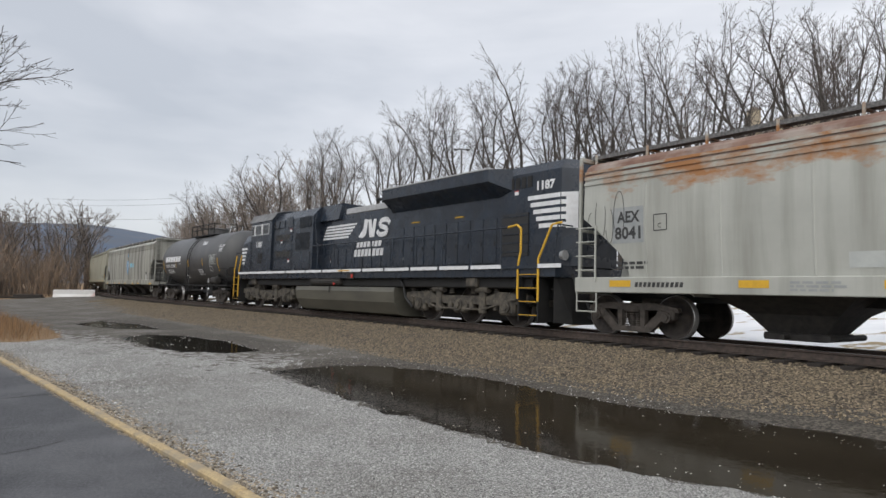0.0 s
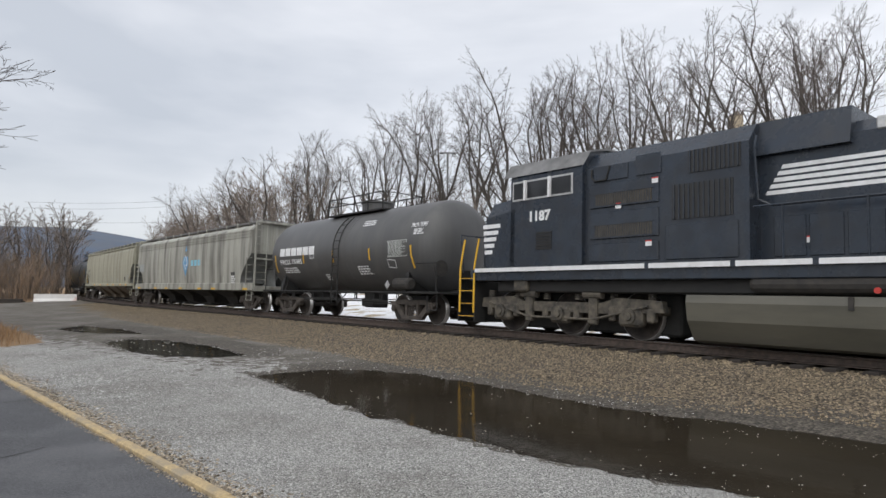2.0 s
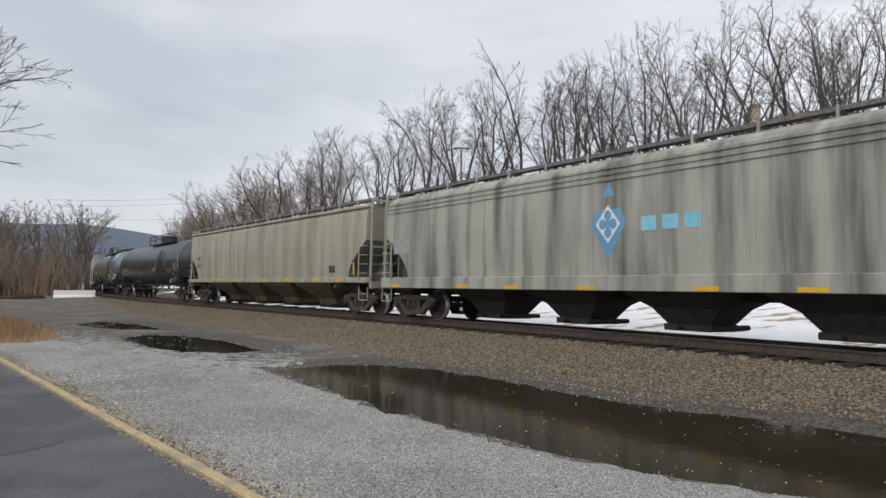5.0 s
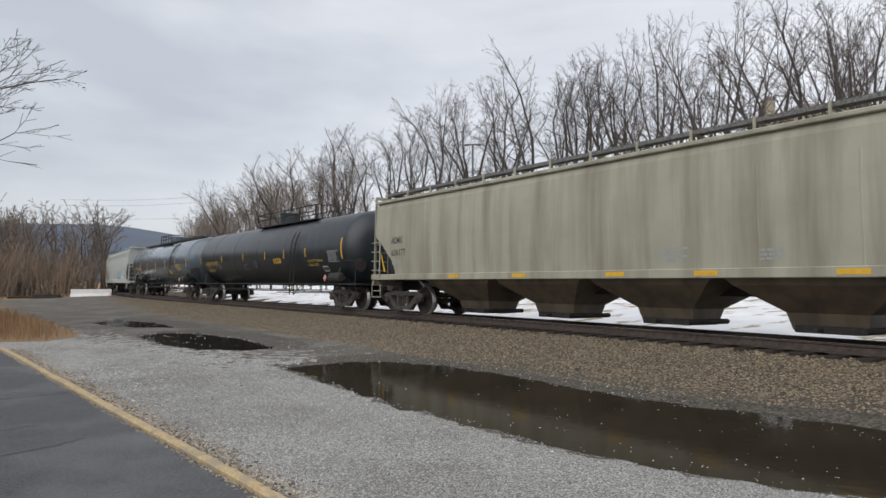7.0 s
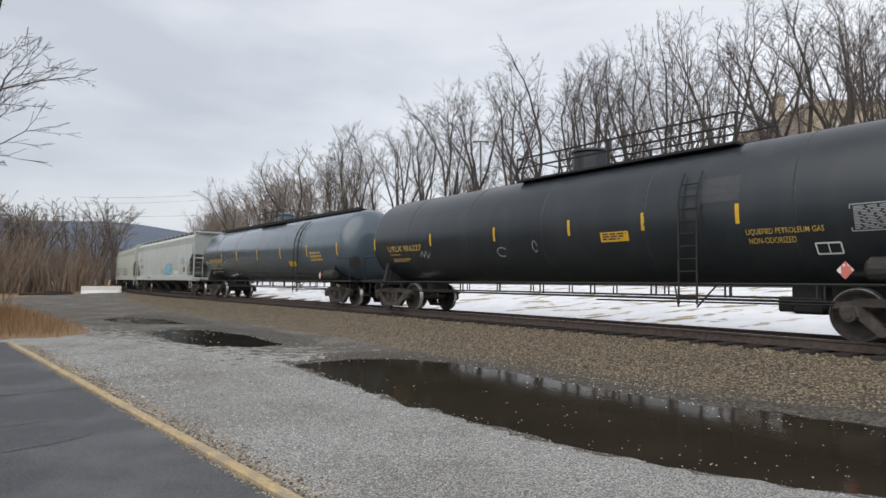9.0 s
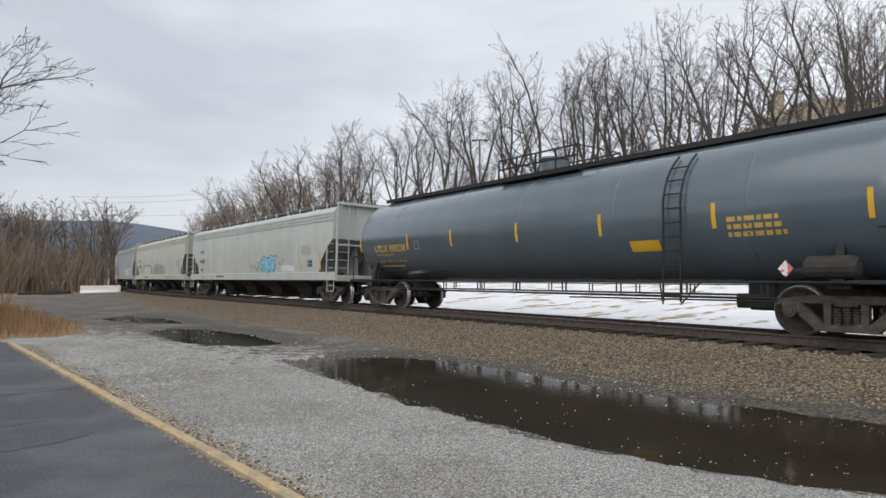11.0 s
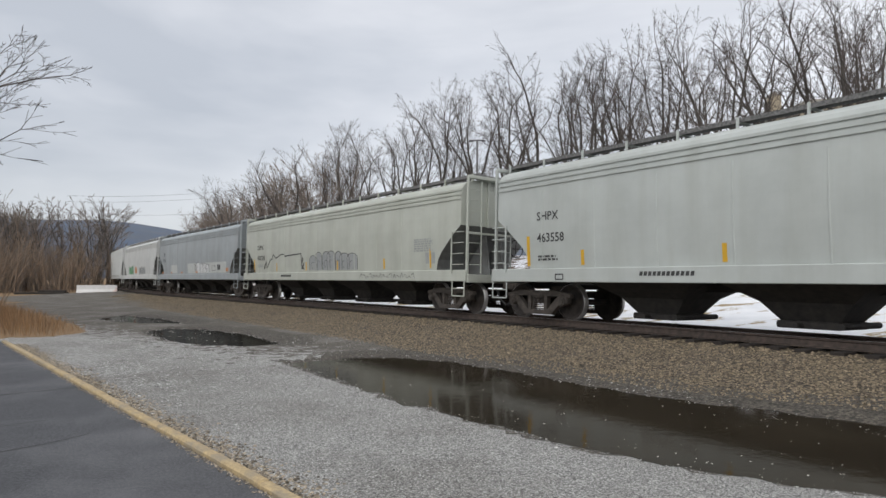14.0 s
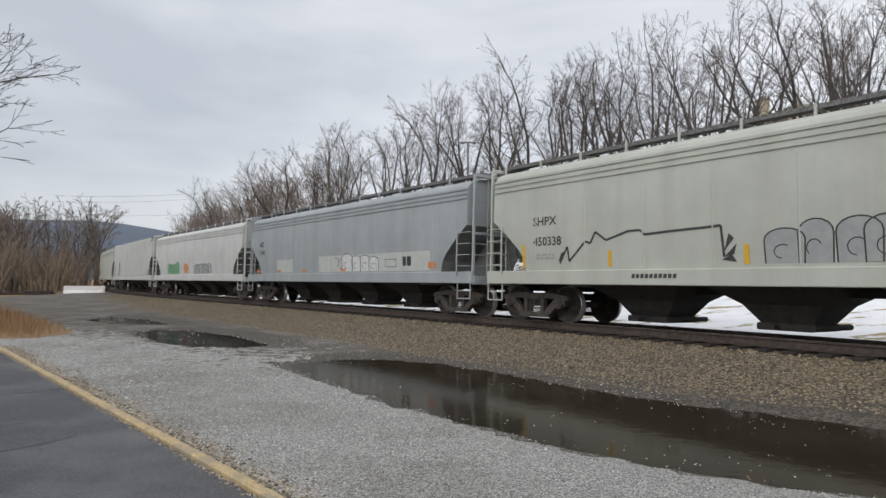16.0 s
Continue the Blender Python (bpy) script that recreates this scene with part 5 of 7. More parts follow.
def build_train():
    # rusty grey hopper ahead of the locomotive
    c = hopper_car(0, 9.3, 8.1, P_rusty, "grey covered hopper wagon with rust patches and brown roof", P_rusty_roof, 4)
    add_car(c, 9.1, 8.1)
    decal("number_patch", rect(-8.25, -7.45, 2.02, 2.80), bulge, M_greypatch, c)
    lettering("number", "AEX", -8.12, 2.46, 0.25, bulge, M_ink, c, 0.58, 0.03)
    lettering("number", "8041", -8.18, 2.10, 0.28, bulge, M_ink, c, 0.66, 0.03)
    decal("plate_mark", stroke([(-7.2, 2.25), (-6.9, 2.25), (-6.9, 2.58), (-7.2, 2.58), (-7.2, 2.25)], 0.02), bulge, M_ink, c)
    lettering("number", "C", -7.11, 2.3, 0.1, bulge, M_ink, c)
    decal("small_writing", bars(-8.15, 1.62, 1.0, 0.06, 2, 3), bulge, M_ink, c)
    decal("patch", rect(-3.6, -2.0, 1.42, 1.68) + rect(-0.5, 1.6, 1.35, 1.9), lambda z: bulge(z) - 0.002, M_palepatch, c)
    scrawl(c, -8.95, 1.9, 1.0, 1.2, 4, M_ink, 0.014, 4)
    sill_dashes(c, (-8.3, -5.4, -3.1, -0.6, 2.0, 4.4, 6.8), 0.55, 1.08, 0.14)
    decal("builder_mark", [p for k in range(11) for p in rect(-7.65 + k * 0.105, -7.58 + k * 0.105, 1.08, 1.18, 0.02)], flat_sill, M_ink, c)
    decal("small_writing", bars(-4.5, 1.2, 0.9, 0.04, 3, 5), flat_sill, M_greypatch, c)
    # locomotive
    c = locomotive(1)
    add_car(c, 29.63, 6.82)
    # charcoal tank
    c, sf = tank_car(2, 5.95, 4.25, 1.52, 2.45, P_tank_grey, "charcoal grey tank wagon with white lettering", 0.55, (0.58, 0.36), 0.35, 1.85, (-0.12, 0.85), placards=True, walk_x=0.25)
    add_car(c, 46.92, 4.25)
    blocks("name_block", [p for k in range(6) for p in rect(-4.3 + k * 0.49, -3.87 + k * 0.49, 2.36, 2.68, 0.0, 3)], sf, M_white, c)
    lettering("number", "PROX 75985", -4.28, 2.02, 0.2, sf, M_white, c, 1.85, 0.015)
    decal("small_writing", bars(-4.05, 1.9, 1.4, 0.05, 3, 7), sf, M_white, c)
    yellow_dashes(c, (-4.75, -2.32, -0.08, 2.3, 4.62), sf, 2.02, 2.42, 0.08)
    yellow_dashes(c, (-4.76, 4.64), sf, 1.72, 2.05, 0.08)
    decal("plate_mark", stroke([(-1.75, 2.22), (-1.45, 2.22), (-1.45, 2.5), (-1.75, 2.5), (-1.75, 2.22)], 0.025), sf, M_white, c)
    lettering("number", "C", -1.66, 2.26, 0.1, sf, M_white, c)
    decal("data_table", stroke([(3.4, 2.1), (4.44, 2.1), (4.44, 2.6), (3.4, 2.6), (3.4, 2.1)], 0.02) + bars(3.45, 2.57, 0.95, 0.018, 16, 8), sf, M_palepatch, c)
    decal("small_writing", bars(1.6, 3.42, 0.8, 0.045, 3, 10) + bars(1.5, 1.85, 0.8, 0.05, 4, 11) + bars(-0.9, 1.6, 0.35, 0.035, 4, 12), sf, M_white, c)
    decal("plate_mark", stroke([(3.35, 1.78), (3.75, 1.74), (3.78, 1.98), (3.38, 2.02), (3.35, 1.78)], 0.025), sf, M_white, c)
    lettering("number", "PROX 75985", 4.55, 2.98, 0.14, sf, M_white, c, 0.78, 0.012)
    decal("small_writing", bars(4.75, 2.92, 0.5, 0.03, 4, 33), sf, M_white, c)
    # streaked hopper with a blue emblem
    c = hopper_car(3, 9.0, 7.8, P_streak, "grime-streaked grey covered hopper wagon with blue emblem", None, 4, under=M_slope)
    add_car(c, 62.75, 7.8)
    dx, dz = 0.25, 2.42
    decal("emblem", [[(dx - 0.48, dz), (dx, dz - 0.78), (dx + 0.48, dz), (dx, dz + 0.95)]], bulge, M_blue, c)
    decal("emblem_inner", [[(dx - 0.33, dz), (dx, dz - 0.42), (dx + 0.33, dz), (dx, dz + 0.42)]], lambda z: bulge(z) + 0.003, M_white, c)
    decal("emblem_petal", [arc(dx + ox, dz + oz, 0.1, 0.12, 0, 330, 8) for ox, oz in ((0, 0.19), (0, -0.19), (0.14, 0), (-0.14, 0))] + rect(dx - 0.07, dx + 0.07, dz - 0.08, dz + 0.08), lambda z: bulge(z) + 0.006, M_blue, c)
    blocks("name_block", [p for k in range(3) for p in rect(1.1 + k * 0.5, 1.46 + k * 0.5, 2.22, 2.52)], bulge, M_sky_blue, c)
    decal("number_patch", rect(-8.3, -7.4, 2.05, 2.5), bulge, M_greypatch, c)
    decal("small_writing", bars(6.5, 1.62, 0.5, 0.06, 4, 13), bulge, M_white, c)
    decal("data_table", rect(6.5, 6.7, 1.66, 1.8) + rect(6.74, 6.94, 1.66, 1.8), bulge, M_ink, c)
    sill_dashes(c, (-8.4, -5.0, -3.0, -0.6, 2.3, 4.2, 8.0), 0.5, 0.97, 0.09)
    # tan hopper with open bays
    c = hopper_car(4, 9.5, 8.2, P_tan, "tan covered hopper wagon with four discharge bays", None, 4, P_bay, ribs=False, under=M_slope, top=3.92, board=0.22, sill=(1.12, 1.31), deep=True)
    add_car(c, 82.07, 8.2)
    lettering("number", "ADMX", -8.22, 2.33, 0.22, bulge, M_ink, c, 0.7, 0.008)
    lettering("number", "636177", -8.22, 1.92, 0.22, bulge, M_ink, c, 0.86, 0.008)
    decal("small_writing", bars(-8.2, 1.76, 0.7, 0.05, 2, 14) + bars(2.2, 1.75, 0.6, 0.05, 4, 15) + bars(4.2, 1.65, 0.55, 0.05, 3, 16) + bars(7.45, 1.85, 0.7, 0.06, 3, 17), bulge, M_greypatch, c)
    decal("data_table", rect(6.65, 6.87, 1.5, 1.76) + rect(6.9, 7.1, 1.5, 1.76), bulge, M_ink, c)
    decal("plate_mark", stroke([(-7.2, 2.0), (-7.0, 2.0), (-7.0, 2.3), (-7.2, 2.3), (-7.2, 2.0)], 0.018), bulge, M_greypatch, c)
    sill_dashes(c, (-5.0, -2.25, 0.8, 2.95, 5.5, 7.3), 0.5, 1.17, 0.10)
    decal("reflective_dash", [[(-8.75, 1.4), (-8.63, 1.4), (-8.85, 2.0), (-8.92, 2.0)]], bulge, M_yellow, c)
    yellow_dashes(c, (8.38,), bulge, 1.4, 1.85, 0.1)
    # long black gas tank
    c, sf = tank_car(5, 9.35, 7.8, 1.5, 2.42, P_tank_black, "long black pressure tank wagon with yellow lettering", 0.34, (0.5, 0.56), 4.2, 3.2, (-6.2, -3.1, 0.0, 3.1, 6.2), walk_x=1.6, valve_x=5.6, ladder_drop=0.7)
    add_car(c, 102.2, 7.8)
    lettering("number", "UTLX 956227", -7.5, 1.98, 0.19, sf, M_fadedyellow, c, 2.05, 0.012)
    decal("small_writing", bars(-7.4, 1.9, 0.9, 0.03, 1, 18) + bars(-7.3, 1.75, 1.2, 0.04, 2, 19), sf, M_fadedyellow, c)
    lettering("writing", "LIQUEFIED PETROLEUM GAS", 5.3, 1.86, 0.12, sf, M_fadedyellow, c, 1.36, 0.008)
    lettering("writing", "NON-ODORIZED", 5.33, 1.71, 0.11, sf, M_fadedyellow, c, 0.85, 0.008)
    yellow_dashes(c, (-8.42, -4.94, -1.86, 0.9, 3.02, 5.13), sf, 2.1, 2.48, 0.08)
    yellow_dashes(c, (8.2,), sf, 1.95, 2.75, 0.09)
    decal("yellow_placard", rect(1.88, 2.66, 1.9, 2.12, 0, 2), sf, M_yellow, c)
    decal("small_writing", bars(1.95, 2.09, 0.65, 0.035, 3, 20), lambda z: sf(z) + 0.004, M_ink, c)
    decal("data_table", stroke([(7.08, 1.85), (7.95, 1.85), (7.95, 2.28), (7.08, 2.28), (7.08, 1.85)], 0.02) + bars(7.13, 2.25, 0.80, 0.016, 15, 21), sf, M_greypatch, c)
    decal("plate_mark", stroke([(6.47, 1.5), (6.87, 1.5), (6.87, 1.68), (6.47, 1.68), (6.47, 1.5)], 0.03) + stroke([(6.67, 1.5), (6.67, 1.68)], 0.02), sf, M_white, c)
    decal("graffiti", stroke([(-5.6, 1.78), (-5.45, 1.95), (-5.4, 1.75), (-5.25, 1.95), (-5.2, 1.72), (-5.0, 1.9)], 0.03) + stroke(arc(-0.3, 1.9, 0.08, 0.14, 0, 320), 0.025) + stroke(arc(-1.6, 1.8, 0.2, 0.12, 30, 300), 0.03), sf, M_greypatch, c)
    decal("patch", rect(4.4, 5.2, 2.55, 3.05, 0, 3), lambda z: sf(z) - 0.004, M_tankpatch, c)
    # slate blue tank
    c, sf = tank_car(6, 9.35, 7.7, 1.5, 2.44, P_tank_blue, "long slate-blue pressure tank wagon with yellow lettering", -0.1, (0.42, 0.5), 4.7, 1.5, (-6.2, -3.1, 0.0, 3.1, 6.2), valve_x=5.6)
    add_car(c, 121.8, 7.7)
    lettering("number", "UTLX 950238", -7.50, 1.95, 0.24, sf, M_fadedyellow, c, 2.0, 0.022)
    lettering("writing", "THE TANK CAR PEOPLE", -7.45, 1.82, 0.07, sf, M_fadedyellow, c, 1.15, 0.004)
    lettering("writing", "LD LMT 190900 LB 73 450 KG", -7.45, 1.60, 0.08, sf, M_fadedyellow, c, 1.75, 0.004)
    decal("small_writing", bars(-7.4, 1.5, 1.5, 0.05, 1, 23), sf, M_fadedyellow, c)
    yellow_dashes(c, (-8.55, -5.4, -3.0, -0.1, 2.7, 5.5, 8.2), sf, 2.0, 2.5, 0.09)
    decal("small_writing", bars(5.8, 2.2, 1.1, 0.09, 3, 24), sf, M_fadedyellow, c)
    decal("yellow_placard", rect(3.5, 4.25, 1.62, 1.85, 0, 2), sf, M_yellow, c)
    part("roof_walk", Shape().box(-8.3, 8.3, -0.52, -0.2, 3.93, 3.98, 0.01).box(-8.3, 8.3, -0.54, -0.5, 3.90, 4.02), M_void, c)
    decal("plate_mark", stroke([(-4.95, 2.0), (-4.7, 2.0), (-4.7, 2.24), (-4.95, 2.24), (-4.95, 2.0)], 0.02), sf, M_greypatch, c)
    # pale hoppers
    c = hopper_car(7, 9.48, 8.17, P_pale, "pale grey covered hopper wagon with blue graffiti", None, 4, under=M_slope)
    add_car(c, 141.72, 8.17)
    lettering("number", "SHPX", -7.72, 2.5, 0.22, bulge, M_ink, c, 0.74, 0.01)
    lettering("number", "463558", -7.72, 1.95, 0.23, bulge, M_ink, c, 0.92, 0.012)
    decal("small_writing", bars(-7.7, 1.62, 0.75, 0.05, 2, 25), bulge, M_ink, c)
    decal("small_writing", bars(6.4, 2.45, 1.0, 0.045, 6, 26), bulge, M_greypatch, c)
    decal("data_table", rect(7.02, 7.2, 1.52, 1.66) + rect(7.24, 7.42, 1.52, 1.66) + rect(7.02, 7.2, 1.68, 1.8) + rect(7.24, 7.42, 1.68, 1.8), bulge, M_ink, c)
    yellow_dashes(c, (-8.1, 8.08), bulge, 1.36, 2.12, 0.11)
    yellow_dashes(c, (-6.28, -2.75, 0.4, 6.28), bulge, 1.36, 1.72, 0.1)
    decal("sill_vent", stroke([(-7.05, 1.02), (-6.8, 1.02), (-6.8, 1.14), (-7.05, 1.14), (-7.05, 1.02)], 0.03), flat_sill, M_ink, c)
    decal("builder_mark", [p for k in range(12) for p in rect(-4.6 + k * 0.11, -4.52 + k * 0.11, 1.1, 1.19, 0.015)], flat_sill, M_ink, c)
    x0 = 1.78
    edge = [(x0 - 0.35, 1.78), (x0 + 0.0, 1.52), (x0 + 0.18, 1.33), (x0 + 0.55, 1.36), (x0 + 0.8, 1.28), (x0 + 1.1, 1.38), (x0 + 1.45, 1.26), (x0 + 1.72, 1.42), (x0 + 1.86, 1.66), (x0 + 1.8, 1.88),
            (x0 + 2.1, 2.12), (x0 + 1.6, 2.06), (x0 + 1.3, 2.14), (x0 + 1.05, 2.0), (x0 + 0.7, 2.04), (x0 + 0.45, 2.12), (x0 + 0.15, 2.02), (x0 + 0.05, 1.84)]
    decal("graffiti_fill", [edge[1:9] + edge[9:10] + edge[11:]], bulge, M_sky_blue, c)
    decal("graffiti", stroke(edge + edge[:1], 0.028) + stroke([(x0 + 0.4, 1.95), (x0 + 0.14, 1.9), (x0 + 0.12, 1.72), (x0 + 0.38, 1.66), (x0 + 0.36, 1.46), (x0 + 0.12, 1.46)], 0.026) +
          stroke([(x0 + 0.52, 2.0), (x0 + 0.5, 1.44), (x0 + 0.84, 1.42)], 0.026) + stroke([(x0 + 1.2, 2.0), (x0 + 0.94, 1.98), (x0 + 0.96, 1.42), (x0 + 1.2, 1.44)], 0.026) + stroke([(x0 + 0.95, 1.7), (x0 + 1.15, 1.7)], 0.026) +
          stroke(arc(x0 + 1.5, 1.66, 0.22, 0.28, 0, 360, 14), 0.026), lambda z: bulge(z) + 0.004, M_ink, c)
    decal("graffiti", stroke([(0.55, 1.8), (0.66, 1.56), (0.78, 1.76), (0.84, 1.5), (1.0, 1.72), (1.06, 1.44), (1.22, 1.66), (1.3, 1.4)] + arc(1.42, 1.5, 0.1, 0.13, 200, 520, 9), 0.02) +
          stroke([(3.98, 1.62), (4.02, 1.84), (4.12, 1.68), (4.22, 1.86), (4.28, 1.64)], 0.022) + stroke([(4.4, 1.9), (4.48, 1.78), (4.6, 1.94)], 0.02) + stroke([(4.48, 1.78), (4.46, 1.64)], 0.02), bulge, M_ink, c)
    decal("patch", [[(4.25, 1.38), (5.6, 1.34), (5.62, 1.6), (4.3, 1.64)]], lambda z: bulge(z) - 0.002, M_palewhite, c)
    c = hopper_car(8, 8.93, 7.6, P_pale_b, "cream-grey covered hopper wagon with dark outline graffiti", None, 4, under=M_slope)
    add_car(c, 161.3, 7.6)
    lettering("number", "SHPX", -7.18, 2.4, 0.22, bulge, M_ink, c, 0.8, 0.01)
    lettering("number", "450338", -7.17, 1.9, 0.22, bulge, M_ink, c, 0.93, 0.012)
    decal("small_writing", bars(-7.1, 1.7, 0.7, 0.05, 2, 27) + bars(6.3, 2.3, 1.2, 0.045, 6, 28), bulge, M_greypatch, c)
    decal("graffiti", stroke([(-6.3, 1.45), (-6.05, 1.85), (-6.0, 1.5), (-5.5, 1.95), (-5.35, 1.9), (-5.2, 2.15), (-4.9, 1.95), (-4.3, 2.12), (-4.0, 2.12), (-3.9, 2.02), (-3.4, 2.05), (-2.6, 2.08), (-2.2, 2.1), (-2.15, 1.5)], 0.05), bulge, M_ink, c)
    decal("graffiti", [[(-6.35, 1.5), (-6.2, 1.55), (-6.1, 1.75), (-6.25, 1.7)], [(-2.15, 1.5), (-1.9, 1.75), (-1.95, 1.55)], [(-2.15, 1.6), (-2.05, 1.95), (-1.95, 1.85)], [(-2.2, 1.45), (-1.9, 1.4), (-2.0, 1.55)]], bulge, M_ink, c)
    bubble_row(c, -1.28, 1.36, 3.75, 0.72, 7, M_greypatch, M_ink, 3)
    yellow_dashes(c, (-7.58, 7.1), bulge, 1.36, 1.95, 0.1)
    yellow_dashes(c, (-4.86, -1.77, 1.0, 4.4), bulge, 1.36, 1.72, 0.1)
    decal("builder_mark", [p for k in range(10) for p in rect(-4.2 + k * 0.11, -4.12 + k * 0.11, 1.1, 1.19, 0.015)], flat_sill, M_ink, c)
    decal("graffiti", [p for k in range(16) for p in stroke([(2.9 + k * 0.22, 1.04 + 0.1 * (k % 2)), (3.0 + k * 0.22, 1.22 - 0.1 * (k % 3) / 2), (3.08 + k * 0.22, 1.06)], 0.02)], flat_sill, M_ink, c)
    decal("patch", rect(6.9, 7.4, 1.5, 1.85), bulge, M_greypatch, c)
    c = hopper_car(9, 8.3, 7.1, P_grey, "faded blue-grey covered hopper wagon with white graffiti", None, 4, under=M_slope)
    add_car(c, 179.2, 7.1)
    lettering("number", "AEX", -6.95, 2.55, 0.24, bulge, M_ink, c, 0.5, 0.01)
    lettering("number", "5748", -6.95, 2.15, 0.24, bulge, M_ink, c, 0.6, 0.01)
    decal("patch", rect(-1.0, 6.3, 1.34, 1.95) + rect(-5.0, -3.4, 1.36, 1.9), lambda z: bulge(z) - 0.003, M_palepatch, c)
    bubble_row(c, 0.9, 1.36, 2.45, 0.62, 4, M_palewhite, M_ink, 5)
    scrawl(c, 0.3, 1.4, 0.6, 0.5, 6, M_ink, 0.025, 2)
    decal("data_table", rect(4.8, 5.02, 1.5, 1.8) + rect(5.07, 5.3, 1.5, 1.8) + stroke([(3.8, 1.48), (4.45, 1.48), (4.45, 1.73), (3.8, 1.73), (3.8, 1.48)], 0.02), bulge, M_ink, c)
    decal("patch", rect(-7.3, -6.95, 1.36, 1.5) + rect(-5.0, -4.6, 1.36, 1.45) + rect(-2.5, -2.1, 1.36, 1.45) + rect(0.7, 1.1, 1.36, 1.45) + rect(6.2, 6.6, 1.4, 1.6), bulge, M_orange, c)
    c = hopper_car(10, 8.15, 6.95, P_white, "off-white covered hopper wagon with green graffiti", None, 4, under=M_slope)
    add_car(c, 196.3, 6.95)
    bubble_row(c, -4.9, 1.36, 2.4, 0.7, 4, M_green, M_ink, 7)
    bubble_row(c, 0.7, 1.36, 2.8, 0.7, 4, M_greypatch, M_ink, 8)
    decal("graffiti_fill", [arc(-1.1, 1.7, 0.5, 0.3, 0, 340, 10)], bulge, M_orange, c)
    scrawl(c, -6, 1.0, 12, 0.26, 9, M_greypatch, 0.03, 22)
    c = hopper_car(11, 8.2, 6.95, P_white, "ribbed light grey covered hopper wagon", None, 4, ribs=False, ribbed=True, under=M_slope)
    add_car(c, 213.4, 6.95)
    decal("small_writing", bars(-5.0, 2.4, 0.8, 0.12, 6, 31), lambda z: 1.665, M_ink, c)
    c = hopper_car(12, 8.2, 6.95, P_pale_b, "pale grey covered hopper wagon at the bend", None, 4, under=M_slope)
    add_car(c, 230.7, 6.95)


# Wagon grey made darker: the shade at the ends is put into the colour.
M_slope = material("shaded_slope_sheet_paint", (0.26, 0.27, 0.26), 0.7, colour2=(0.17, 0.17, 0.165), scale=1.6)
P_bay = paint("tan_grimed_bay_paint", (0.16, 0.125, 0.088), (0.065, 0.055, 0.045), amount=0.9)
M_palewhite = material("white_spray_paint", (0.66, 0.67, 0.66), 0.6, colour2=(0.58, 0.59, 0.58), scale=6)
M_tankpatch = material("grey_tank_patch", (0.045, 0.048, 0.055), 0.6, colour2=(0.055, 0.058, 0.062), scale=5)
build_train()


# ---- stones ----
def scatter_stones(name, px, py, pz, size, mat, label, seed, flat=0.7):
    """Many small angular stones in one mesh."""
    r = np.random.RandomState(seed)
    n = len(px)
    base = np.array([(1, 0, 0), (-0.5, 0.87, 0), (-0.5, -0.87, 0), (0.35, 0.5, 0.75), (-0.6, 0.0, 0.7), (0.35, -0.5, 0.72)])
    tri = np.array([(0, 3, 5), (0, 1, 3), (1, 4, 3), (1, 2, 4), (2, 5, 4), (2, 0, 5), (3, 4, 5)])
    v = base[None] * r.uniform(0.65, 1.25, (n, 6, 3))
    a = r.uniform(0, 2 * math.pi, n)
    c, s = np.cos(a)[:, None], np.sin(a)[:, None]
    x, y = v[:, :, 0] * c - v[:, :, 1] * s, v[:, :, 0] * s + v[:, :, 1] * c
    st = r.uniform(0.75, 1.3, (n, 1))
    sz = size[:, None]
    out = np.stack([px[:, None] + x * sz * st, py[:, None] + y * sz / st, pz[:, None] + (v[:, :, 2] * flat * r.uniform(0.7, 1.3, (n, 1)) - 0.15) * sz], -1).reshape(-1, 3)
    f = (tri[None] + 6 * np.arange(n)[:, None, None]).reshape(-1, 3)
    ob = new(name, mesh_of(name, out.tolist(), f.tolist(), mat))
    return tagged(ob, label, "stones", kind="stuff")


M_stone = material("brown_grey_ballast_stone", (0.255, 0.202, 0.132), 0.92, colour2=(0.165, 0.132, 0.092), scale=16, per_piece=0.7)
M_chip = material("pale_limestone_chip", (0.46, 0.455, 0.44), 0.92, colour2=(0.27, 0.265, 0.255), scale=14, per_piece=0.8)
M_pebble = material("mixed_pebble", (0.34, 0.285, 0.21), 0.9, colour2=(0.22, 0.185, 0.14), scale=14, per_piece=0.75)
M_fleck = material("pale_wet_stone", (0.55, 0.54, 0.51), 0.6, colour2=(0.40, 0.39, 0.36), scale=14, per_piece=0.35)


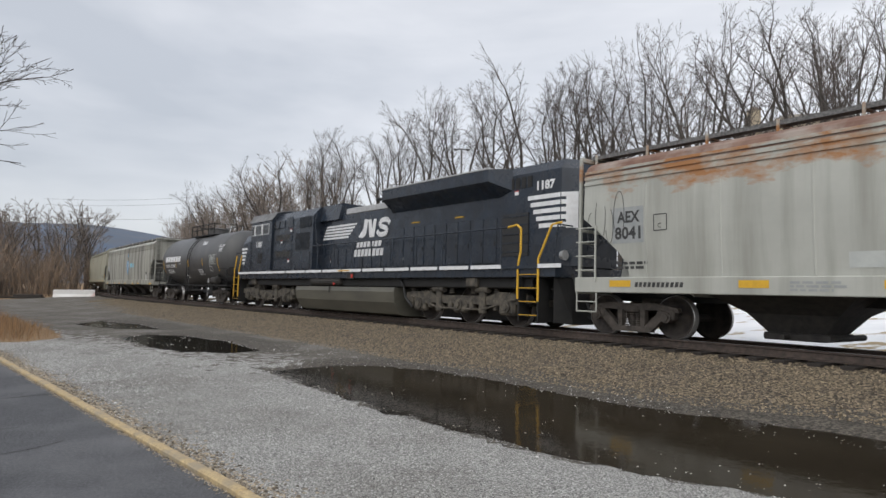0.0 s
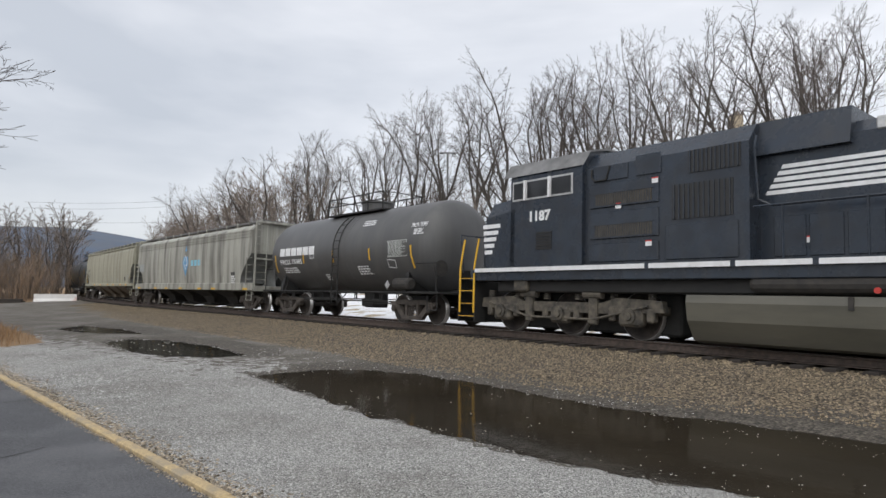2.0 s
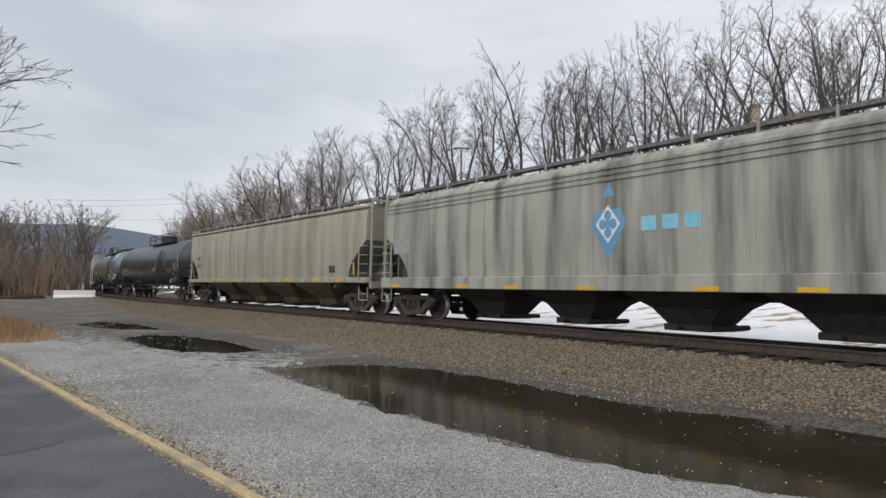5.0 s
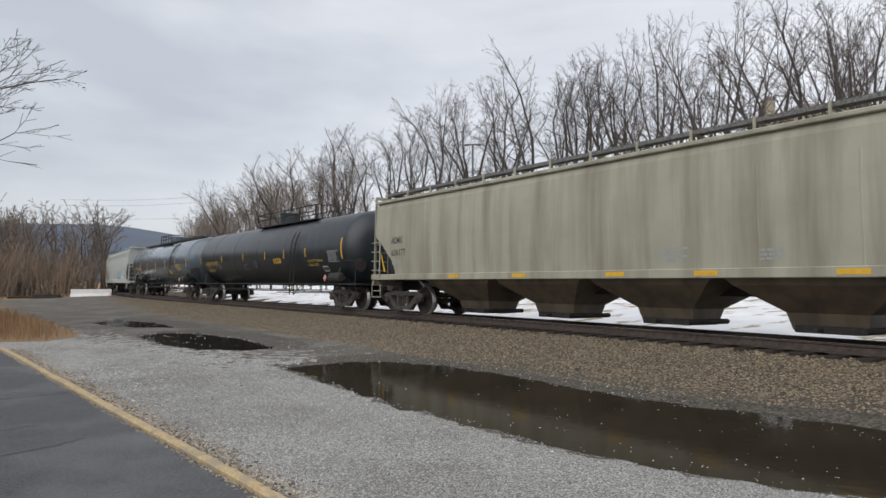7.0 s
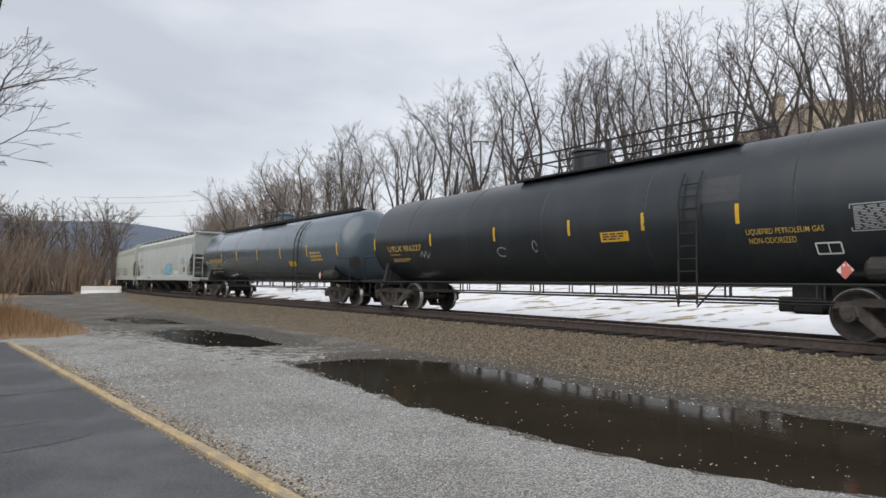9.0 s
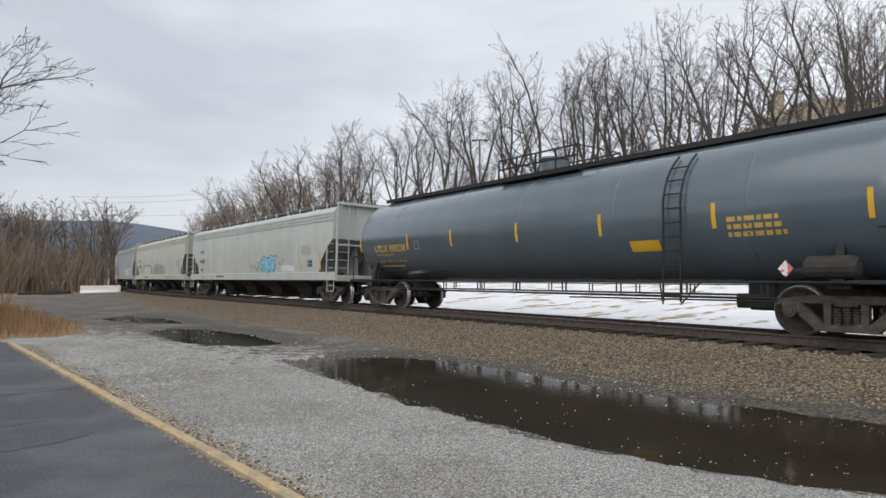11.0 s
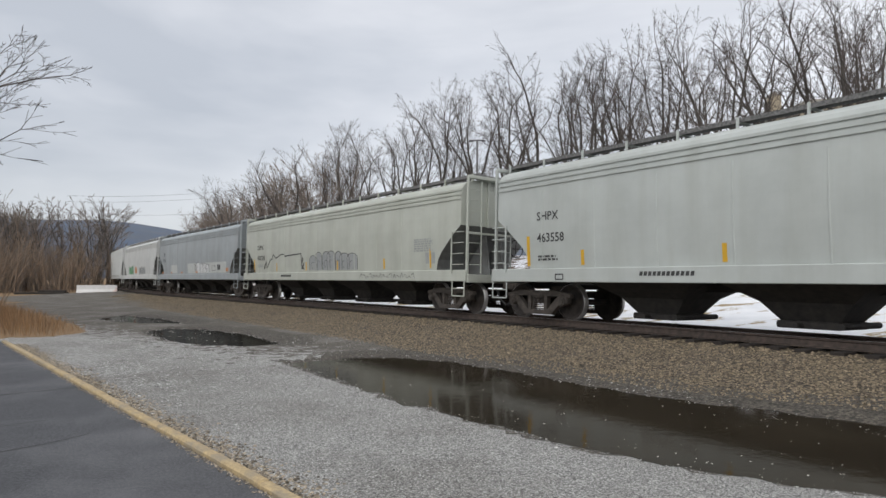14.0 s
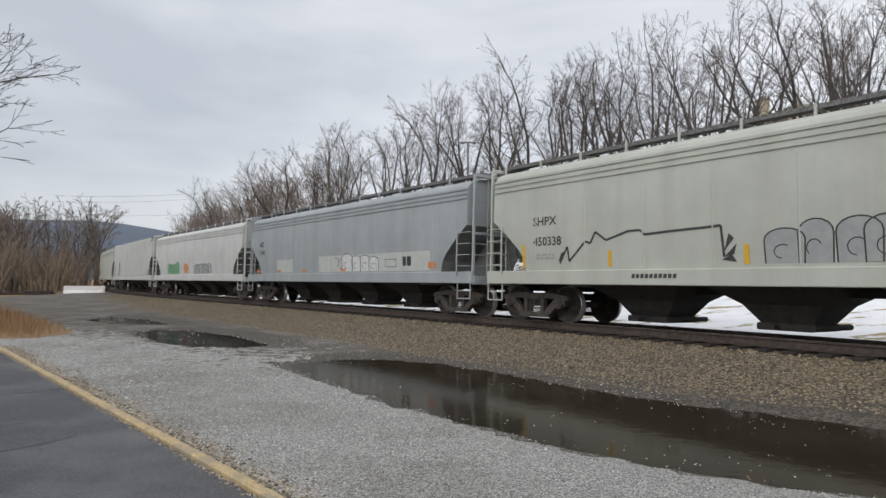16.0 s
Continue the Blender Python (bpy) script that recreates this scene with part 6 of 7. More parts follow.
def lay_stones():
    r = np.random.RandomState(12)
    # ballast on the bank, thinning out with distance
    n = 80000
    s = 3 + 62 * r.uniform(0, 1, n) ** 1.7
    off = np.concatenate([r.uniform(-4.5, -0.95, int(n * 0.9)), r.uniform(1.0, 3.4, n - int(n * 0.9))])
    lx = np.interp(s, ARC, LINE_X) + off * np.cos(np.interp(s, ARC, LINE_H))
    ly = np.interp(s, ARC, LINE_Y) + off * np.sin(np.interp(s, ARC, LINE_H))
    z, _, _, _ = ground_height(lx, ly)
    keep = (z > WATER_Z - 0.03) & (pool_depth(lx, ly, BIG_POOL) < -0.38 + 0.2 * waves(lx, ly, 3, 71))
    scatter_stones("ballast", lx[keep], ly[keep], z[keep], r.uniform(0.009, 0.026, n)[keep], M_stone, "brown-grey crushed ballast stones on the railway bank", 3, 0.9)
    # ballast between and around the sleepers
    n = 7000
    s = 3 + 50 * r.uniform(0, 1, n) ** 1.5
    off = np.where(r.uniform(0, 1, n) < 0.7, r.uniform(-0.95, -0.1, n), r.uniform(0.15, 1.35, n))
    lx = np.interp(s, ARC, LINE_X) + off * np.cos(np.interp(s, ARC, LINE_H))
    ly = np.interp(s, ARC, LINE_Y) + off * np.sin(np.interp(s, ARC, LINE_H))
    z, _, _, _ = ground_height(lx, ly)
    scatter_stones("ballast", lx, ly, z, r.uniform(0.02, 0.04, n), M_stone, "dark brown ballast stones between the sleepers", 4, 0.9)
    # pale chips on the lot
    n = 110000
    d = 3.6 + 15 * r.uniform(0, 1, n) ** 1.5
    a = np.radians(r.uniform(-42, 40, n))
    px, py = d * np.sin(a), d * np.cos(a)
    z, _, off, side = ground_height(px, py)
    keep = (side > 0.05) & (off < -4.2) & (z > WATER_Z - 0.01)
    keep &= pool_depth(px, py, DRY_GRASS) < 0.2
    keep &= (bare_dirt(px, py) < r.normal(0, 0.9, n)) | (r.uniform(0, 1, n) < 0.2)
    keep &= r.uniform(0, 1, n) < 0.72 + 0.5 * waves(px, py, 1.1, 41) + 0.4 * waves(px, py, 3.5, 42)
    size = r.uniform(0.004, 0.012, n) * np.clip(d / 7, 0.8, 1.6) * np.where(r.uniform(0, 1, n) < 0.03, 1.8, 1.0)
    scatter_stones("gravel", px[keep], py[keep], z[keep], size[keep], M_chip, "pale grey limestone chippings spread over the lot", 5)
    # coarser pebbles washed along the kerb
    n = 9500
    k, w = r.uniform(1, 22, n), np.abs(r.normal(0, 0.15, n)) - 0.03
    px = KERB_END[0] + KERB_DIR.x * k - KERB_DIR.y * w
    py = KERB_END[1] + KERB_DIR.y * k + KERB_DIR.x * w
    z, _, _, _ = ground_height(px, py)
    scatter_stones("pebbles", px, py, np.maximum(z, 0.0), r.uniform(0.007, 0.024, n), M_pebble, "brown and white pebbles washed against the kerb", 6)
    n = 2600
    k, w = r.uniform(1, 22, n), -0.112 - np.abs(r.normal(0, 0.03, n))
    px = KERB_END[0] + KERB_DIR.x * k - KERB_DIR.y * w
    py = KERB_END[1] + KERB_DIR.y * k + KERB_DIR.x * w
    scatter_stones("pebbles", px, py, np.zeros(n) + 0.002, r.uniform(0.006, 0.014, n), M_pebble, "fine grit in the gutter of the asphalt", 7)
    # stones that break the water along the pools' edges and in spits
    for pool, n, seed in ((BIG_POOL, 15000, 8), (MID_POOL, 6000, 9), (FAR_POOL, 5000, 10)):
        xs, ys = [p[0] for p in pool], [p[1] for p in pool]
        px, py = r.uniform(min(xs) - 0.2, max(xs) + 0.2, n), r.uniform(min(ys) - 0.2, max(ys) + 0.2, n)
        d = pool_depth(px, py, pool)
        spit = waves(px * 0.9 + py * 0.7, (py * 0.9 - px * 0.7) * 0.35, 4.5, 90 + seed) + 0.35 * waves(px, py, 9, 95 + seed)
        share = np.where(d < 0.12, 0.35, np.where(spit > 0.30, 0.3, np.where((py < 8.2) & (px > 1.2) & (d < 1.0), 0.16, 0.012)))
        share = np.where(d > 0.75, share * 0.35, share)
        nearby = (d > -0.15) & (r.uniform(0, 1, n) < share)
        size = r.uniform(0.004, 0.015, n) * np.clip(py / 9, 0.8, 1.7)
        scatter_stones("pool_stones", px[nearby], py[nearby], np.full(nearby.sum(), WATER_Z), size[nearby], M_fleck, "pale wet stones breaking the puddle surface", seed)


lay_stones()


# ---- bare trees ----
M_bark = material("grey_brown_bark", (0.092, 0.080, 0.069), 0.95, colour2=(0.042, 0.036, 0.031), scale=7, stretch=(2, 2, 0.4), bump=0.01, bump_scale=12)
M_twig = material("brown_twig_bark", (0.110, 0.092, 0.080), 0.95, colour2=(0.060, 0.051, 0.046), scale=2)
# Grey-brown, greyed further in the colour for the haze of its distance.
M_thicket = material("hazed_grey_brown_thicket", (0.23, 0.195, 0.165), 0.95, colour2=(0.15, 0.127, 0.108), scale=0.8)
# Lightened copy of the twig colour: distance paleness painted in, on saplings too.
M_twig_pale = material("lightened_twig_bark", (0.25, 0.205, 0.17), 0.95, colour2=(0.15, 0.123, 0.104), scale=2)
M_brush = material("dead_brush", (0.29, 0.21, 0.145), 0.95, colour2=(0.17, 0.125, 0.09), scale=2, per_piece=0.3)
M_straw = material("dry_orange_grass", (0.33, 0.20, 0.10), 0.9, colour2=(0.20, 0.12, 0.065), scale=3, per_piece=0.4)


class Limbs:
    """Tapered branch pieces, kept as arrays and turned into one mesh."""

    def __init__(self, sides):
        self.rows, self.sides = [], sides

    def add(self, a, b, ra, rb):
        self.rows.append((a.x, a.y, a.z, b.x, b.y, b.z, ra, rb))

    def mesh(self, name, mat):
        q = np.array(self.rows)
        a, b, ra, rb = q[:, 0:3], q[:, 3:6], q[:, 6], q[:, 7]
        d = b - a
        d /= np.linalg.norm(d, axis=1)[:, None] + 1e-9
        ref = np.where(np.abs(d[:, 2:3]) > 0.9, np.array([[1.0, 0, 0]]), np.array([[0, 0, 1.0]]))
        u = np.cross(d, ref)
        u /= np.linalg.norm(u, axis=1)[:, None] + 1e-9
        w = np.cross(d, u)
        k = self.sides
        ang = np.arange(k) * 2 * math.pi / k
        ring = u[:, None] * np.cos(ang)[None, :, None] + w[:, None] * np.sin(ang)[None, :, None]
        lo, hi = a[:, None] + ring * ra[:, None, None], b[:, None] + ring * rb[:, None, None]
        verts = np.concatenate([lo, hi], 1).reshape(-1, 3)
        i = np.arange(k)
        quad = np.stack([i, (i + 1) % k, (i + 1) % k + k, i + k], -1)
        faces = (quad[None] + (2 * k) * np.arange(len(q))[:, None, None]).reshape(-1, 4)
        return mesh_of(name, verts.tolist(), faces.tolist(), mat)


def tree_model(seed, height, stems=1, spread=1.0, clear=0.5, lean=0.0, thick=0.0125, least=0.0068, last=4, twig=None):
    """A bare tree: a winding trunk that parts into a few rising limbs, arching branches and a rounded lace of twigs."""
    r = random.Random(seed)
    wood, twigs = Limbs(6), Limbs(3)
    steps, wander, lift = (8, 7, 4, 4, 1), (0.10, 0.18, 0.25, 0.3, 0.35), (0.04, 0.07, 0.05, 0.02, 0.0)

    def outward(d, k):
        a = r.uniform(0, 6.28)
        v = Vector((math.cos(a), math.sin(a), r.uniform(-0.25, 0.3)))
        return (d + (v - d * v.dot(d)).normalized() * k).normalized()

    def grow(p, d, length, rad, order):
        n = steps[order]
        thin = 0.35 if order == 0 else 0.6
        for i in range(n):
            d = (d + Vector((r.uniform(-1, 1), r.uniform(-1, 1), r.uniform(-0.7, 0.7))) * wander[order] + Vector((0, 0, lift[order]))).normalized()
            e = p + d * (length / n)
            r0, r1 = rad * (1 - thin * i / n), rad * (1 - thin * (i + 1) / n)
            (wood if order < 2 else twigs).add(p, e, max(r0, least), max(r1, least * 0.85))
            p = e
            if order == last:
                continue
            if order == 0:
                if i >= n // 2 and r.random() < 0.55:
                    grow(p, outward(d, r.uniform(0.7, 1.2) * spread), height * r.uniform(0.14, 0.26), r1 * 0.40, 1)
            elif i > 0 or order > 1:
                grow(p, outward(d, r.uniform(0.5, 0.95)), length * r.uniform(0.28, 0.5) * (1.1 - 0.3 * i / n), r1 * 0.46, order + 1)
        if order == 0:
            k = r.choice((2, 3, 3))
            a0 = r.uniform(0, 6.28)
            for j in range(k):
                a = a0 + 6.28 * j / k + r.uniform(-0.5, 0.5)
                out = r.uniform(0.16, 0.46) * spread
                grow(p, (d + Vector((math.cos(a), math.sin(a), 0)) * out).normalized(), height * r.uniform(0.40, 0.52), rad * r.uniform(0.5, 0.64), 1)
        elif order < last:
            for j in range(2):
                grow(p, outward(d, r.uniform(0.25, 0.55)), length * r.uniform(0.28, 0.42), rad * 0.36, order + 1)

    for k in range(stems):
        a = 6.28 * k / stems + r.uniform(-0.5, 0.5)
        tilt = 0.0 if stems == 1 else r.uniform(0.12, 0.26)
        grow(Vector((0.15 * math.cos(a) * (stems > 1), 0.15 * math.sin(a) * (stems > 1), -0.3)), Vector((lean + tilt * math.cos(a), tilt * math.sin(a), 1)).normalized(),
             height * clear * r.uniform(0.85, 1.1), height * thick * (1.1 if stems == 1 else 0.85), 0)
    top = max(row[5] for row in wood.rows + twigs.rows)
    k = height / top
    for limbs in (wood, twigs):
        limbs.rows = [tuple(v * k for v in row[:6]) + row[6:] for row in limbs.rows]
    tree = tagged(new("tree"), "tall bare deciduous tree on the snowy hillside", "tree", "trees on the hillside")
    for name, limbs, mat in (("trunk", wood, M_bark), ("crown", twigs, twig or M_twig)):
        ob = new(name, limbs.mesh(name, mat))
        ob.parent = tree
    return tree


def at_line(s, off):
    x, y, h = on_line(s, off)
    return x, y


def ground_at(x, y):
    return float(ground_height(np.array([x]), np.array([y]))[0][0])


# the wood's skyline: bearing and rise of each tall crown (metres per metre ahead of the eye), and its stems
SKYLINE = [(-0.372, 0.115, 2), (-0.345, 0.138, 2), (-0.31, 0.160, 2), (-0.265, 0.190, 2), (-0.23, 0.217, 1), (-0.175, 0.214, 2), (-0.155, 0.253, 1), (-0.115, 0.240, 2),
           (-0.08, 0.255, 1), (-0.04, 0.277, 1), (0.008, 0.302, 2), (0.060, 0.335, 2), (0.092, 0.343, 1), (0.146, 0.394, 1), (0.168, 0.300, 1), (0.218, 0.345, 1),
           (0.240, 0.372, 1), (0.275, 0.400, 2), (0.312, 0.385, 1), (0.360, 0.420, 2), (0.415, 0.405, 1), (0.455, 0.450, 2), (0.500, 0.420, 1), (0.520, 0.462, 2), (0.575, 0.475, 1),
           (0.625, 0.465, 1), (0.680, 0.480, 2), (0.740, 0.48, 1)]


def plant():
    r = random.Random(21)
    single = [tree_model(31 + i, 15.0, 1, sp, cl, ln) for i, (sp, cl, ln) in enumerate(((0.9, 0.5, 0.03), (1.1, 0.42, -0.08), (0.8, 0.56, 0.06), (1.0, 0.46, 0.0)))]
    double = [tree_model(41 + i, 15.0, 2, sp, cl, ln) for i, (sp, cl, ln) in enumerate(((0.8, 0.5, 0.0), (0.9, 0.44, 0.04), (0.75, 0.54, -0.05)))]
    plain = [tree_model(61 + i, 10.0, 1, 0.9, 0.42, 0.03, 0.0105, 0.010, 3, M_twig_pale) for i in range(3)]
    slim = [tree_model(75 + i, 10.0, 1, 0.7, 0.45, 0.0, 0.010, 0.022, 3, M_thicket) for i in range(2)]
    far = [tree_model(71 + i, 10.0, 2, 1.0, 0.34, 0.0, 0.011, 0.017, 3, M_twig_pale) for i in range(3)]
    broad = [tree_model(83 + i, 15.0, 1, 1.7, 0.3, 0.1, 0.011, 0.009) for i in range(2)]
    tall = {id(m): 15.0 for m in single + double + broad}
    used = set()

    def put(x, y, height, models, group="", label="", wide=(0.9, 1.1)):
        if y > 40 and -0.50 < x / y < -0.375:   # the gap through which the ridge shows
            return None
        src = models[r.randrange(len(models))]
        k = height / tall.get(id(src), 10.0)
        w = k * r.uniform(*wide)
        m = Matrix.Translation((x, y, ground_at(x, y) - 0.1)) @ Matrix.Rotation(r.uniform(0, 6.28), 4, "Z") @ Matrix.Diagonal((w, w, k, 1))
        ob = copy_thing(src, m) if src in used else src
        used.add(src)
        ob.matrix_basis = m
        return tagged(ob, label, "", group)

    def below_skyline(x, y, height, share):
        """The height that keeps a tree's top under the skyline."""
        rise = float(np.interp(x / y, [q[0] for q in SKYLINE], [q[1] for q in SKYLINE])) if y > 1 else 0.48
        return min(height, share * (EYE + y * rise - ground_at(x, y)))
    # the tall crowns along the foot of the slope
    walkway = np.arange(-12, 150, 0.5)
    for bearing, rise, stems in SKYLINE:
        off = r.uniform(17, 24) if bearing > -0.2 else r.uniform(11, 16)
        pts = [at_line(float(q), off) for q in walkway]
        x, y = min(pts, key=lambda p: abs(p[0] / p[1] - bearing) if p[1] > 5 else 9)
        put(x, y, EYE + y * rise - ground_at(x, y), single if stems == 1 else double, wide=(0.95, 1.2))
    # those between and behind them, round the bend and off to the side
    s = -30.0
    while s < 96:
        x, y = at_line(s, r.uniform(18, 30))
        put(x, y, below_skyline(x, y, r.uniform(12.0, 16.0), r.uniform(0.72, 0.95)), single + double)
        s += r.uniform(4.5, 8.0)
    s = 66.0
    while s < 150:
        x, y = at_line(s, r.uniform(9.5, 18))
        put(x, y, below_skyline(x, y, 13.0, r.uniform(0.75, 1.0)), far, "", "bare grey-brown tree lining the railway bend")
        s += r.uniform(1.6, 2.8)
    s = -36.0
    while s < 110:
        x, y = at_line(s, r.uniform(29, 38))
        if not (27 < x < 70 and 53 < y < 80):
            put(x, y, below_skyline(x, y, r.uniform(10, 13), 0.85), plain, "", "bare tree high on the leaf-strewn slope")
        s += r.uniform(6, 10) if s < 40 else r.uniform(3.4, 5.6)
    s = -25.0
    while s < 100:
        x, y = at_line(s, r.uniform(12.5, 17))
        put(x, y, r.uniform(4, 7), plain, "", "slender bare young tree at the foot of the slope")
        s += r.uniform(9, 15)
    # thicket and trees beyond the bend
    for i in range(96):
        x = r.uniform(-72, -40)
        put(x, 104 + x * 0.62 + r.uniform(-5, 14), r.uniform(8.5, 12.0), slim + far[:1], "trees beyond the bend", "bare grey-brown tree in a thicket beyond the bend")
    for x, y, h in ((-15.4, 17.4, 13.0), (-17.8, 20.4, 14.0), (-20.4, 23.0, 10.5), (-25.0, 27.0, 12.0), (-16.6, 20.0, 7.5), (-15.2, 17.8, 9.0), (-16.2, 18.6, 11.5)):
        put(x, y, h, broad, "trees by the car park", "bare spreading tree beside the car park", (0.9, 1.1))


plant()


def brush_model(name, seed, height, radius, stems, mat, label):
    r = random.Random(seed)
    limbs = Limbs(3)
    for i in range(stems):
        a, d = r.uniform(0, 6.28), radius * math.sqrt(r.random()) * 0.8
        p = Vector((d * math.cos(a), d * math.sin(a), -0.1))
        v = Vector((math.cos(a) * r.uniform(0, 0.5), math.sin(a) * r.uniform(0, 0.5), 1)).normalized()
        h = height * r.uniform(0.55, 1.0)
        rad = 0.012 * height / 2
        for j in range(4):
            e = p + v * h / 4
            limbs.add(p, e, rad * (1 - j * 0.2), rad * (0.8 - j * 0.2))
            v = (v + Vector((r.uniform(-1, 1), r.uniform(-1, 1), r.uniform(-0.2, 0.4))) * 0.28).normalized()
            if j:
                for k in range(3):
                    w = (v + Vector((r.uniform(-1, 1), r.uniform(-1, 1), r.uniform(0, 0.6))) * 0.8).normalized()
                    t = e + w * h * r.uniform(0.12, 0.28)
                    limbs.add(e, t, rad * 0.5, rad * 0.2)
                    limbs.add(t, t + (w + Vector((r.uniform(-1, 1), r.uniform(-1, 1), 0.3)) * 0.6).normalized() * h * 0.14, rad * 0.3, rad * 0.15)
            p = e
    ob = new(name, limbs.mesh(name, mat))
    return tagged(ob, label, "bush", "bushes")


def plant_thicket():
    """Tall scrub that closes the view beyond the bend."""
    r = random.Random(8)
    models = [brush_model("thicket", 80 + i, 5.0, 3.2, 50, M_thicket, "dense tall leafless thicket beyond the bend") for i in range(2)]
    for i in range(48):
        x = r.uniform(-76, -39.5)
        y = 101 + x * 0.62 + r.uniform(-6, 9)
        k = r.uniform(0.7, 1.15)
        if -0.51 < x / y < -0.36:
            x -= 14
        m = Matrix.Translation((x, y, ground_at(x, y))) @ Matrix.Rotation(r.uniform(0, 6.28), 4, "Z") @ Matrix.Diagonal((k, k, k, 1))
        ob = models[i] if i < 2 else copy_thing(models[i % 2], m)
        ob.matrix_basis = m


def plant_brush():
    r = random.Random(5)
    kinds = [brush_model("shrub", 50 + i, 2.4, 1.5, 34, M_brush, "leafless brown scrub bush among dead grass") for i in range(3)]
    first = [True] * 3

    def put(x, y, k):
        i = r.randrange(3)
        m = Matrix.Translation((x, y, ground_at(x, y))) @ Matrix.Rotation(r.uniform(0, 6.28), 4, "Z") @ Matrix.Diagonal((k, k, k, 1))
        ob = kinds[i] if first[i] else copy_thing(kinds[i], m)
        first[i] = False
        ob.matrix_basis = m
    for i in range(16):
        x = r.uniform(-62, -37)
        put(x, 94 + x * 0.62 + r.uniform(-5, 8), r.uniform(1.6, 2.6))
    for i in range(34):
        t = r.random()
        put(-15.5 - 24 * t + r.uniform(-3.5, 0.5), 20.5 + 24 * t + r.uniform(-2, 2.5), r.uniform(0.9, 1.5) + 0.5 * t)
    for i in range(20):
        x, y = at_line(r.uniform(-15, 105), r.uniform(15, 30))
        put(x, y, r.uniform(0.8, 1.6))


plant_thicket()
plant_brush()


def grass_tufts():
    r = np.random.RandomState(9)
    n = 30000
    px, py = r.uniform(-30, -10.2, n), r.uniform(13, 34, n)
    d = pool_depth(px, py, DRY_GRASS)
    keep = (d > -0.15) & (r.uniform(0, 1, n) < np.clip(0.25 + d, 0.1, 1)) & (np.hypot(px, py) < 40)
    px, py = px[keep], py[keep]
    z, _, off, _ = ground_height(px, py)
    ok = off < -4.6
    px, py, z, d = px[ok], py[ok], z[ok], d[keep][ok]
    m = len(px)
    h = r.uniform(0.15, 0.7, m)  * np.clip(0.5 + d * 0.5, 0.4, 1.3)
    a = r.uniform(0, 6.28, m)
    w = r.uniform(0.003, 0.008, m)
    bx, by = r.normal(0, 0.28, m) * h, r.normal(0, 0.28, m) * h
    cx, cy = np.cos(a) * w, np.sin(a) * w
    v = np.stack([np.stack([px - cx, py - cy, z - 0.02], -1), np.stack([px + cx, py + cy, z - 0.02], -1),
                  np.stack([px + bx * 0.45 + cx * 0.7, py + by * 0.45 + cy * 0.7, z + h * 0.62], -1), np.stack([px + bx * 0.45 - cx * 0.7, py + by * 0.45 - cy * 0.7, z + h * 0.62], -1),
                  np.stack([px + bx * 1.2, py + by * 1.2, z + h], -1)], 1).reshape(-1, 3)
    k = 5 * np.arange(m)
    faces = [(i, i + 1, i + 2, i + 3) for i in k.tolist()] + [(i + 3, i + 2, i + 4) for i in k.tolist()]
    tagged(new("dry_grass", mesh_of("dry_grass", v.tolist(), faces, M_straw)), "tall dry orange-brown grass beside the lot", "grass", kind="stuff")


grass_tufts()

# ---- buildings, ridge and small things in the distance ----
M_brick = material("buff_brick", (0.46, 0.385, 0.275), 0.9, colour2=(0.37, 0.305, 0.215), scale=1.5, colour3=(0.42, 0.36, 0.27), scale3=0.5, amount3=0.5)
M_brick_dark = material("brown_render", (0.26, 0.22, 0.185), 0.9, colour2=(0.20, 0.17, 0.145), scale=1.2)
M_coping = material("pale_stone_coping", (0.40, 0.37, 0.32), 0.85, colour2=(0.32, 0.30, 0.26), scale=3)
# The blue of distant haze is put into the ridge's own colour.
M_ridge = material("haze_blue_ridge", (0.082, 0.118, 0.18), 0.95, colour2=(0.11, 0.13, 0.165), scale=0.012, colour3=(0.11, 0.115, 0.125), scale3=0.004, amount3=0.5)
M_pale_frame = material("pale_window_frame", (0.5, 0.48, 0.42), 0.7, colour2=(0.42, 0.4, 0.36), scale=4)
M_barrier = material("white_barrier_paint", (0.80, 0.79, 0.77), 0.7, colour2=(0.68, 0.66, 0.63), scale=1.5, colour3=(0.5, 0.2, 0.15), scale3=0.9, amount3=0.5, contrast3=(0.6, 0.7))
M_timber = material("dark_old_timber", (0.05, 0.042, 0.036), 0.9, colour2=(0.03, 0.026, 0.023), scale=6)
M_zinc = material("galvanised_pole", (0.22, 0.22, 0.22), 0.6, 0.3, colour2=(0.16, 0.16, 0.16), scale=5)


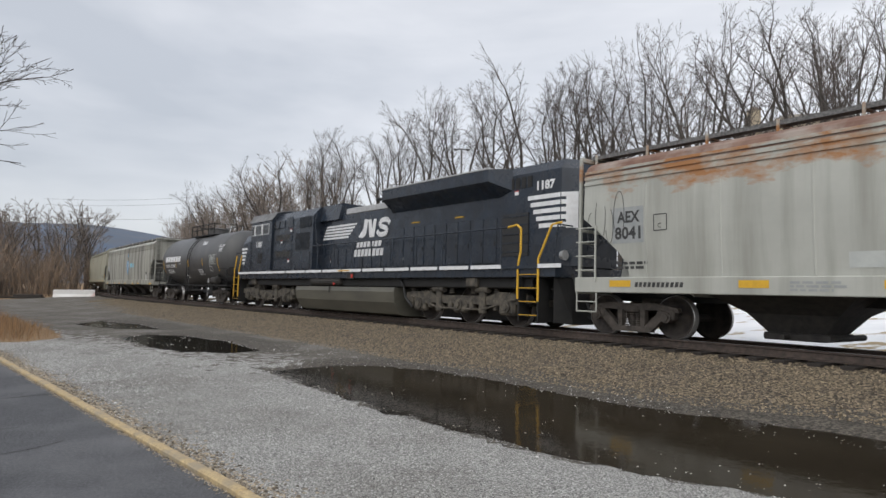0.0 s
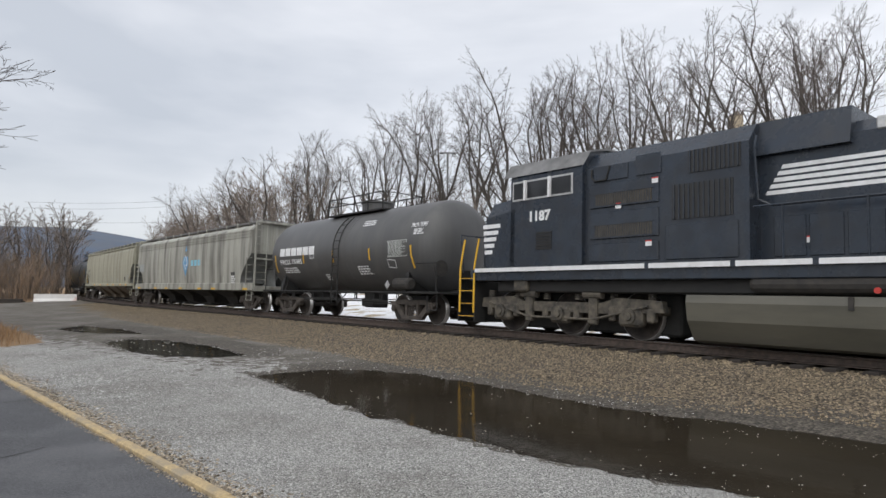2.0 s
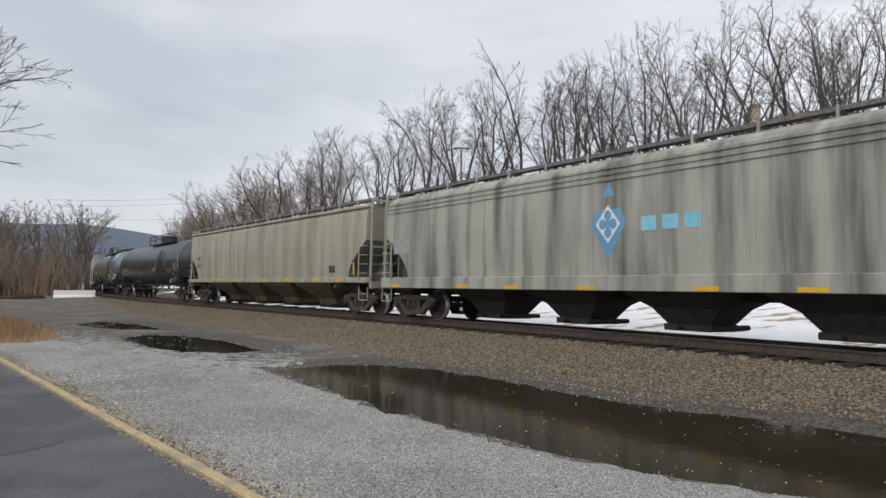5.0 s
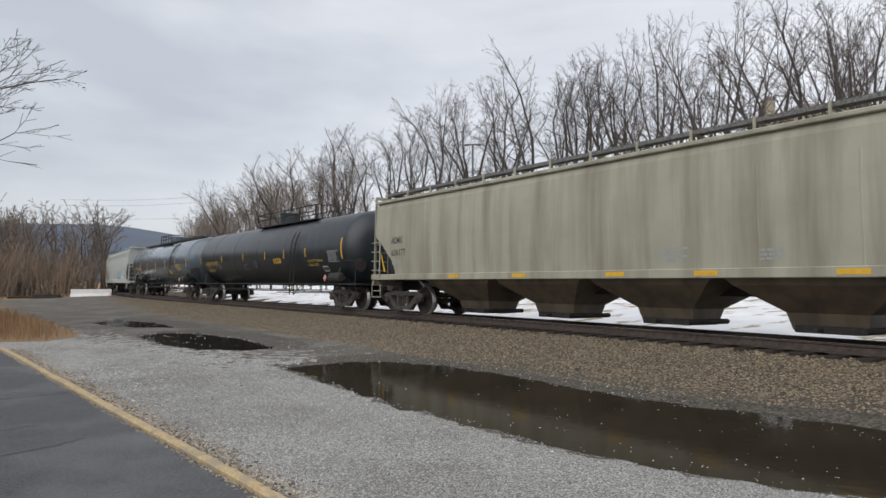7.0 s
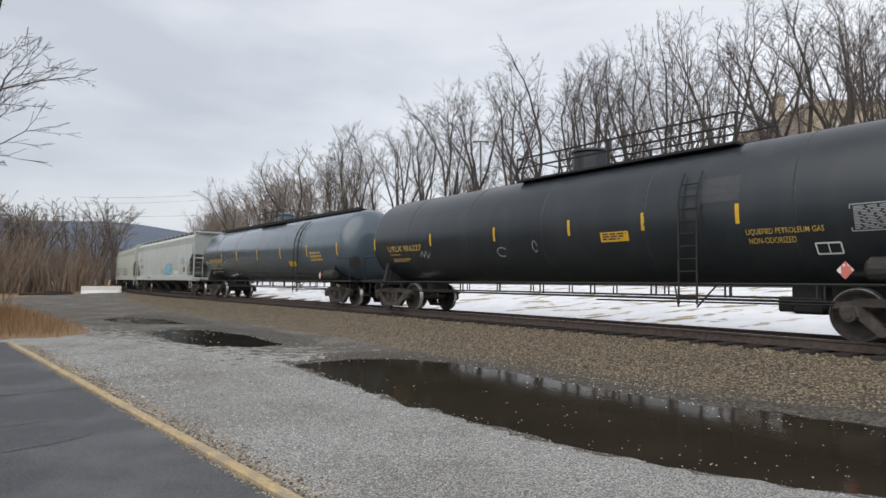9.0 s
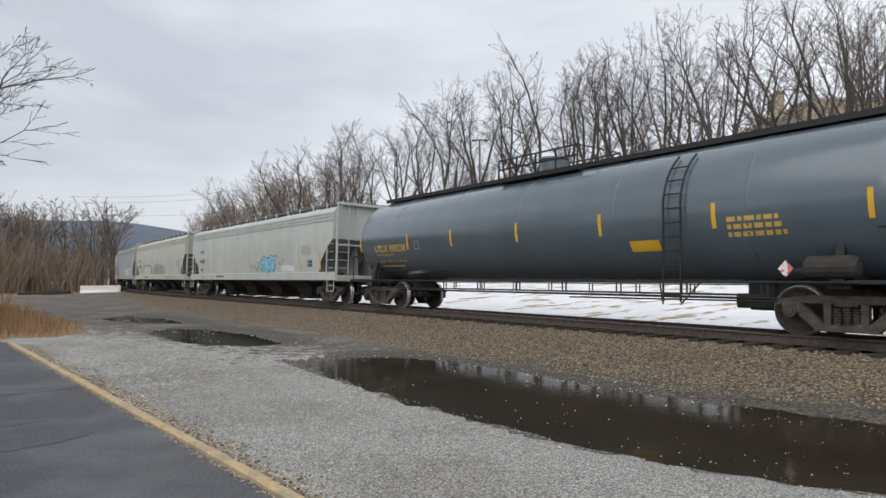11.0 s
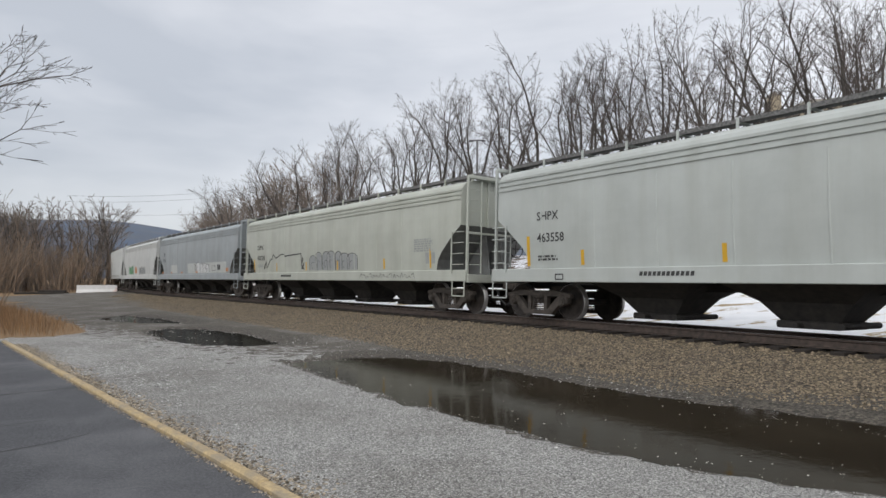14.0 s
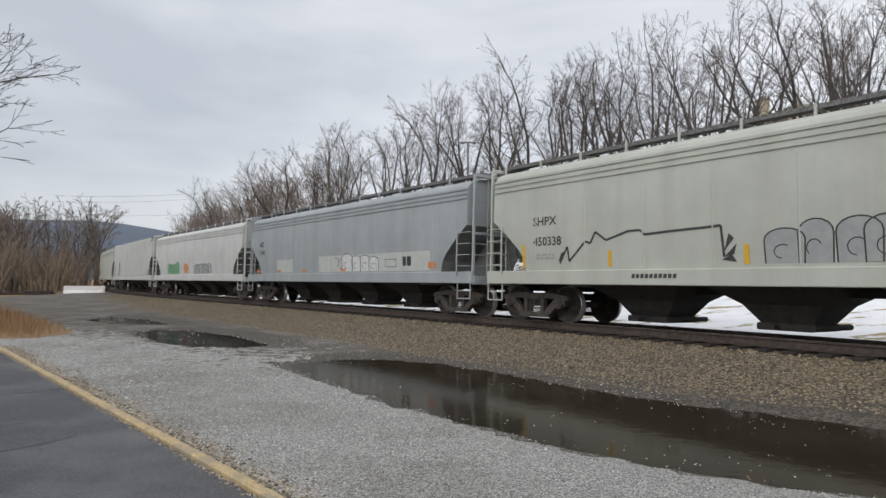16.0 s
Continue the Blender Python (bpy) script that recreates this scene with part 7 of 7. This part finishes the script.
def school():
    b = tagged(new("brick_building"), "long buff brick flat-roofed building behind the trees", "building")
    x0, y0, z0, top = 35.6, 60.1, 10.5, 18.4
    b.matrix_basis = pose(x0, y0, z0)
    h = top - z0
    part("wall", Shape().box(0, 34, 0, 16, 0, h), M_brick, b)
    part("roof", Shape().box(-0.15, 34.15, -0.15, 16.15, h, h + 0.3, 0.03), M_coping, b)
    part("wall", Shape().add([(-3.8, 1.5, 0), (0.0, 1.5, 0), (0.0, 9, 0), (-3.8, 9, 0), (-3.8, 1.5, h - 2.2), (0.0, 1.5, h - 0.3), (0.0, 9, h - 0.3), (-3.8, 9, h - 2.2)],
                             [(0, 1, 2, 3), (7, 6, 5, 4), (0, 4, 5, 1), (1, 5, 6, 2), (2, 6, 7, 3), (3, 7, 4, 0)]), M_brick_dark, b)
    ch = part("chimney", Shape().box(-2.2, -1.2, 2.6, 3.6, h - 3.0, h + 1.4, 0.05), M_brick, b)
    part("chimney_cap", Shape().box(-2.28, -1.12, 2.52, 3.68, h + 1.4, h + 1.55, 0.03).box(-1.95, -1.45, 2.85, 3.35, h + 1.55, h + 1.85), M_brick_dark, ch)
    for row, z in enumerate((h - 3.4, h - 6.2)):
        for i in range(10):
            x = 1.8 + i * 3.3
            w = part("window", Shape().box(x, x + 1.7, -0.04, 0.0, z, z + 1.7), M_pale_frame, b)
            for k in range(2):
                part("pane", Shape().box(x + 0.1 + k * 0.8, x + 0.8 + k * 0.8, -0.06, -0.04, z + 0.1, z + 0.9), M_glass, w)
                part("pane", Shape().box(x + 0.1 + k * 0.8, x + 0.8 + k * 0.8, -0.06, -0.04, z + 0.95, z + 1.6), M_pale_frame, w)
            part("sill", Shape().box(x - 0.1, x + 1.8, -0.12, 0.0, z - 0.15, z), M_coping, w)


school()


def ridge():
    r = np.random.RandomState(2)
    k = 120
    az = np.linspace(-1.15, 0.9, k)
    rows = []
    top = 178 - 60 * np.clip((az + 0.5) / 0.25, 0, 1) ** 1.4 + 7 * np.sin(az * 9) + 3 * np.sin(az * 27 + 1) + np.cumsum(r.normal(0, 0.5, k)) * 0.6
    verts, faces = [], []
    for f, dist in ((0.0, 1300), (0.35, 1500), (0.75, 1750), (1.0, 2000), (0.9, 2400)):
        for i in range(k):
            verts.append((dist * math.sin(az[i]), dist * math.cos(az[i]), f * float(top[i]) + (r.uniform(-2, 2) if 0 < f < 1 else 0) - 22))
    for j in range(4):
        for i in range(k - 1):
            faces.append((j * k + i, j * k + i + 1, (j + 1) * k + i + 1, (j + 1) * k + i))
    tagged(new("backdrop", mesh_of("backdrop", verts, faces, M_ridge, True)), "long wooded ridge far away, blue-grey with painted haze", "hill", kind="structure")


ridge()


def small_things():
    z = ground_at(-33.6, 62.2)
    ob = part("barrier", Shape().prism([(-0.3, 0), (0.3, 0), (0.25, 0.12), (0.14, 0.3), (0.11, 0.72), (-0.11, 0.72), (-0.14, 0.3), (-0.25, 0.12)], -1.75, 1.75), M_barrier)
    ob.matrix_basis = pose(-33.4, 62.0, z, 0, 0, 20)
    tagged(ob, "long white traffic barrier with reddish stains near the track", "barrier")
    for i, (dx, dy, dz, rz) in enumerate(((0, 0, 0, 15), (0.2, 0.3, 0, 18), (0.1, 0.15, 0.2, 12), (-2.3, 0.4, 0, 30))):
        x, y = -37.2 + dx, 60.8 + dy
        ob = part("timber_baulk", Shape().box(-1.2, 1.2, -0.13, 0.13, 0, 0.2, 0.02), M_timber)
        ob.matrix_basis = pose(x, y, ground_at(x, y) + dz, 0, 0, rz)
        tagged(ob, "dark discarded railway timber lying on the gravel", "timber", "timber pile")
    pole = tagged(new("lamp_post"), "tall grey lamp post on the wooded slope", "lamp post")
    pole.matrix_basis = pose(3.6, 60.0, ground_at(3.6, 60.0))
    hp = 14.6 - ground_at(3.6, 60.0)
    part("pole", Shape().rod((0, 0, 0), (0, 0, hp), 0.09, 8), M_zinc, pole)
    part("arm", Shape().box(-0.7, 0.7, -0.05, 0.05, hp, hp + 0.12), M_zinc, pole)
    for sx in (-0.75, 0.45):
        part("lamp_head", Shape().box(sx, sx + 0.35, -0.14, 0.14, hp - 0.06, hp + 0.06, 0.02), M_dark, pole)
    for k, (a, b) in enumerate((((-52, 88, 12.2), (-16, 96, 16.5)), ((-52, 88, 10.6), (-16, 96, 13.6)), ((-52, 88, 13.0), (-16, 96, 17.3)))):
        pts = []
        for i in range(13):
            t = i / 12
            pts.append(tuple(a[j] + (b[j] - a[j]) * t - (1.2 * 4 * t * (1 - t) if j == 2 else 0) for j in range(3)))
        tagged(part("power_line", Shape().loft_faces([(x, y + 0.013 * dy, z + 0.013 * dz) for x, y, z in pts for dy, dz in ((1, 0), (0, 1), (-1, 0), (0, -1))], 4, 13), M_rubber), "thin overhead wire strung across the valley", "cable", "overhead wires")


small_things()


# ---- everything that moves ----
def travelled(t):
    return 8.88993 * t + 0.024394 * t * t


def car_pose(s, pin):
    f, r = on_line(s - pin, GAUGE / 2), on_line(s + pin, GAUGE / 2)
    h = math.atan2(f[1] - r[1], f[0] - r[0])
    z = RAIL_Z - GAUGE / 2 * math.sin(CANT)
    return Matrix.Translation(((f[0] + r[0]) / 2, (f[1] + r[1]) / 2, z)) @ Matrix.Rotation(h, 4, "Z") @ Matrix.Rotation(-CANT, 4, "X"), h


def motions():
    for car, s0, pin in TRAIN:
        walk(car, [(k / 2, car_pose(s0 - travelled(k / 2), pin)[0]) for k in range(33)])
    for bogie, index, x in BOGIES:
        car, s0, pin = TRAIN[index]
        rows = []
        for k in range(17):
            s = s0 - travelled(float(k))
            turn = on_line(s - x, 0)[2] - math.pi / 2 - car_pose(s, pin)[1]
            turn = (turn + math.pi) % (2 * math.pi) - math.pi
            rows.append((float(k), pose(x, 0, 0, 0, 0, math.degrees(turn))))
        walk(bogie, rows)
    for wheels, x, r in SPIN:
        rows = []
        for k in range(241):
            t = k / 15
            rows.append((t, Matrix.Translation((x, 0, r)) @ Matrix.Rotation((travelled(t) / r) % (2 * math.pi), 4, "Y")))
        walk(wheels, rows)


motions()
